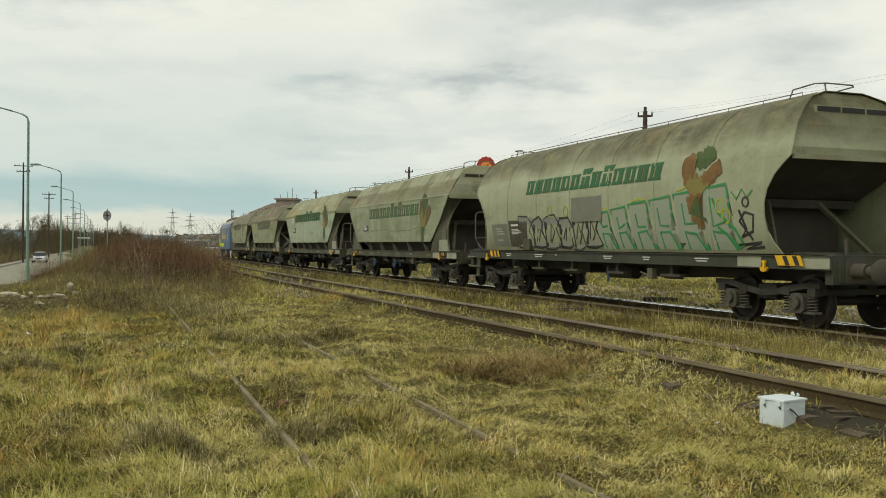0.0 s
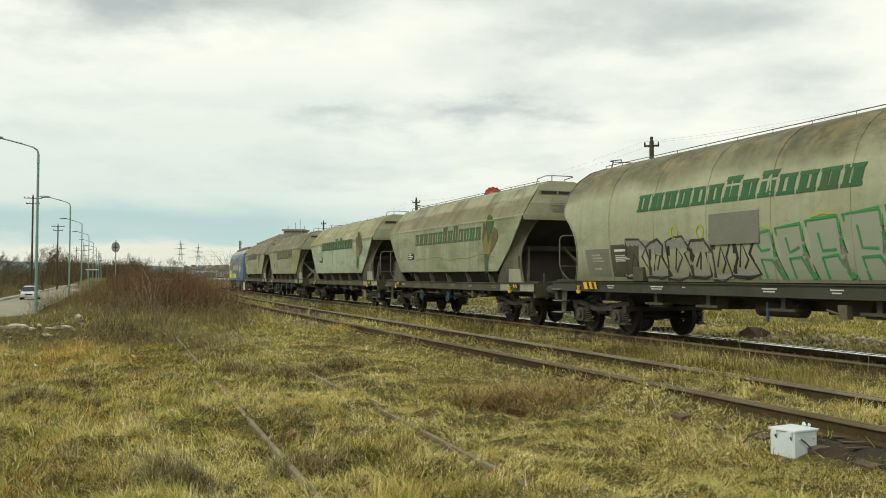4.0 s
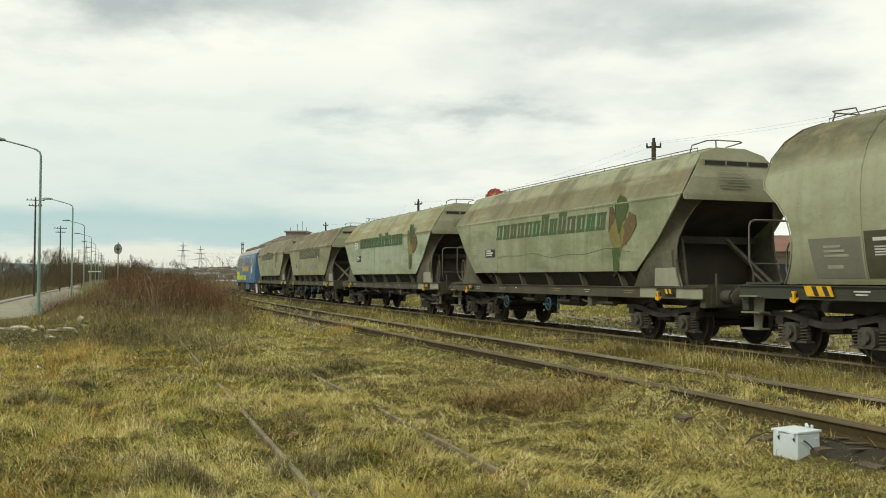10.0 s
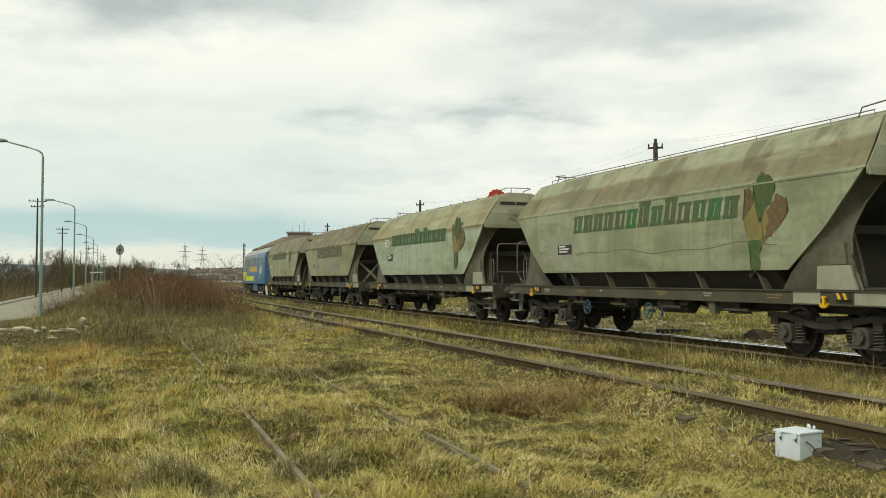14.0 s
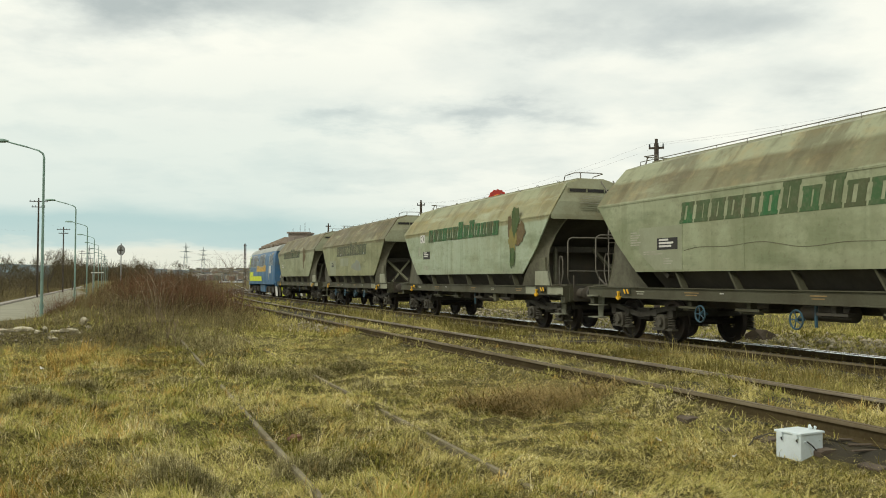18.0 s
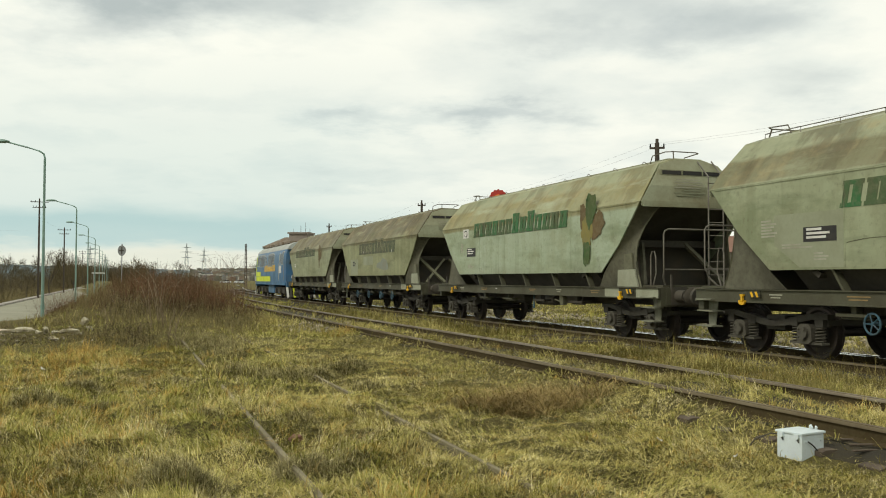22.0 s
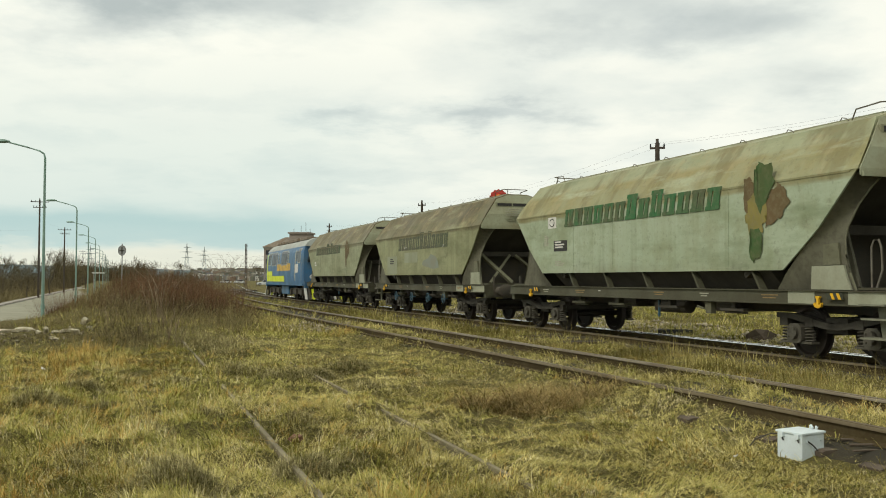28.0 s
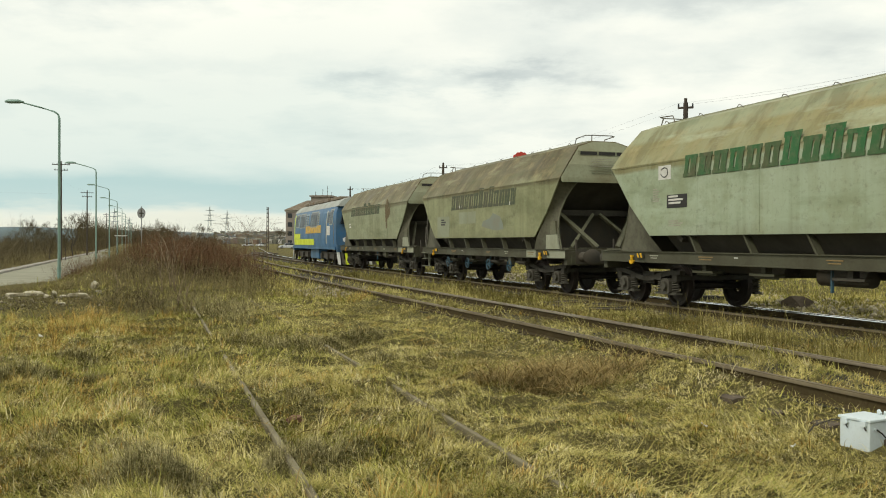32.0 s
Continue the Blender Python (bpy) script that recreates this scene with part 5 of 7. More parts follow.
we = hopper_wagon("dull green grey grain hopper wagon behind the locomotive", M["hop_e"], 5.713)
dress(we, M["letter_dull"], (4.2, -1.85), (2.75, 3.2), (-3.3, 2.35, 0.85), False, 1.452)
marks(we, M["white"], 4.6, 2.3, 1.4525, 0.5, 2, 0.08)
TRAIN.append((we, 25.18, 5.29))


# ---- locomotive ----
def locomotive():
    w = thing("locomotive", "blue diesel locomotive with yellow green stripe and pale roof", "locomotive")
    prof = [(1.45, 1.12), (1.48, 1.6), (1.46, 2.5), (1.40, 3.15), (1.22, 3.55), (0.90, 3.86), (0.45, 4.05)]
    full = prof + [(-a, b) for a, b in reversed(prof)]
    body = [(1.45, 1.12), (1.48, 1.6), (1.46, 2.5), (1.40, 3.15), (1.24, 3.50)]
    bf = body + [(-a, b) for a, b in reversed(body)]
    def nose(u, a, b):      # ends taper to a blunt point in plan and lean back
        return u * (8.35 - 0.35 * max(0, b - 2.2) - (0.28 * (abs(a) / 1.45) ** 2))
    rings = [[(x if abs(x) < 7.6 else nose(math.copysign(1, x), a, b), a * (1 if abs(x) < 8 else 0.93), b) for a, b in bf] for x in (-8.3, -7.4, -3, 3, 7.4, 8.3)]
    part("body", Shape().loft(rings), M["loco_blue"], w)
    roof = [(1.26, 3.48), (1.12, 3.68), (0.85, 3.90), (0.42, 4.05)]
    rf = roof + [(-a, b) for a, b in reversed(roof)]
    part("roof", Shape().loft([[(x * (1 - 0.03 * max(0, b - 3.5)), a, b) for a, b in rf] for x in (-7.95, -3, 3, 7.95)]), M["loco_roof"], w)
    for x0, x1, h in ((-5.8, -3.2, 0.25), (-2.4, 1.6, 0.32), (2.4, 4.9, 0.28), (5.6, 6.6, 0.18)):
        part("roof_hatch", Shape().box(x0, x1, -0.75, 0.75, 3.98, 4.05 + h * 0.45), M["hatch"], w, smooth=False, bevel=0.03)
    part("horn", Shape().tube([(7.2, 0.35, 4.02), (7.6, 0.35, 4.06)], 0.06, 8), M["steel"], w)
    by, bz = [a for a, _ in body], [q for _, q in body]

    def side(y, x0, x1, z0, z1, o0, o1, cut=0.0):
        """A thin panel lying on the leaning body side."""
        at = lambda z, o: y * (float(np.interp(z, bz, by)) + o)
        zm = sorted({z0, z1, *[z for z in bz if z0 < z < z1]})
        ring = lambda z: [(x0 + cut * (z - z0), at(z, o0), z), (x1 + cut * (z - z0), at(z, o0), z), (x1 + cut * (z - z0), at(z, o1), z), (x0 + cut * (z - z0), at(z, o1), z)]
        return Shape().loft([ring(z) for z in zm])

    for y in (1, -1):
        part("stripe", side(y, -1.2, 6.95, 1.22, 1.62, 0.001, 0.012), M["loco_yellow"], w, smooth=False)
        part("stripe", side(y, 4.3, 7.0, 1.64, 1.98, 0.001, 0.011), M["loco_yellow"], w, smooth=False)
        part("stripe", side(y, 6.70, 7.0, 1.98, 3.34, 0.001, 0.011), M["loco_yellow"], w, smooth=False)
        for i in range(9):
            x = 2.1 - i * 0.64
            part("letter_mark", side(y, x - 0.54, x - 0.02, 1.98, 2.46, 0.001, 0.009, -0.1), M["orange"], w, smooth=False)
        for x0, x1, z0, z1 in ((4.9, 6.3, 2.48, 3.30), (2.55, 4.4, 2.42, 3.30), (-2.2, 0.2, 2.42, 3.30), (-7.3, -6.45, 2.48, 3.30)):
            win = part("window", side(y, x0 - 0.10, x1 + 0.10, z0 - 0.07, z1 + 0.06, 0.001, 0.014), M["loco_roof"], w, smooth=False)
            part("pane", side(y, x0, x1, z0, z1, 0.015, 0.020), M["glass"], win, smooth=False)
        for x0 in (1.75, 0.95, -2.95):
            lv = part("louvre", side(y, x0, x0 + 0.42, 2.50, 3.26, 0.001, 0.014), M["loco_roof"], w, "pale ventilation louvre", smooth=False)
            for q in range(6):
                part("slat", side(y, x0 + 0.04, x0 + 0.38, 2.56 + q * 0.11, 2.60 + q * 0.11, 0.015, 0.022), M["under"], lv, smooth=False)
        part("door_post", side(y, -5.70, -5.40, 1.3, 3.3, 0.001, 0.016), M["loco_roof"], w, smooth=False)
        part("pane", side(y, -6.25, -5.78, 2.55, 3.22, 0.001, 0.012), M["glass"], w, smooth=False)
        part("cab_door", side(y, -5.25, -4.45, 1.25, 3.25, 0.001, 0.014), M["loco_blue"], w, smooth=False)
        part("notice", side(y, -6.7, -5.75, 1.82, 2.36, 0.017, 0.024), M["white"], w, smooth=False)
        part("solebar", Shape().box(-8.0, 8.0, *sorted((y * 1.30, y * 1.44)), 0.98, 1.12), M["loco_blue"], w, smooth=False)
        for cx in (-4.6, 4.6):
            bf2 = Shape()
            bf2.slab([(cx - 2.7, 0.55), (cx - 2.5, 0.82), (cx + 2.5, 0.82), (cx + 2.7, 0.55), (cx + 2.2, 0.42), (cx - 2.2, 0.42)], *sorted((y * 1.02, y * 1.14)))
            for d in (-2.0, 0, 2.0):
                bf2.box(cx + d - 0.2, cx + d + 0.2, *sorted((y * 1.12, y * 1.26)), 0.36, 0.72)
            part("bogie_frame", bf2, M["under"], w, smooth=False)
        part("fuel_tank", Shape().box(-1.5, 1.5, *sorted((y * 0.5, y * 1.2)), 0.35, 0.95), M["loco_blue"], w, smooth=False, bevel=0.04)
    for s in (1, -1):
        part("windscreen", Shape().slab([(0.15, 2.45), (1.12, 2.45), (1.0, 3.22), (0.15, 3.28)], s * 7.98, s * 8.14, "x").slab([(-0.15, 2.45), (-1.12, 2.45), (-1.0, 3.22), (-0.15, 3.28)], s * 7.98, s * 8.14, "x"), M["glass"], w, smooth=False)
        part("headstock", Shape().box(*sorted((s * 8.0, s * 8.3)), -1.35, 1.35, 0.85, 1.25), M["loco_blue"], w, smooth=False)
        for y in (0.875, -0.875):
            put("buffer", ST.buffer, w, s * 8.3, y, 1.03, 0 if s > 0 else 180)
        plough = part("snow_plough", Shape().box(*sorted((s * 8.0, s * 8.12)), -1.3, 1.3, 0.55, 0.85), M["under"], w, "slatted snow plough", smooth=False)
        for i, y in enumerate((1.28, 1.06, 0.84, 0.62, 0.40, 0.18, -0.04, -0.26, -0.48, -0.70, -0.92, -1.14)):
            slat = Shape().slab([(s * 8.05, 0.85), (s * 8.25, 0.85), (s * (9.10 - 0.3 * abs(y)), 0.14), (s * (8.90 - 0.3 * abs(y)), 0.14)], y - 0.065, y + 0.065)
            # dark slats stand in for the shaded gaps between the bright ones
            part("slat", slat, (M["white"], M["under"], M["loco_yellow"], M["under"])[i % 4], plough, smooth=False)
        for y in (0.9, -0.9):
            part("headlight", Shape().wheel((s * 8.33, y, 1.55), 0.14, 0.10, 14, "x"), M["lens"], w)
        part("handrail", Shape().tube([(s * 7.9, 1.5, 1.3), (s * 7.9, 1.5, 2.5)], 0.02, 5), M["steel"], w)
    for x in (-6.6, -4.6, -2.6, 2.6, 4.6, 6.6):
        WHEELS.append(put("wheelset", ST.wheelset, w, x, 0, 0.46))
    return w


loco = locomotive()
TRAIN.append((loco, 41.64, 4.6))


# ---- road, lamps and poles ----
def road_strip(name, label, cat, o0, o1, z, mat, h=0.0):
    ys = np.arange(-40, 700, 4.0)
    sh = Shape()
    prof = lambda y: [(lamp_x(y) - o0, y, z - 0.3), (lamp_x(y) - o0, y, z + h), (lamp_x(y) - o1, y, z + h), (lamp_x(y) - o1, y, z - 0.3)]
    sh.loft([prof(y) for y in ys])
    return tagged(part(name, sh, mat, smooth=False), label, cat, kind="structure")


ROAD_Z = -1.0
road_strip("road", "pale worn road beside the waste ground", "road", 1.6, 7.2, ROAD_Z, M["road"])
road_strip("kerb", "raised concrete kerb along the road", "kerb", 7.25, 7.5, ROAD_Z, M["concrete"], 0.14)
road_strip("pavement", "pale concrete pavement beyond the road", "pavement", 7.54, 8.2, ROAD_Z, M["concrete"], 0.12)


def street_lamp(x, y, h=8.5):
    t = thing("street_lamp", "tall grey green street lamp with a long arm over the road", "street lamp", pose(x, y, ROAD_Z - 0.05), "street lamps along the road")
    part("post", Shape().tube([(0, 0, 0), (0, 0, 1.2), (0, 0, 1.25), (0, 0, 4.5), (0, 0, 4.55), (0, 0, h)], 0.085, 10, 0.055), M["lamp_post"], t)
    part("collar", Shape().tube([(0, 0, 1.15), (0, 0, 1.35)], 0.10, 10), M["lamp_post"], t)
    part("base", Shape().tube([(0, 0, 0), (0, 0, 0.25)], 0.17, 10), M["lamp_post"], t)
    part("arm", Shape().tube([(0, 0, h - 0.02), (-0.05, 0, h + 0.18), (-0.25, 0, h + 0.32), (-0.9, 0.02, h + 0.52), (-1.9, 0.04, h + 0.78)], 0.05, 8, 0.035), M["lamp_post"], t)
    lamp = part("lamp_head", Shape().loft([[(px, py * w, h + 0.79 + pz * w) for py, pz in ((-0.16, 0), (-0.1, 0.10), (0.1, 0.10), (0.16, 0), (0.08, -0.07), (-0.08, -0.07))] for px, w in ((-1.75, 0.4), (-1.95, 1.0), (-2.45, 1.0), (-2.62, 0.5))]), M["lamp_post"], t)
    return t


first = None
for yy in (45.0, 79.0, 109.0, 141.0, 172.0, 205.0, 238.0, 272.0, 306.0):
    if first is None:
        first = street_lamp(float(lamp_x(yy)), yy)
    else:
        copy_thing(first, pose(float(lamp_x(yy)), yy, ROAD_Z - 0.05))


def power_pole(x, y, h, z0=0.0, arms=2, label="dark timber power pole with crossarms and insulators", heading=0):
    t = thing("power_pole", label, "utility pole", pose(x, y, z0, 0, 0, heading), "utility poles")
    part("pole", Shape().tube([(0, 0, 0), (0, 0, h)], 0.15, 8, 0.10 if arms > 1 else 0.115), M["timber"], t)
    for k in range(arms):
        z = h - 0.25 - 0.75 * k
        w = (1.15, 0.85)[k % 2] if arms > 1 else 0.38
        arm = part("crossarm", Shape().box(-w, w, -0.05, 0.05, z - 0.05, z + 0.05), M["timber"], t, smooth=False)
        for d in ((-w * 0.9, -w * 0.45, w * 0.45, w * 0.9) if arms > 1 else (-w * 0.9, w * 0.9)):
            part("insulator", Shape().tube([(d, 0, z + 0.06), (d, 0, z + 0.14), (d, 0, z + 0.17), (d, 0, z + 0.22)], 0.045, 7, 0.028), M["glass"], arm)
    part("cap", Shape().tube([(0, 0, h), (0, 0, h + 0.22)], 0.08, 7), M["timber"], t)
    return t


def at_px(px, y):
    return (px - 784) / 1640 * y


def wire(points, name="overhead_wire", label="thin sagging overhead wire between poles"):
    pts = []
    for a, b in zip(points, points[1:]):
        a, b = Vector(a), Vector(b)
        for k in range(12):
            u = k / 12
            pts.append(a.lerp(b, u) - Vector((0, 0, 4 * u * (1 - u) * (b - a).length * 0.018)))
    pts.append(Vector(points[-1]))
    return tagged(part(name, Shape().tube(pts, 0.003, 3), M["under"]), label, "wire")


right_poles = [(at_px(1163, 47.5), 47.5, 9.0), (at_px(745, 87.0), 87.0, 9.2), (at_px(581, 130.0), 130.0, 9.6)]
for x, y, h in right_poles:
    power_pole(x, y, h - 0.4, 0, 1, heading=-18)
nearp = (right_poles[0][0] + 13.6, 8.0, 8.6)
power_pole(nearp[0], nearp[1], nearp[2], 0, 1, heading=-18)
for d in (-0.42, 0.42):
    wire([(x + d, y, h - 0.45) for x, y, h in [nearp] + right_poles])
power_pole(at_px(67, 125), 125, 13.2, ROAD_Z, 2, heading=20)
power_pole(at_px(112, 172), 172, 11.9, ROAD_Z, 2, heading=20)
power_pole(at_px(145, 330), 330, 12.5, ROAD_Z, 2, heading=20)
wire([(at_px(67, 125) - 1, 125, 11.4), (at_px(112, 172) - 1, 172, 11.4), (at_px(145, 330) - 1, 330, 11.0)])
wire([(at_px(67, 125) - 30, 40, 11.0), (at_px(67, 125) - 1, 125, 8.0)])


def mast(x, y, h):
    t = thing("lattice_mast", "dark slotted concrete mast beside the railway", "mast", pose(x, y, 0))
    for d in (-0.22, 0.22):
        part("leg", Shape().slab([(d - 0.07, 0), (d + 0.07, 0), (d * 0.6 + 0.06, h), (d * 0.6 - 0.06, h)], -0.12, 0.12), M["timber"], t, smooth=False)
    for z in np.arange(0.6, h, 0.9):
        part("rung", Shape().box(-0.24, 0.24, -0.10, 0.10, z - 0.10, z + 0.10), M["timber"], t, smooth=False)
    part("bracket", Shape().box(-0.35, 0.35, -0.08, 0.08, h - 0.5, h - 0.4), M["timber"], t, smooth=False)
    return t


mast(at_px(434, 200), 200, 9.2)


def round_sign():
    t = thing("road_sign", "round road sign seen from its grey back on a post", "road sign", pose(at_px(214.5, 75), 75, -0.5))
    part("post", Shape().tube([(0, 0, 0), (0, 0, 4.9)], 0.045, 8), M["steel"], t)
    part("disc", Shape().loft([[(0.31 * math.cos(a), d, 4.35 + 0.40 * math.sin(a)) for a in (2 * math.pi * k / 24 for k in range(24))] for d in (-0.035, -0.06)]), M["steel"], t)
    part("rim", Shape().tube([(0.31 * math.cos(a), -0.05, 4.35 + 0.40 * math.sin(a)) for a in (2 * math.pi * k / 24 for k in range(25))], 0.02, 5), M["under"], t)
    part("bracket", Shape().box(-0.2, 0.2, -0.075, -0.06, 4.30, 4.40).box(-0.05, 0.05, -0.075, -0.06, 4.05, 4.65), M["under"], t, smooth=False)
    return t


round_sign()


def totem():
    t = thing("sign_totem", "red scalloped advertising disc with amber face on a tall pole", "sign", pose(at_px(881, 120), 120, 0))
    part("pole", Shape().tube([(0, 0, 0), (0, 0, 11.6)], 0.22, 10), M["steel"], t)
    n = 60
    pts = [((1.05 + 0.12 * abs(math.sin(7 * a))) * math.cos(a), (1.05 + 0.12 * abs(math.sin(7 * a))) * math.sin(a)) for a in (2 * math.pi * k / n for k in range(n))]
    part("disc", Shape().loft([[(x, -0.22, 12.1 + z) for x, z in pts], [(x * 1.05, 0.0, 12.1 + z * 1.05) for x, z in pts], [(x, 0.22, 12.1 + z) for x, z in pts]]), M["red"], t)
    part("face", Shape().loft([[(0.72 * math.cos(a), -d, 12.0 + 0.62 * math.sin(a)) for a in (2 * math.pi * k / 24 for k in range(24))] for d in (0.22, 0.27)]), M["amber"], t)
    return t


totem()


# ---- the cable cabinet by the track ----
def cabinet():
    bx, by = 3.11, 8.12
    t = thing("cable_cabinet", "pale blue grey metal cable cabinet beside a rusty rail", "electrical box", pose(bx, by, 0.0, 0, 0, -60))
    part("body", Shape().box(-0.13, 0.13, -0.1425, 0.1425, -0.05, 0.225), M["box"], t, smooth=False, bevel=0.006)
    part("lid", Shape().box(-0.142, 0.142, -0.1545, 0.1545, 0.227, 0.247), M["box"], t, smooth=False, bevel=0.005)
    part("lug", Shape().tube([(0.0, 0.13, 0.247), (0.0, 0.13, 0.275), (0.02, 0.11, 0.282), (0.045, 0.10, 0.262)], 0.011, 6).tube([(0.05, 0.14, 0.247), (0.05, 0.14, 0.272), (0.075, 0.12, 0.268)], 0.010, 6), M["box"], t, "white lifting lug")
    for x in (-0.10, 0.06):
        part("latch", Shape().slab([(x, 0.20), (x + 0.03, 0.185), (x + 0.05, 0.20), (x + 0.045, 0.23), (x, 0.23)], -0.166, -0.143), M["box"], t, smooth=False)
        part("latch_pin", Shape().tube([(x + 0.03, -0.155, 0.19), (x + 0.05, -0.16, 0.165)], 0.006, 5), M["black"], t)
    part("bolt", Shape().wheel((0.133, -0.09, 0.17), 0.010, 0.014, 8, "x"), M["box"], t)
    part("bolt", Shape().wheel((0.133, 0.10, 0.17), 0.010, 0.014, 8, "x"), M["box"], t)
    part("cable", Shape().tube([(0.135, -0.07, 0.17), (0.15, -0.03, 0.14), (0.165, 0.04, 0.07), (0.18, 0.11, 0.01), (0.20, 0.2, -0.005)], 0.006, 5), M["black"], t)
    part("rod", Shape().tube([(-0.10, -0.06, 0.20), (-0.20, -0.14, 0.20), (-0.27, -0.26, 0.15), (-0.26, -0.34, 0.10)], 0.006, 5), M["under"], t)
    return t


cabinet()


# ---- far distance ----
def ridge(name, label, y, x0, x1, hh, mat, seed, dip=0.35):
    xs = np.linspace(x0, x1, 140)
    u = (xs - x0) / (x1 - x0)
    h = hh * (0.75 + 0.16 * np.sin(u * 9 + seed) + 0.09 * np.sin(u * 23 + seed * 2) + 0.02 * np.sin(u * 140))
    sh = Shape()
    sh.loft([[(x, y - 120, -4), (x, y, a), (x, y + 260, -4)] for x, a in zip(xs, h)], True)
    return tagged(part(name, sh, mat, smooth=True), label, "hills", kind="structure")


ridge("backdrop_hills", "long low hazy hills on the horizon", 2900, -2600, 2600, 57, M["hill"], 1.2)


def block(x, y, w, d, h, storeys, cols, mat, name="apartment_building", label="brownish apartment block with rows of windows and rooftop stair house", top=True, rz=0):
    t = thing(name, label, "building", pose(x, y, 0, 0, 0, rz))
    wall = part("wall", Shape().box(-w / 2, w / 2, -d / 2, d / 2, -1, h), mat, t, smooth=False)
    part("roof", Shape().box(-w / 2 - 0.3, w / 2 + 0.3, -d / 2 - 0.3, d / 2 + 0.3, h + 0.004, h + 0.5), M["concrete"], t, smooth=False)
    sh, cw = h / storeys, w / cols
    pane = Shape().box(-cw * 0.26, cw * 0.26, -0.06, 0.05, -sh * 0.25, sh * 0.25).mesh("window", M["glass"])
    for i in range(storeys):
        for j in range(cols):
            put("window", pane, t, -w / 2 + cw * (j + 0.5), -d / 2, sh * (i + 0.55))
        for j in range(max(2, int(d / 4))):
            put("window", pane, t, -w / 2, -d / 2 + d * (j + 0.5) / max(2, int(d / 4)), sh * (i + 0.55), 90)
    if top:
        ww, dd = w / 2 + 0.5, d / 2 + 0.5
        part("hip_roof", Shape().loft([[(-ww, -dd, h + 0.504), (ww, -dd, h + 0.504), (ww, dd, h + 0.504), (-ww, dd, h + 0.504)], [(-ww * 0.45, -0.4, h + 3.8), (ww * 0.55, -0.4, h + 3.8), (ww * 0.55, 0.4, h + 3.8), (-ww * 0.45, 0.4, h + 3.8)]]), M["hatch"], t, "brown tiled hip roof", smooth=False)
        part("stair_house", Shape().box(-w * 0.12, w * 0.18, -d * 0.3, d * 0.3, h + 1.5, h + 4.8).box(-w * 0.14, w * 0.20, -d * 0.34, d * 0.34, h + 4.8, h + 5.3), M["plaster"], t, smooth=False)
        for k, xx in enumerate((-0.1, 0.02, 0.1, 0.17)):
            part("antenna", Shape().tube([(w * xx, 0, h + 5.3), (w * xx, 0, h + 6.6 + k % 3)], 0.07, 4).tube([(w * xx - 0.6, 0, h + 5.4), (w * xx + 0.6, 0, h + 5.4)], 0.05, 4), M["under"], t)
        for k in range(4):
            part("chimney", Shape().box(-w * 0.42 + k * w * 0.1, -w * 0.42 + k * w * 0.1 + 0.7, -0.4, 0.4, h + 0.5, h + 1.7), M["plaster"], t, smooth=False)
    return t


block(at_px(529, 300), 300, 20, 12, 11.4, 4, 7, M["plaster"], rz=-8)
block(at_px(1290, 110), 110, 44, 10, 4.2, 1, 12, M["plaster"], "warehouse", "long low shed with plaster walls and red sheet roof", False)
shed_roof = Shape().loft([[(x, -6, 4.3), (x, 0, 6.4), (x, 6, 4.3)] for x in (-22.6, 22.6)])
sr = tagged(part("shed_roof", shed_roof, M["tile"], smooth=False), "faded red sheet roof lying on the long shed", "roof", kind="structure")
sr.matrix_world = pose(at_px(1290, 110), 110, 0.42)
town = Shape()
tr = random.Random(3)
for i in range(620):
    y = tr.uniform(900, 1750)
    px = tr.gauss(425, 45) if i % 4 else tr.uniform(335, 560)
    x = at_px(px, y)
    w, h, z = tr.uniform(3, 8), tr.uniform(2.5, 5), (y - 900) * 0.022
    town.box(x, x + w, y, y + 8, -1, z + h)
tagged(part("town", town, M["town"], smooth=False), "distant pale houses of a town below the hills", "buildings", kind="stuff")


def pylon(px, y, h):
    t = thing("pylon", "distant lattice power pylon", "pylon", pose(at_px(px, y), y, 0), "power pylons on the horizon")
    for sx in (-1, 1):
        for sy in (-1, 1):
            part("leg", Shape().tube([(sx * h * 0.09, sy * h * 0.09, 0), (sx * h * 0.03, sy * h * 0.03, h * 0.6), (0, 0, h)], h * 0.004, 4), M["pylon"], t)
    for k in range(9):
        z0, z1 = h * k / 10, h * (k + 1) / 10
        a, b = h * (0.09 - 0.01 * k * 0.9), h * (0.09 - 0.01 * (k + 1) * 0.9)
        for sx in (-1, 1):
            part("brace", Shape().tube([(-sx * a, -a, z0), (sx * b, -b, z1)], h * 0.0025, 3), M["pylon"], t)
    for z, w in ((0.62, 0.16), (0.76, 0.20), (0.88, 0.13)):
        part("crossarm", Shape().loft([[(-w * h, 0, z * h), (0, 0, z * h - 0.012 * h), (w * h, 0, z * h), (0, 0, z * h + 0.012 * h)], [(-w * h, 0.3, z * h), (0, 0.3, z * h - 0.012 * h), (w * h, 0.3, z * h), (0, 0.3, z * h + 0.012 * h)]]), M["pylon"], t, smooth=False)
    return t


for px, y, h in ((329, 620, 26), (360, 700, 26), (158, 640, 25), (185, 900, 26)):
    pylon(px, y, h)


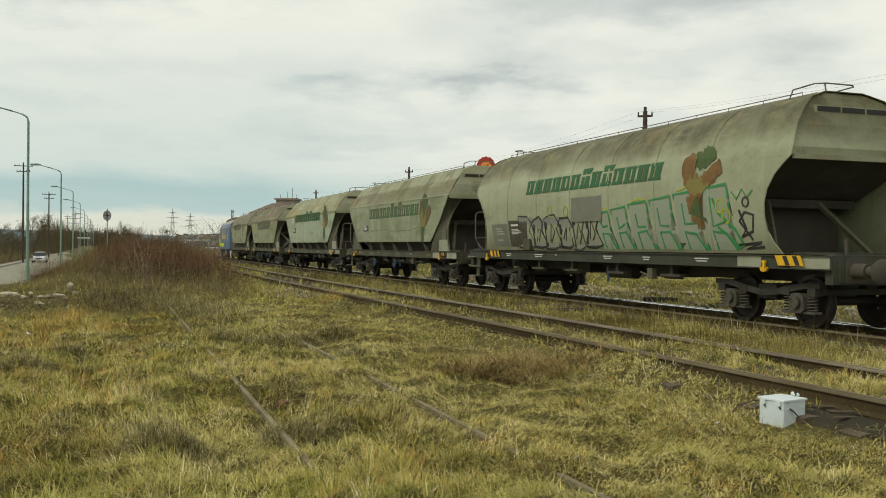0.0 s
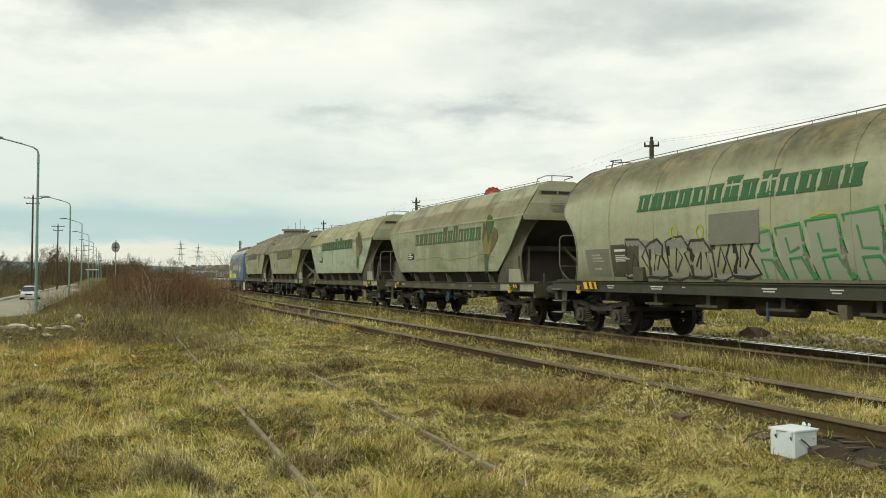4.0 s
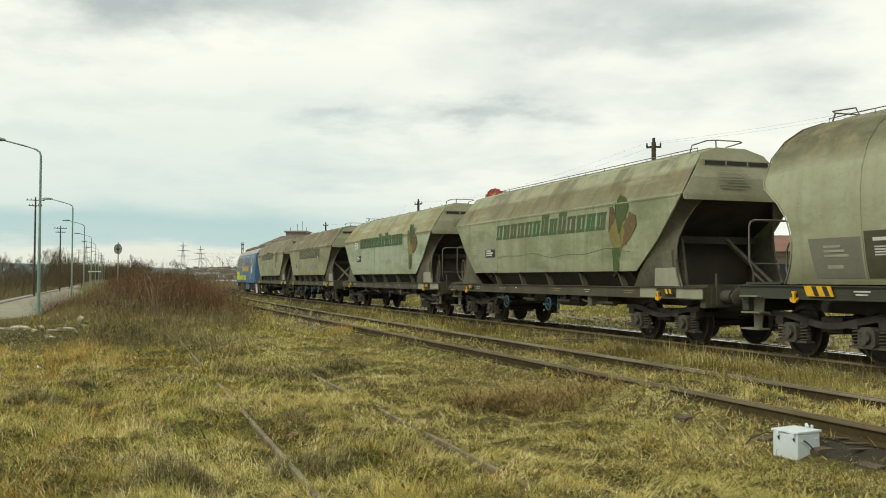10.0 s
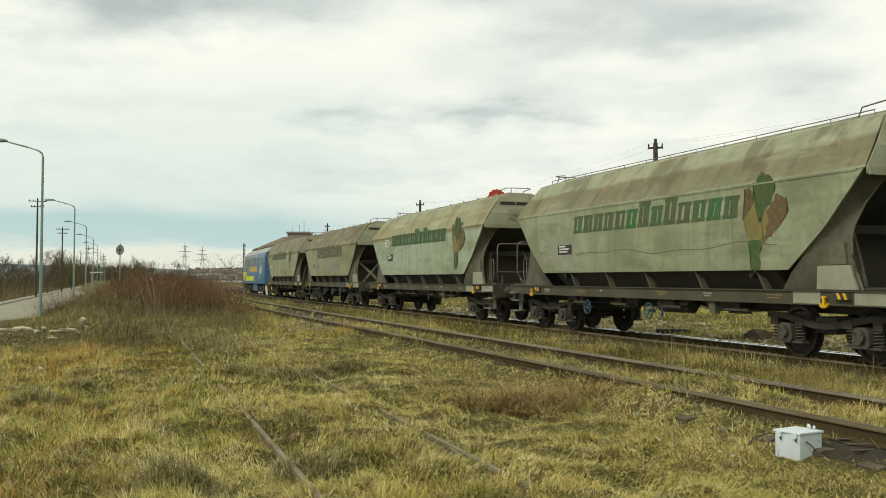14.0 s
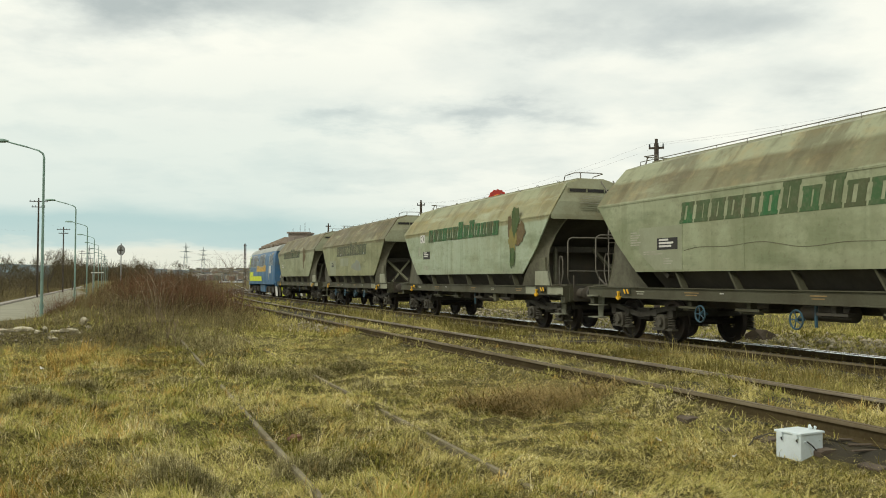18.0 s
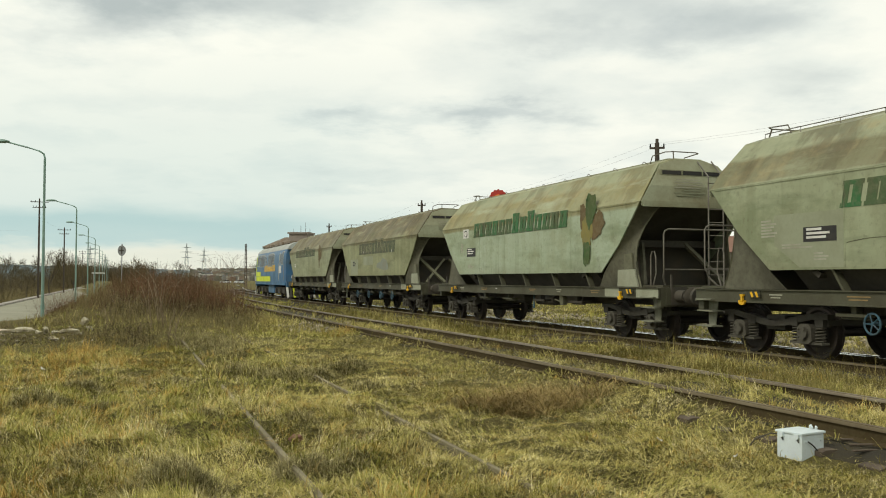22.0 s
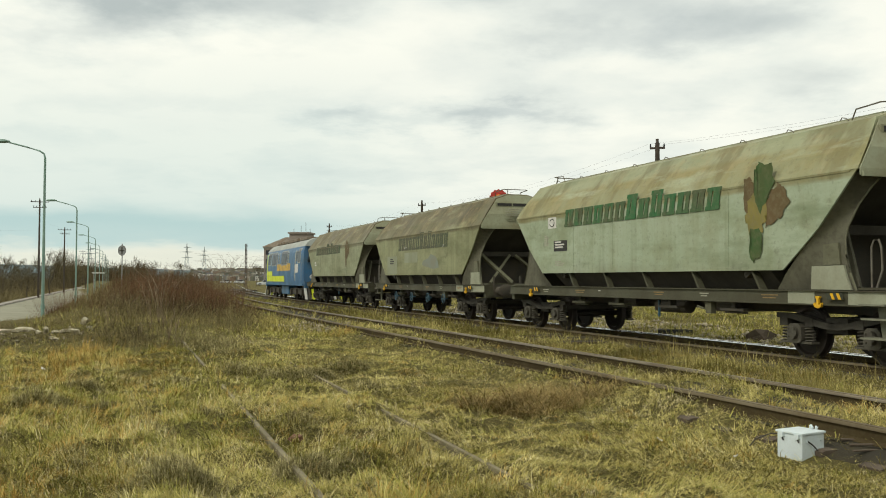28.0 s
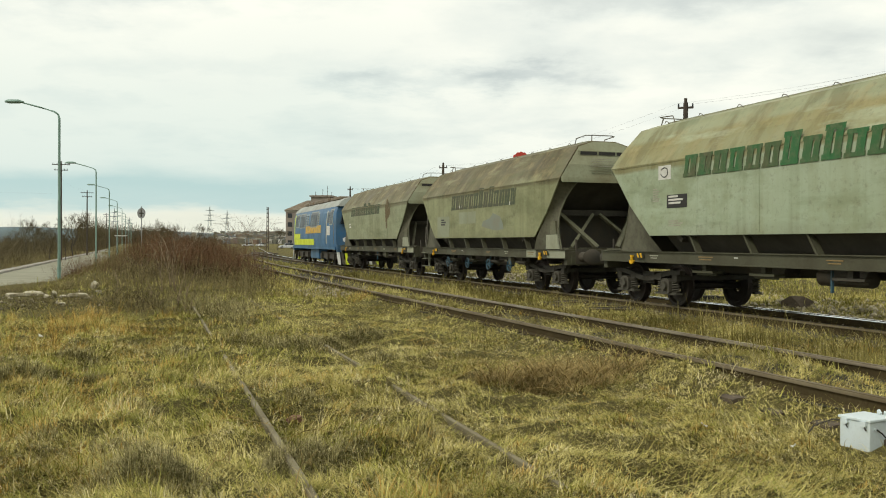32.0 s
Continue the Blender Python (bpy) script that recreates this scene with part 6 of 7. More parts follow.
# ---- car on the road ----
def car():
    t = thing("car", "silver hatchback driving along the road with clear headlights", "car")
    def ring(x, hw, z0, z1, mid):
        return [(x, -hw, z0), (x, -hw * 1.02, mid), (x, -hw * 0.93, z1), (x, hw * 0.93, z1), (x, hw * 1.02, mid), (x, hw, z0)]
    part("body", Shape().loft([ring(-2.1, 0.74, 0.32, 0.62, 0.48), ring(-1.95, 0.82, 0.26, 0.72, 0.5), ring(-1.0, 0.87, 0.24, 0.88, 0.55), ring(1.3, 0.87, 0.24, 0.94, 0.55), ring(2.05, 0.82, 0.28, 0.90, 0.55), ring(2.15, 0.74, 0.36, 0.80, 0.55)]), M["car"], t)
    cab = [(-0.95, 0.80, 0.88), (-0.30, 0.62, 1.36), (0.35, 0.62, 1.45), (1.25, 0.62, 1.42), (2.0, 0.72, 0.93)]
    part("roof", Shape().loft([[(x, -w * 1.0, z - 0.05), (x, -w * 0.96, z), (x, w * 0.96, z), (x, w, z - 0.05)] for x, w, z in cab[1:4]]), M["car"], t)
    part("windscreen", Shape().slab([(-0.95, 0.88), (-0.28, 1.36), (-0.22, 1.34), (-0.85, 0.86)], -0.66, 0.66), M["glass"], t, smooth=False)
    part("rear_window", Shape().slab([(1.25, 1.38), (1.95, 0.93), (1.85, 0.93), (1.2, 1.35)], -0.62, 0.62), M["glass"], t, smooth=False)
    for y in (0.70, -0.76):
        part("side_window", Shape().slab([(-0.85, 0.9), (-0.25, 1.33), (1.2, 1.36), (1.85, 0.92)], y, y + 0.06), M["glass"], t, smooth=False)
    part("grille", Shape().box(-2.13, -2.08, -0.34, 0.34, 0.50, 0.63), M["black"], t, smooth=False)
    part("bumper", Shape().box(-2.17, -2.0, -0.78, 0.78, 0.28, 0.44), M["car"], t, smooth=False, bevel=0.04)
    part("number_plate", Shape().box(-2.19, -2.171, -0.26, 0.26, 0.33, 0.43), M["white"], t, smooth=False)
    for y in (0.58, -0.58):
        part("headlight", Shape().box(-2.12, -1.98, y - 0.19, y + 0.19, 0.55, 0.70), M["lens"], t, smooth=False, bevel=0.03)
        part("mirror", Shape().box(-0.75, -0.6, y * 1.6 - 0.09, y * 1.6 + 0.09, 0.90, 1.02), M["car"], t, smooth=False, bevel=0.03)
    for x in (-1.35, 1.3):
        for y in (0.78, -0.78):
            wh = part("wheel", Shape().wheel((0, 0, 0), 0.31, 0.2, 20), M["rubber"], t)
            wh.location = (x, y, 0.31)
            part("rim", Shape().wheel((0, 0.07 * (1 if y > 0 else -1), 0), 0.2, 0.09, 14), M["steel"], wh)
    return t


the_car = car()


def parked(px, y, rz):
    c = copy_thing(the_car, pose(at_px(px, y), y, float(ground_z(at_px(px, y), y)), 0, 0, rz))
    return tagged(c, "pale car parked on the waste ground by the railway", "car")


parked(468, 235, 20)
parked(422, 330, 60)
parked(398, 345, 10)


def shelter():
    y = 160.0
    t = thing("bus_shelter", "small bus shelter with a white flat roof", "shelter", pose(at_px(173, y), y, ROAD_Z))
    part("roof", Shape().box(-0.9, 0.9, -0.6, 0.6, 3.5, 3.68), M["white"], t, smooth=False)
    for x in (-0.8, 0.8):
        part("post", Shape().tube([(x, 0, 0), (x, 0, 3.5)], 0.05, 6), M["steel"], t)
    return t


shelter()


# ---- plants, stones and litter ----
def patch(x, y, s, a, b):
    """Soft blotches between 0 and 1."""
    v = np.sin(x * s + a + 1.3 * np.sin(y * s * 0.7 + b)) + np.sin(y * s * 1.1 + b + 1.1 * np.sin(x * s * 0.8 - a)) + 0.6 * np.sin((x + y) * s * 2.1 + a * 3)
    return np.clip(0.5 + v / 3.4, 0, 1)


def ribbons(base, way, lean, length, width, bend, segs=2):
    """Flat curved blades: foot, direction over the ground, angle from upright, length, width, extra bend; arrays in, verts and faces out."""
    n = len(base)
    side = np.stack([-np.sin(way), np.cos(way), np.zeros(n)], 1)
    fwd = np.stack([np.cos(way), np.sin(way), np.zeros(n)], 1)
    rows, p, ang = [], base.copy(), lean.copy()
    for k in range(segs + 1):
        w = width * (1 - k / (segs + 0.35))
        rows += [p - side * w[:, None] / 2, p + side * w[:, None] / 2]
        d = fwd * np.sin(ang)[:, None] + np.array([0, 0, 1.0]) * np.cos(ang)[:, None]
        p = p + d * (length / segs)[:, None]
        ang = ang + bend / segs
    v = np.stack(rows, 1)
    m = 2 * (segs + 1)
    f = np.concatenate([np.arange(n)[:, None] * m + np.array([2 * k, 2 * k + 1, 2 * k + 3, 2 * k + 2]) for k in range(segs)])
    return v.reshape(-1, 3), f


def scatter(n, y0, y1, power=1.0):
    """Places within the view's wedge, thicker near the eye."""
    y = y0 + (y1 - y0) * rng.random(n) ** power
    x = y * (rng.random(n) * 1.08 - 0.545) + rng.normal(0, 0.4, n)
    return x, y


def rail_bare(x, y):
    """Stretches of the sunken siding rails that the grass leaves open."""
    left = x < siding_x(y)
    gap = np.sin(y * 3.1 + 2.2 * left) + 0.6 * np.sin(y * 7.7 + left)
    return np.where(left, ((y > 7.5) & (y < 13.0)) | (y < 6.5), ((y > 8.0) & (y < 12.5)) | (y < 6.2)) & (gap > -0.55)


def keep_off(x, y):
    dm, d2 = x - x_of(MAIN, y), x - x_of(SECOND, y)
    bare = (np.abs(d2) < 1.25) & (y < 45) & (rng.random(len(x)) < np.clip(0.42 - y * 0.004, 0, 1))
    bare |= (dm < -1.0) & (dm > -2.3) & (rng.random(len(x)) < 0.55)
    px = 784 + 1640 * x / np.maximum(y, 1.0)
    bare |= (np.abs(np.abs(x - siding_x(y)) - 0.7525) < 0.055) & rail_bare(x, y)
    bare |= (d2 < -0.8) & (d2 > -1.34) & (y > 6.4) & (y < 8.6) & (rng.random(len(x)) < 0.85)
    bank = (y > 19.5) & (y < 60) & (px < 430) & (rng.random(len(x)) < 0.75)
    bare |= bank | ((y > 21.8) & (y < 25.5) & (px < 180) & (rng.random(len(x)) < 0.75))
    return (np.abs(dm) > 1.25) & ~bare & ((np.abs(np.abs(d2) - 0.75) > 0.07) | (y > 40)) & (x < x_of(MAIN, y) + 40) & (x > lamp_x(y) + 0.8)


def blades(name, label, mat, n, y0, y1, power, want, lean, length, width, segs=2, tuft=7, radial=0.0, spread=0.05, mat_h=0.0):
    cx, cy = scatter(n // tuft, y0, y1, power)
    gx0, gy0 = np.repeat(cx, tuft), np.repeat(cy, tuft)
    m = len(gx0)
    dx, dy = rng.normal(0, spread, m) * (1 + gy0 / 15), rng.normal(0, spread, m) * (1 + gy0 / 15)
    x, y = gx0 + dx, gy0 + dy
    size = np.repeat(0.6 + 0.8 * rng.random(len(cx)), tuft)
    box = (np.hypot(x - 3.13, y - 8.1) > 0.24) & ~((np.abs(x - 3.1) < 0.3) & (y < 8.1) & (y > 7.3) & (rng.random(m) < 0.55))
    ok = keep_off(x, y) & box & (rng.random(m) < want(x, y))
    x, y, dx, dy, size = x[ok], y[ok], dx[ok], dy[ok], size[ok]
    base = np.stack([x, y, ground_z(x, y) - 0.015 + mat_h * rng.random(len(x)) * (0.4 + 1.0 * patch(x, y, 5.0, 1.0, 2.0))], 1)
    flow = np.where(rng.random(len(x)) < radial, np.arctan2(dy, dx) + rng.normal(0, 0.5, len(x)), 6.28 * patch(x, y, 0.8, 0.3, 1.9) + rng.normal(0, 1.0, len(x)))
    ln = np.abs(rng.normal(lean[0], lean[1], len(x)))
    le = length[0] + (length[1] - length[0]) * rng.random(len(x)) ** 1.5
    le = le * size * (0.55 + 0.9 * patch(x, y, 2.6, 2.2, 0.4))
    wd = width * (1 + y / 9) * (0.6 + 0.8 * rng.random(len(x)))
    v, f = ribbons(base, flow, ln, le, wd, rng.normal(0.25 if mat_h else 1.2, 0.6, len(x)), segs)
    return tagged(new(name, big_mesh(name, v, f, mat)), label, "grass", kind="stuff")


def between(x, y):
    """The strip of tall dry grass beside and between the two running tracks."""
    d2, dm = x - x_of(SECOND, y), x - x_of(MAIN, y)
    return ((d2 > 0.9) & (dm < -1.3)).astype(float)


def trackward(x, y):
    """1 on the close-cropped straw beside the tracks, 0 on the rank grass of the waste ground."""
    return smooth_step(-0.4, 1.0, x + 0.30 * (y - 7)) * (x < x_of(SECOND, y) - 0.9)


def tufts(name, label, mat, n, per, y0, y1, power, want, radius, height, width, segs=3, low=0.0):
    """Rounded tufts: upright blades at the heart, arching ones round the rim, all curling over."""
    cx, cy = scatter(n, y0, y1, power)
    ok = keep_off(cx, cy) & (rng.random(n) < want(cx, cy)) & (np.hypot(cx - 3.13, cy - 8.1) > 0.24)
    ok &= ~((np.abs(cx - 3.15) < 0.34) & (cy < 8.1) & (cy > 7.6) & (rng.random(n) < 0.35))
    cx, cy = cx[ok], cy[ok]
    m = len(cx)
    R = (radius[0] + (radius[1] - radius[0]) * rng.random(m) ** 1.6) * (1 + cy / 60)
    H = (height[0] + (height[1] - height[0]) * rng.random(m) ** 1.5) * (0.5 + 0.9 * patch(cx, cy, 2.1, 2.2, 0.4)) * (1 - 0.42 * trackward(cx, cy))
    wind = rng.uniform(0, 6.283, m)
    k = np.repeat(np.arange(m), per)
    N = len(k)
    u, a = np.sqrt(rng.random(N)), rng.uniform(0, 6.283, N)
    x, y = cx[k] + R[k] * u * np.cos(a), cy[k] + R[k] * u * np.sin(a)
    away = (np.hypot(x - 3.13, y - 8.1) > 0.23) & ~((np.abs(np.abs(x - siding_x(y)) - 0.7525) < 0.05) & rail_bare(x, y)) & (np.abs(np.abs(x - x_of(SECOND, y)) - 0.75) > 0.06)
    k, u, a, x, y = k[away], u[away], a[away], x[away], y[away]
    N = len(k)
    base = np.stack([x, y, ground_z(x, y) - 0.012 + 0.35 * H[k] * (1 - u ** 2)], 1)
    flow = 6.28 * patch(x, y, 0.8, 0.3, 1.9) + wind[k] * 0.15
    way = np.arctan2(0.75 * np.sin(a) + 0.7 * np.sin(flow), 0.75 * np.cos(a) + 0.7 * np.cos(flow)) + rng.normal(0, 0.5, N)
    lean = np.abs(0.50 + low + (0.85 - 0.5 * low) * u + rng.normal(0, 0.34, N))
    le = H[k] * (0.55 + 0.75 * rng.random(N))
    wd = width * (1 + y / 11) * (0.55 + 0.9 * rng.random(N))
    v, f = ribbons(base, way, lean, le, wd, rng.normal(1.7, 0.9, N) + 0.9 * trackward(x, y), segs)
    return tagged(new(name, big_mesh(name, v, f, mat)), label, "grass", kind="stuff")


def gold(x, y):
    """Where straw outweighs green: all the trackside half, and blotches on the waste ground."""
    near = smooth_step(-0.6, 0.9, x + 0.30 * (y - 7))
    blot = smooth_step(0.30, 0.70, 0.6 * patch(x, y, 1.7, 4.0, 0.5) + 0.4 * patch(x, y, 4.3, 1.0, 2.5))
    return np.clip(0.22 + 0.60 * near + 0.58 * blot * (1 - 0.5 * near), 0.06, 0.97)


def ember(x, y):
    """Russet and orange dead grass: a few broad blotches on the bank side of the waste ground."""
    spots = sum(np.exp(-((x - a) ** 2 + ((y - b) * 0.6) ** 2) / c ** 2) for a, b, c in ((-3.6, 9.4, 0.8), (-2.6, 7.6, 0.55), (-4.9, 12.0, 0.9), (-2.0, 10.3, 0.6), (-6.2, 16.5, 1.6), (2.0, 7.4, 0.45), (-3.1, 6.6, 0.4), (1.0, 9.6, 0.5)))
    return np.clip(0.07 + 1.0 * spots + 0.45 * patch(x, y, 1.3, 2.0, 5.5) ** 4, 0, 1)


tufts("straw_tufts", "dry gold straw grass in low curling tufts", M["straw"], 4200, 44, 5.2, 12.5, 0.9, gold, (0.07, 0.18), (0.08, 0.20), 0.0034)
tufts("olive_tufts", "olive winter grass in low curling tufts", M["grass"], 3000, 44, 5.2, 12.5, 0.9, lambda x, y: 1.0 - 0.92 * gold(x, y), (0.08, 0.22), (0.08, 0.20), 0.0036)
tufts("bleached_tufts", "bleached pale grass wisps among the straw", M["bleach"], 4000, 18, 5.2, 16, 0.9, lambda x, y: 0.25 + 0.65 * gold(x, y), (0.05, 0.17), (0.09, 0.21), 0.0026)
tufts("rust_tufts", "russet dead grass among the straw", M["russet"], 2600, 40, 5.2, 20, 1.0, ember, (0.07, 0.22), (0.08, 0.22), 0.0032, 2)
tufts("farther_straw_tufts", "dry straw grass tufts farther over the waste ground", M["straw"], 5600, 22, 12.0, 28, 1.1, gold, (0.10, 0.32), (0.10, 0.24), 0.0034, 2, 0.15)
tufts("farther_olive_tufts", "olive grass tufts farther over the waste ground", M["grass"], 6200, 22, 12.0, 28, 1.1, lambda x, y: 1.0 - 0.8 * gold(x, y), (0.10, 0.32), (0.09, 0.22), 0.0036, 2, 0.15)
tufts("track_tufts", "brown grass tufts growing within the second track", M["track_grass"], 16000, 22, 6.0, 30, 1.0, lambda x, y: (np.abs(x - x_of(SECOND, y)) < 0.62) | ((x - x_of(SECOND, y) > 0.8) & (x < x_of(MAIN, y) - 1.3) & (rng.random(len(x)) < 0.35)), (0.05, 0.15), (0.07, 0.20), 0.0032, 2)
blades("straw_mat", "tangled mat of dead straw lying over the ground", M["straw"], 125000, 5.2, 26, 1.35, lambda x, y: 0.1 + 0.8 * gold(x, y), (1.36, 0.24), (0.07, 0.20), 0.0036, 2, 18, 0.15, 0.10, 0.05)
blades("green_mat", "tangled mat of olive grass lying over the ground", M["grass"], 125000, 5.2, 26, 1.35, lambda x, y: 0.95 - 0.75 * gold(x, y), (1.34, 0.25), (0.07, 0.19), 0.0040, 2, 18, 0.15, 0.10, 0.05)
blades("dull_mat", "dull grey olive thatch under the standing grass", M["thatch"], 90000, 5.2, 28, 1.25, lambda x, y: 0.80 - 0.45 * trackward(x, y), (1.45, 0.2), (0.07, 0.18), 0.0050, 2, 18, 0.1, 0.12, 0.03)
blades("far_grass", "dry grass of the farther waste ground", M["straw"], 80000, 26, 70, 1.6, lambda x, y: 0.25 + 0.6 * patch(x, y, 0.35, 2.0, 3.0), (0.8, 0.35), (0.10, 0.26), 0.0045, 1)
blades("far_green_grass", "olive grass of the farther waste ground", M["grass"], 80000, 24, 80, 1.5, lambda x, y: 0.3 + 0.6 * patch(x, y, 0.3, 5.0, 1.0), (0.8, 0.35), (0.10, 0.26), 0.0050, 1)
blades("trackside_grass", "tall brown dry grass standing between the tracks", M["track_grass"], 260000, 6, 45, 1.2, lambda x, y: between(x, y) * (0.08 + 1.0 * patch(x, y, 1.5, 0.7, 2.5) ** 2.2), (0.36, 0.25), (0.16, 0.44), 0.0030)
blades("trackside_straw", "pale straw grass standing between the tracks", M["straw"], 60000, 6, 45, 1.2, lambda x, y: between(x, y) * (0.04 + 1.0 * patch(x, y, 2.2, 3.7, 1.5) ** 2.6), (0.40, 0.25), (0.14, 0.40), 0.0028)
blades("trackside_green", "low olive grass between the tracks", M["grass"], 120000, 6, 45, 1.2, lambda x, y: between(x, y) * 0.30 * patch(x, y, 1.9, 2.7, 0.5), (0.9, 0.35), (0.05, 0.16), 0.0045, 1)


def stems(name, label, mat, places, count, spread, height, lean, width, seed_rows=2, dome=True, cat="bush"):
    """A dead weed or shrub of many thin curved stems from one foot."""
    r = rng
    vs, fs, k = [], [], 0
    for (x, y, h) in places:
        n = count
        bx, by = x + r.normal(0, spread * 0.45, n), y + r.normal(0, spread * 0.45, n)
        base = np.stack([bx, by, ground_z(bx, by) - 0.02], 1)
        way = np.arctan2(by - y, bx - x) + r.normal(0, 0.9, n)
        v, f = ribbons(base, way, np.abs(r.normal(lean, 0.3, n)), h * (0.4 + 0.7 * r.random(n)), width * (0.6 + 0.8 * r.random(n)), r.normal(0.6, 0.5, n), 3)
        vs.append(v); fs.append(f + k); k += len(v)
    return tagged(new(name, big_mesh(name, np.concatenate(vs), np.concatenate(fs), mat)), label, cat, kind="stuff")


def foot(px, py, z=0.0):
    """Where the sight line at mid-clip through that point of the view meets level z."""
    d = (py - 495.0) / 1640
    y = (EYE.z - z) / d
    for _ in range(6):
        y = 0.5 * y + 0.5 * (EYE.z - z - float(ground_z(at_px(px, y), y))) / d
    return at_px(px, y), y


def dome(x, y, r, h, n, mat, label, length=0.09, flat=0.6, along=False, wire=0.0026):
    """A low dome of tangled short dead stems, each a curled sprig."""
    u, a = np.sqrt(rng.random(n)), rng.uniform(0, 6.283, n)
    rag = 1 + 0.28 * np.sin(3 * a + x * 5) + 0.16 * np.sin(7 * a + y * 3)
    px, py = x + r * u * rag * np.cos(a), y + r * u * rag * np.sin(a) * 0.85
    rise = h * (1 - u ** 2.2) * rng.uniform(0.25, 1.0, n) * (0.8 + 0.4 * patch(px, py, 9.0, 1.0, 3.0))
    base = np.stack([px, py, ground_z(px, py) - 0.01 + rise], 1)
    way, bend, lean = a + rng.normal(0, 1.0, n), rng.normal(0.6, 1.5, n), np.abs(rng.normal(flat, 0.6, n))
    if along:      # long stems that lie across one another and arch back to the ground
        way, bend, lean = np.where(rng.random(n) < 0.5, 0.2, 3.3) + rng.normal(0, 0.8, n), rng.normal(1.25, 0.4, n), rng.uniform(0.5, 1.35, n)
    v, f = ribbons(base, way, lean, length * rng.uniform(0.5, 1.4, n), wire * (1 + y / 8) * rng.uniform(0.6, 1.4, n), bend, 5 if along else 3)
    return tagged(new("weed_clump", big_mesh("weed_clump", v, f, mat)), label, "weeds", kind="stuff")


GREY = "low dome of grey dead weed sprigs in the grass"
for px, py, r, h, n in ((58, 722, 0.42, 0.17, 2600), (265, 768, 0.24, 0.09, 1100), (315, 858, 0.40, 0.16, 3200), (556, 848, 0.40, 0.17, 3200), (310, 684, 0.24, 0.12, 900), (370, 742, 0.20, 0.09, 800), (150, 690, 0.26, 0.13, 900), (178, 722, 0.15, 0.07, 600),
                        (440, 668, 0.50, 0.17, 2000), (505, 676, 0.55, 0.18, 2400), (560, 668, 0.40, 0.14, 1500), (530, 752, 0.24, 0.11, 1000), (125, 808, 0.20, 0.07, 900), (650, 690, 0.35, 0.10, 1000), (240, 830, 0.2, 0.07, 700), (720, 800, 0.2, 0.07, 700), (620, 660, 0.4, 0.12, 1200), (400, 635, 0.55, 0.2, 1600), (350, 618, 0.5, 0.2, 1200)):
    x, y = foot(px, py)
    dome(x, y, r, h, int(n * 0.8), M["stalk_dark"], GREY, 0.080, 1.0)
    dome(x, y, r * 0.95, h * 1.25, int(n * 0.75), M["stalk"], "pale curled dead sprigs on a low weed dome", 0.100, 1.15)
for px, py, r, h, n in ((905, 735, 0.46, 0.10, 520), (975, 724, 0.48, 0.12, 560), (860, 722, 0.38, 0.10, 420), (1030, 708, 0.40, 0.12, 380), (935, 712, 0.40, 0.14, 360)):
    x, y = foot(px, py)
    dome(x, y, r, h, n, M["bramble"], "flat mound of brown arching bramble stems", 0.48, 1.35, True, 0.0034)
    dome(x, y, r * 0.9, h * 0.5, 500, M["stalk_dark"], "dark litter under the bramble stems", 0.10, 1.3)
for px, py, n, sp, h, mat, what in (
        (450, 655, 260, 0.7, 0.34, "stalk", "wispy patch of tall grey dead weeds"), (545, 650, 240, 0.6, 0.34, "stalk", "wispy patch of tall grey dead weeds"), (400, 620, 300, 0.9, 0.45, "stalk", "wispy patch of tall grey dead weeds"), (340, 605, 300, 0.9, 0.55, "stalk", "wispy patch of tall grey dead weeds"), (480, 615, 260, 0.9, 0.4, "stalk", "wispy patch of tall grey dead weeds"),
        (120, 655, 420, 0.65, 0.42, "russet", "soft mound of russet dry grass"), (150, 630, 420, 0.75, 0.45, "russet", "soft mound of russet dry grass"), (90, 680, 300, 0.5, 0.3, "russet", "soft mound of russet dry grass"), (190, 640, 260, 0.5, 0.35, "straw", "tall tuft of straw coloured grass"),
        (690, 612, 240, 0.6, 0.34, "straw", "tall tuft of straw coloured grass"), (470, 575, 420, 0.8, 0.5, "straw", "tall tuft of straw coloured grass"), (610, 590, 260, 0.7, 0.35, "russet", "soft mound of russet dry grass")):
    x, y = foot(px, py)
    stems("weed_clump", what, M[mat], [(x, y, h)], n, sp, h, 0.6, 0.0024 * (1 + y / 9), cat="weeds")


def fallen_stalk(px, py, l, heading, lift):
    x, y = foot(px, py)
    c, s = math.cos(radians(heading)), math.sin(radians(heading))
    sh = Shape()
    pts = [(x + c * l * u, y + s * l * u, float(ground_z(x + c * l * u, y + s * l * u)) + 0.05 + lift * math.sin(3.0 * u) + 0.015 * math.sin(9 * u + px)) for u in (0, 0.2, 0.4, 0.6, 0.8, 1.0)]
    sh.tube(pts, 0.004, 5, 0.0015)
    for k, d in ((2, 40), (3, -50), (4, 35)):
        a = radians(heading + d)
        p = pts[k]
        sh.tube([p, (p[0] + math.cos(a) * l * 0.14, p[1] + math.sin(a) * l * 0.14, p[2] + 0.05), (p[0] + math.cos(a) * l * 0.25, p[1] + math.sin(a) * l * 0.25, p[2] + 0.07)], 0.0025, 4, 0.001)
    return tagged(part("fallen_stalk", sh, M["bramble"]), "thin brown dead branched stalk lying on the grass", "twig")


for a in ((370, 800, 0.75, -8, 0.05), (500, 810, 0.55, 12, 0.08), (880, 748, 0.6, 25, 0.08), (600, 790, 0.5, 30, 0.06), (395, 870, 0.3, 60, 0.1), (205, 690, 0.35, 50, 0.1), (540, 880, 0.3, 75, 0.12), (830, 715, 0.7, -10, 0.06)):
    fallen_stalk(*a)


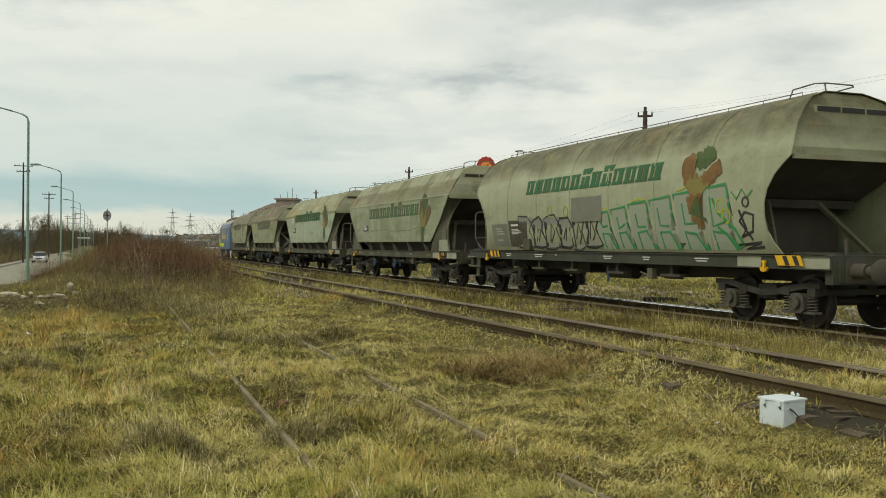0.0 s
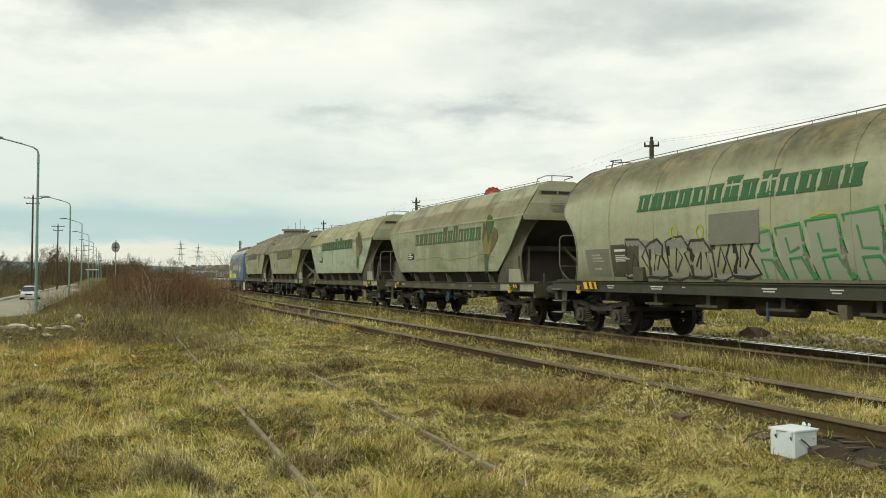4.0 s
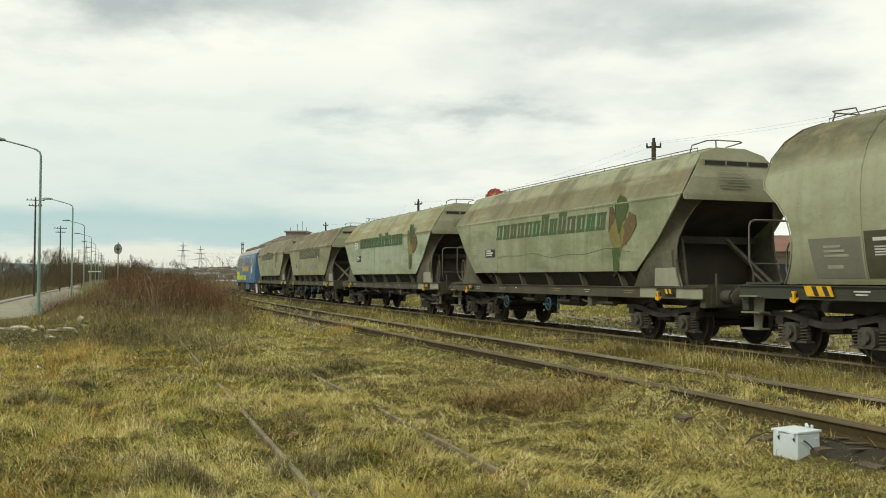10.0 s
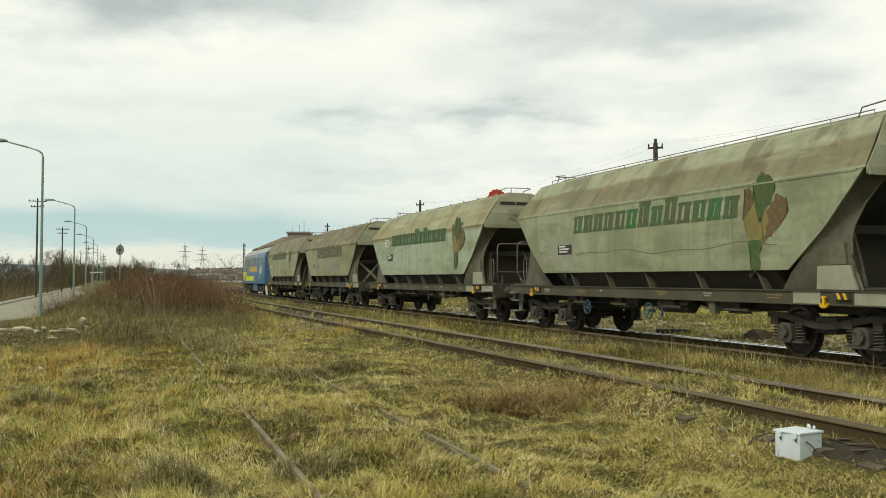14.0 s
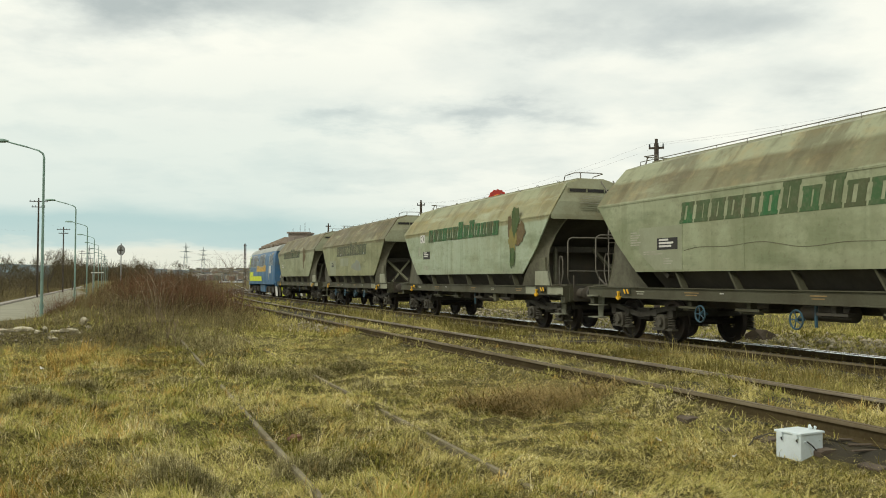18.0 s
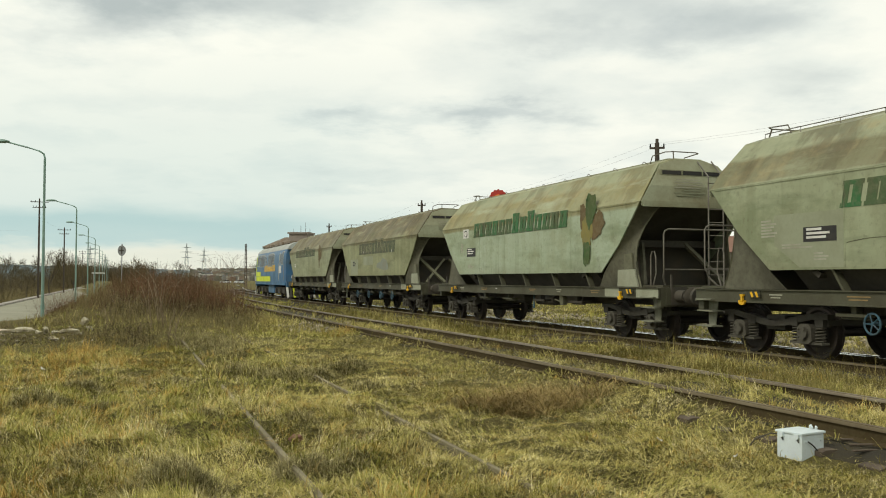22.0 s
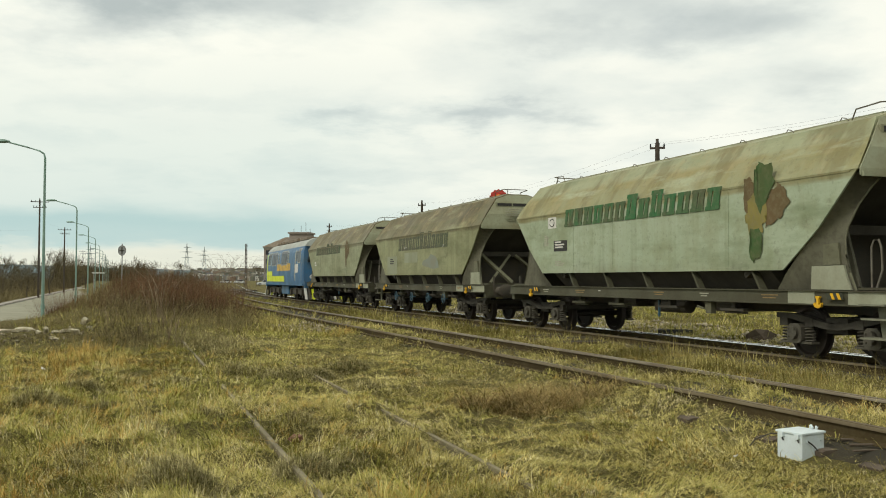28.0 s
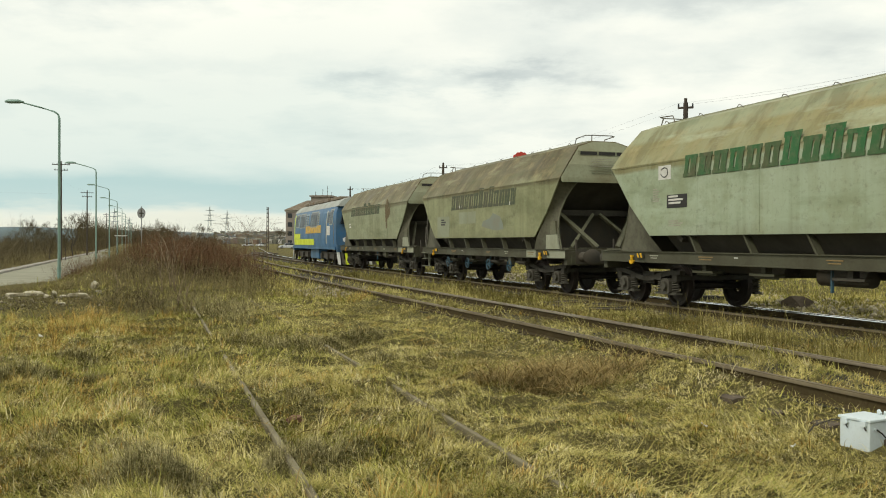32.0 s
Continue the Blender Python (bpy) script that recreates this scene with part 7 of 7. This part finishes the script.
# the red brown thicket on the bank beside the second track
def thicket(name, label, mat, n, box, height, width, lean, dens):
    x0, x1, y0, y1 = box
    px = rng.uniform(x0, x1, n)
    y = y0 + (y1 - y0) * rng.random(n) ** 1.2
    x = at_px(px, y)
    ok = rng.random(n) < dens(px, y, x)
    x, y, px = x[ok], y[ok], px[ok]
    h = height(px, y, x) * (0.45 + 0.65 * rng.random(len(x)))
    base = np.stack([x, y, ground_z(x, y) - 0.03], 1)
    way = rng.uniform(0, 6.283, len(x))
    v, f = ribbons(base, way, np.abs(rng.normal(lean, 0.22, len(x))), h, width * (0.6 + 0.9 * rng.random(len(x))), rng.normal(0.3, 0.6, len(x)), 3)
    # side twigs start part of the way up
    m = len(x) * 3
    src = np.repeat(np.arange(len(x)), 3)
    u = rng.uniform(0.3, 0.9, m)
    tip = v.reshape(len(x), 8, 3)
    a, b = tip[src, 2], tip[src, 6]
    v2, f2 = ribbons(a + (b - a) * u[:, None], rng.uniform(0, 6.283, m), np.abs(rng.normal(0.7, 0.35, m)), h[src] * rng.uniform(0.15, 0.4, m), width * 0.6 * np.ones(m), rng.normal(0, 0.4, m), 2)
    v, f = np.concatenate([v, v2]), np.concatenate([f, f2 + len(v)])
    return tagged(new(name, big_mesh(name, v, f, mat)), label, "bushes", kind="stuff")


def hump(px):
    return np.clip(np.interp(px, (120, 150, 175, 200, 240, 300, 350, 400, 440, 475), (0.10, 0.22, 0.5, 0.85, 1.0, 0.95, 0.88, 0.82, 0.68, 0.4)), 0.08, 1)


clear2 = lambda px, y, x: (x < x_of(SECOND, y) - 1.6).astype(float) * (x > lamp_x(y) + 2.5)
soft_edge = lambda px, y, x: clear2(px, y, x) * np.interp(px, (120, 215, 420, 490), (0.05, 1.0, 1.0, 0.4)) * np.clip(1.6 * patch(x, y, 1.1, 1.0, 4.0) - 0.15, 0.12, 1)
thicket("thicket", "dense thicket of red brown leafless twigs", M["twig_red"], 13500, (150, 490, 34, 60), lambda px, y, x: 1.75 * hump(px) * (0.8 + 0.35 * patch(x, y, 1.3, 0.4, 0.9)), 0.008, 0.48, soft_edge)
# inner shade of the thicket is put into these darker stems
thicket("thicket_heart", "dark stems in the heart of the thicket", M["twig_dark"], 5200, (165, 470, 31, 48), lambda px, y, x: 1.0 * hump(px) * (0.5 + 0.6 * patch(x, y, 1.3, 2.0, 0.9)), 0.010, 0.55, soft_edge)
thicket("thicket_mid", "olive brown dead shrubs within the thicket", M["twig_olive"], 7000, (130, 480, 26, 46), lambda px, y, x: 1.0 * hump(px) * (0.6 + 0.7 * patch(x, y, 1.1, 2.4, 0.9)), 0.008, 0.45, soft_edge)
thicket("thicket_edge", "low tangle of dead shrubs and grass at the foot of the thicket", M["twig_olive"], 9500, (90, 450, 20.5, 34), lambda px, y, x: 0.62 * np.maximum(hump(px), 0.45) * (0.4 + 0.9 * patch(x, y, 1.5, 0.4, 2.9)), 0.006, 0.95, lambda px, y, x: (x < x_of(SECOND, y) - 1.6) * (0.25 + 0.75 * patch(x, y, 1.2, 3.0, 1.0)))
thicket("thicket_far", "leafless shrubs farther along the bank", M["twig_brown"], 3800, (200, 440, 58, 110), lambda px, y, x: 2.2 * hump(px), 0.018, 0.3, soft_edge)
thicket("bank_weeds", "tall dead weeds on the bank above the road", M["twig_olive"], 7000, (-20, 230, 22, 50), lambda px, y, x: np.interp(px, (60, 130), (0.16, 0.30)) + 0.18 * patch(x, y, 0.9, 1.0, 2.0), 0.007, 0.6, lambda px, y, x: (x > lamp_x(y) + 0.9) * (0.2 + 0.8 * patch(x, y, 0.8, 2.0, 2.0)))
thicket("lip_weeds", "low dead weeds on the edge above the road", M["twig_olive"], 3000, (-25, 120, 26, 47), lambda px, y, x: 0.14 + 0.16 * patch(x, y, 1.1, 2.0, 0.5), 0.007, 0.8, lambda px, y, x: (x > lamp_x(y) - 0.8).astype(float))
thicket("hedge", "dark leafless scrub beyond the road", M["twig_brown"], 17000, (-60, 190, 62, 240), lambda px, y, x: (3.2 + 2.6 * patch(x, y, 0.11, 1.0, 2.0)) * np.interp(px, (100, 190), (1.0, 0.6)) * (0.45 + 0.75 * patch(x, y, 0.33, 4.0, 1.0)), 0.022, 0.6, lambda px, y, x: (x < lamp_x(y) - 8.7) * np.clip(1.9 * patch(x, y, 0.30, 2.0, 5.0) - 0.35, 0.10, 1))
thicket("verge_scrub", "olive brown scrub at the far edge of the road", M["twig_olive"], 9000, (-60, 170, 60, 200), lambda px, y, x: 0.8 + 1.2 * patch(x, y, 0.4, 1.0, 2.0), 0.020, 0.75, lambda px, y, x: ((x < lamp_x(y) - 8.5) & (x > lamp_x(y) - 16)).astype(float))
thicket("roadside_trees", "dark leafless trees where the road bends away", M["twig_brown"], 4200, (92, 196, 250, 520), lambda px, y, x: 7.5 + 3.0 * patch(x, y, 0.05, 1.0, 2.0), 0.10, 0.3, lambda px, y, x: (x < lamp_x(y) - 8.7).astype(float))
thicket("far_wood", "distant leafless wood beyond the end of the road", M["twig_brown"], 2600, (128, 262, 720, 900), lambda px, y, x: 13 + 6.0 * patch(x, y, 0.03, 1.0, 2.0), 0.26, 0.3, lambda px, y, x: 1.0 + 0 * px)
thicket("hedge_far", "distant dark scrub and woodland edge", M["twig_brown"], 4200, (-40, 345, 240, 460), lambda px, y, x: 4.2 + 0 * px, 0.10, 0.25, lambda px, y, x: (x < lamp_x(y) - 9.5) | (x > lamp_x(y) + 10))
# twigs coloured dark to give the shade of a hollow
thicket("brush_heap", "dark twigs standing in for the shade of a hollow in the bank", M["twig_dark"], 3600, (160, 300, 20.5, 25.5), lambda px, y, x: 0.42 + 0.25 * patch(x, y, 2.3, 1.0, 2.0), 0.007, 1.05, lambda px, y, x: np.exp(-((px - 226) / 36) ** 2 - ((y - 23.2) / 1.3) ** 2))
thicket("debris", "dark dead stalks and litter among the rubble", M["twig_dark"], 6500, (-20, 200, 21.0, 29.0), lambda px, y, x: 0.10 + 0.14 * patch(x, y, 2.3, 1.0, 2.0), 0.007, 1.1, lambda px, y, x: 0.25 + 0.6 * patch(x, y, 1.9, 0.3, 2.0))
thicket("bank_brush", "olive brown scrub hiding the verge of the road", M["twig_olive"], 4200, (85, 230, 36, 58), lambda px, y, x: np.interp(px, (85, 110, 150, 230), (0.15, 0.45, 0.9, 1.1)) * (0.6 + 0.6 * patch(x, y, 0.8, 2.0, 1.0)), 0.009, 0.6, lambda px, y, x: (x > lamp_x(y) + 0.2).astype(float))
thicket("far_verge_weeds", "dead weeds along the far stretch of the road", M["twig_olive"], 5000, (105, 250, 120, 330), lambda px, y, x: 1.3 + 1.0 * patch(x, y, 0.2, 2.0, 1.0), 0.045, 0.45, lambda px, y, x: ((x > lamp_x(y) + 0.6) & (x < lamp_x(y) + 30)).astype(float))
thicket("verge_weeds", "dead weeds along the near verge of the road", M["twig_olive"], 6000, (120, 245, 56, 125), lambda px, y, x: 0.7 + 0.7 * patch(x, y, 0.5, 2.0, 1.0), 0.016, 0.5, lambda px, y, x: ((x > lamp_x(y) + 0.3) & (x < lamp_x(y) + 12)).astype(float))
stems("red_shrub", "dark red leafless shrub beside a lamp post", M["twig_red"], [(at_px(121, 47.0), 47.0, 2.3)], 2200, 1.1, 2.0, 0.45, 0.012)


def arching(px, y, n, h, seed):
    """Bare shoots that rise from one foot and bow over."""
    r = random.Random(seed)
    x = at_px(px, y)
    z = float(ground_z(x, y))
    sh = Shape()
    for _ in range(n):
        a, reach, top = r.uniform(0, 6.28), r.uniform(0.2, 0.75) * h, h * r.uniform(0.75, 1.1)
        pts = [(x + math.cos(a) * reach * u ** 1.6 + r.gauss(0, 0.02), y + math.sin(a) * reach * u ** 1.6, z - 0.05 + top * math.sin(u * 1.75)) for u in (0, 0.25, 0.5, 0.75, 1.0)]
        sh.tube(pts, 0.008, 4, 0.003)
        for k in (2, 3):
            p = pts[k]
            sh.tube([p, (p[0] + r.gauss(0, 0.22), p[1] + r.gauss(0, 0.22), p[2] + r.uniform(0.05, 0.3))], 0.004, 3, 0.002)
    return tagged(part("bare_shrub", sh, M["shoot"]), "brown arching shoots of a leafless shrub", "bush")


for i, (px, y, n, h) in enumerate(((281, 27, 6, 1.75), (262, 30, 4, 1.5), (310, 24, 3, 0.95), (228, 29, 4, 0.9), (398, 52, 9, 2.75), (418, 56, 9, 2.8), (440, 58, 6, 2.6), (372, 48, 6, 2.3), (345, 50, 5, 1.7), (205, 34, 4, 0.9), (325, 38, 4, 1.5), (250, 24, 4, 0.5), (288, 26, 5, 1.55), (270, 25, 3, 1.1), (300, 22, 3, 0.7), (316, 21, 3, 0.62), (190, 26, 4, 0.6), (390, 54, 8, 2.9), (408, 50, 8, 2.5), (430, 55, 7, 2.6))):
    arching(px, y, n, h, 300 + i)


def bare_tree(x, y, h, seed, label="leafless tree with a fine spreading crown beyond the road"):
    r = random.Random(seed)
    t = thing("tree", label, "tree", pose(x, y, float(ground_z(x, y)) - 0.1))
    trunk, twigs = Shape(), Shape()

    def grow(p, d, length, rad, depth):
        q = p + d * length
        mid = p + d * length * 0.5 + Vector((r.gauss(0, 1), r.gauss(0, 1), 0)) * length * 0.05
        (trunk if depth < 2 else twigs).tube([p, mid, q], rad, 5 if depth < 2 else 3, rad * 0.6)
        if depth >= 5:
            return
        for k in range((4, 4, 3, 3, 3)[depth]):
            a = Vector((r.gauss(0, 1), r.gauss(0, 1), r.gauss(0, 0.5))).normalized()
            grow(p + (q - p) * r.uniform(0.45, 1.0), (d * 0.8 + a * 0.62 + Vector((0, 0, 0.25))).normalized(), length * r.uniform(0.6, 0.78), max(0.012, rad * 0.5), depth + 1)
    grow(Vector((0, 0, 0)), Vector((0, 0, 1)), h * 0.33, h * 0.012, 0)
    part("trunk", trunk, M["timber"], t)
    part("crown", twigs, M["twig_brown"], t, "spreading crown of fine bare twigs")
    return t


for i, (px, y, h) in enumerate(((88, 150, 10.5), (60, 175, 8.5), (18, 140, 7.5), (36, 150, 7.0), (240, 190, 8.0), (262, 200, 7.5), (318, 230, 8.0), (4, 120, 7.5), (222, 210, 7.0), (452, 190, 6.5), (130, 200, 8.0), (150, 230, 8.0), (75, 130, 5.5), (48, 125, 5.0))):
    bare_tree(at_px(px, y), y, h, 40 + i)


# ---- stones ----
def stone_mesh(r, sx, sy, sz, name, mat):
    bm = bmesh.new()
    bmesh.ops.create_icosphere(bm, subdivisions=2 if name != "rubble" else 1, radius=1.0)
    for v in bm.verts:
        n = noise.noise(v.co * 1.7 + Vector((r, r * 2, 0)))
        v.co = Vector((v.co.x * sx, v.co.y * sy, max(-0.6, v.co.z) * sz)) * (1 + 0.45 * n)
    me = bpy.data.meshes.new(name)
    bm.to_mesh(me)
    bm.free()
    me.materials.append(mat)
    return me


def slab_mesh(seed, l, w, h):
    """A broken concrete slab: ragged outline, chipped upper edge."""
    r = random.Random(seed)
    n = 8
    rim = [(l * math.cos(t) * r.uniform(0.50, 1.15), w * math.sin(t) * r.uniform(0.50, 1.15)) for t in (2 * math.pi * (q + r.uniform(-0.3, 0.3)) / n for q in range(n))]
    sh = Shape().loft([[(x, y, -h) for x, y in rim], [(x * 1.02, y * 1.02, h * r.uniform(0.5, 0.8)) for x, y in rim], [(x * r.uniform(0.80, 0.93), y * r.uniform(0.80, 0.93), h + r.uniform(-0.25, 0.25) * h) for x, y in rim]])
    return sh.mesh("rubble", M["rubble"])


for i, (px, py, a, b, c, tilt, rz) in enumerate((
        (45, 578, 0.62, 0.26, 0.055, 8, 10), (22, 586, 0.40, 0.22, 0.05, -6, -8), (128, 590, 0.34, 0.12, 0.06, 14, 14), (150, 583, 0.15, 0.13, 0.12, 30, 40), (118, 597, 0.30, 0.16, 0.05, -12, -10),
        (104, 588, 0.26, 0.15, 0.05, 10, 25), (82, 600, 0.10, 0.07, 0.12, 45, 0), (92, 606, 0.14, 0.10, 0.04, -20, 30), (140, 600, 0.20, 0.10, 0.05, 20, 60), (99, 622, 0.13, 0.07, 0.035, 12, 10), (70, 584, 0.20, 0.14, 0.045, 16, 75), (160, 596, 0.13, 0.10, 0.06, -25, 20), (8, 577, 0.30, 0.20, 0.05, 6, 35))):
    y = 25.6 - (py - 580) * 0.085 + 0.7 * math.sin(i * 2.4)
    x = at_px(px, y)
    ob = tagged(new("rubble", slab_mesh(i * 31 + 4, a * 0.72, b * 0.8, c * 0.8)), "broken slab of pale concrete rubble in the weeds", "rubble", "rubble heap on the bank")
    ob.matrix_world = pose(x, y, float(ground_z(x, y)) + c * 0.6 + 0.02, tilt, tilt * 0.4, rz)

bits = rng.uniform(-10, 175, 110), rng.uniform(21.3, 25.5, 110)
bx = at_px(bits[0], bits[1])
peb = [np.stack([bx, bits[1], ground_z(bx, bits[1]) + 0.02, rng.uniform(0.012, 0.05, 110)], 1)]
for n, (y0, y1), (d0, d1), size in ((6500, (9, 48), (1.7, 6.5), 0.075), (1800, (8, 40), (-1.6, 1.6), 0.035)):
    y = y0 + (y1 - y0) * rng.random(n) ** 1.3
    x = x_of(MAIN, y) + rng.uniform(d0, d1, n)
    peb.append(np.stack([x, y, ground_z(x, y), size * (0.5 + 1.0 * rng.random(n))], 1))
n = 700
px, y = rng.uniform(480, 640, n), rng.uniform(26.5, 31, n)
peb.append(np.stack([at_px(px, y), y, ground_z(at_px(px, y), y), 0.05 * (0.4 + rng.random(n))], 1))
peb = np.concatenate(peb)
octa = np.array([(1, 0, 0), (-1, 0, 0), (0, 1, 0), (0, -1, 0), (0.2, 0.1, 0.8), (0, 0, -0.5)])
tri = np.array([(0, 2, 4), (2, 1, 4), (1, 3, 4), (3, 0, 4), (2, 0, 5), (1, 2, 5), (3, 1, 5), (0, 3, 5)])
jit = octa[None] * peb[:, None, 3:4] * (0.7 + 0.6 * rng.random((len(peb), 6, 3))) + peb[:, None, :3]
ballast = tagged(new("ballast", big_mesh("ballast", jit.reshape(-1, 3), (np.arange(len(peb))[:, None, None] * 6 + tri[None]).reshape(-1, 3), M["ballast"])), "loose ballast stones beyond and under the running track", "stones", kind="stuff")
blades("verge_grass", "short olive grass beyond the running track", M["grass"], 60000, 8, 60, 1.2, lambda x, y: (x > x_of(MAIN, y) + 1.6) * 0.42 * patch(x, y, 0.7, 3.0, 2.0), (1.0, 0.3), (0.05, 0.13), 0.005, 1)
blades("verge_straw", "dry straw beyond the running track", M["straw"], 50000, 8, 60, 1.2, lambda x, y: (x > x_of(MAIN, y) + 1.6) * 0.5 * patch(x, y, 0.9, 1, 2), (1.0, 0.3), (0.06, 0.16), 0.005, 1)


def trough():
    x, y = at_px(1193, 25.5), 25.5
    t = thing("cable_trough", "black shallow trough lying beyond the running track", "trough", pose(x, y, float(ground_z(x, y)), 0, 0, 8))
    part("tray", Shape().box(-0.42, 0.42, -0.2, 0.2, 0.0, 0.05), M["black"], t, smooth=False)
    for y0 in (-0.2, 0.16):
        part("side", Shape().box(-0.42, 0.42, y0, y0 + 0.04, 0.05, 0.2), M["black"], t, smooth=False)
    return t


trough()
x, y = at_px(1345, 23.5), 23.5
ob = tagged(new("earth_heap", stone_mesh(8.8, 0.42, 0.35, 0.32, "earth_heap", M["sleeper"])), "small heap of dark earth and weeds beyond the rails", "earth")
ob.matrix_world = pose(x, y, float(ground_z(x, y)))
x, y = foot(525, 780, 0.02)
ob = tagged(new("brick_lump", stone_mesh(4.4, 0.07, 0.045, 0.045, "brick_lump", M["tile"])), "broken red brick lying in the grass", "brick")
ob.matrix_world = pose(x, y, float(ground_z(x, y)) + 0.05)


plank_rows = ((1512, 768, 0.17, 12), (1540, 776, 0.20, -8), (1526, 786, 0.13, 20))
for px, py, l, rz in plank_rows:
    x, y = foot(px, py, 0.05)
    ob = tagged(part("plank", Shape().slab([(-l, -0.018), (l * 0.96, -0.022), (l, 0.016), (-l * 0.97, 0.020)], 0.0, 0.014, "z"), M["sleeper"], smooth=False, bevel=0.004), "short rotten plank lying on dark earth by a rail", "plank", "rotten planks beside the rail")
    ob.matrix_world = pose(x, y, float(ground_z(x, y)) + 0.01, rng.normal() * 3, rng.normal() * 3, rz)
for px, py, l in ((1163, 772, 0.035), (76, 651, 0.06), (1300, 800, 0.03)):
    x, y = foot(px, py, 0.08)
    ob = tagged(part("litter", Shape().loft([[(-l, -l * 0.6, 0.0), (l * 0.2, -l, 0.01), (l, 0.1 * l, 0.0), (0.1 * l, l * 0.7, 0.015)], [(-l, -l * 0.5, 0.006), (l * 0.2, -l * 0.9, 0.02), (l, 0.1 * l, 0.008), (0.1 * l, l * 0.7, 0.022)]]), M["white"], smooth=False), "crumpled scrap of white paper caught in the grass", "litter")
    ob.matrix_world = pose(x, y, float(ground_z(x, y)) + 0.06, 25, 10, px)


def point_box():
    """Point machine rods and timbers between the two tracks."""
    for px, py, l, rz in ((985, 597, 1.0, 15), (1010, 603, 0.8, 10), (960, 592, 0.7, 30)):
        x, y = foot(px, py, 0.1)
        t = thing("point_rodding", "dark rods and timbers of a set of points", "track fitting", pose(x, y, float(ground_z(x, y)), 0, 0, rz))
        part("timber", Shape().box(-l, l, -0.1, 0.1, -0.03, 0.09), M["sleeper"], t, smooth=False, bevel=0.01)
        part("rod", Shape().tube([(-l, 0.16, 0.08), (l, 0.16, 0.10)], 0.025, 6), M["under"], t)


point_box()


# ---- the motion of train and car ----
def run(t):
    u = t / 32
    return -2.169 * u ** 4 + 3.407 * u ** 3 + 4.56 * u ** 2 - 43.785 * u + 83.071


def along(s, half):
    a, b = on_line(MAIN, S_ZERO + s - half), on_line(MAIN, S_ZERO + s + half)
    d = b - a
    return pose((a[0] + b[0]) / 2, (a[1] + b[1]) / 2, RAIL, 0, 0, math.degrees(math.atan2(d[1], d[0])))


def motions():
    for ob, at, half in TRAIN:
        walk(ob, [(float(t), along(run(t) + at, half)) for t in range(33)])
    for wh in WHEELS:
        x, y, z = wh.location
        walk(wh, [(k / 2, pose(x, y, z) @ Matrix.Rotation((run(k / 2) - run(0)) / 0.46, 4, "Y")) for k in range(65)])
    rows = []
    for t, yy in ((0.0, 126.5), (1.0, 119.5), (6.0, 84.5), (8.0, 70.5), (10.0, 56.5), (13.0, 35.0), (17.0, 6.0), (32.0, -30.0)):
        rows.append((t, pose(float(lamp_x(yy)) - 5.0, yy, ROAD_Z + 0.004, 0, 0, math.degrees(math.atan2(1, -0.35)))))
    walk(the_car, rows)


motions()
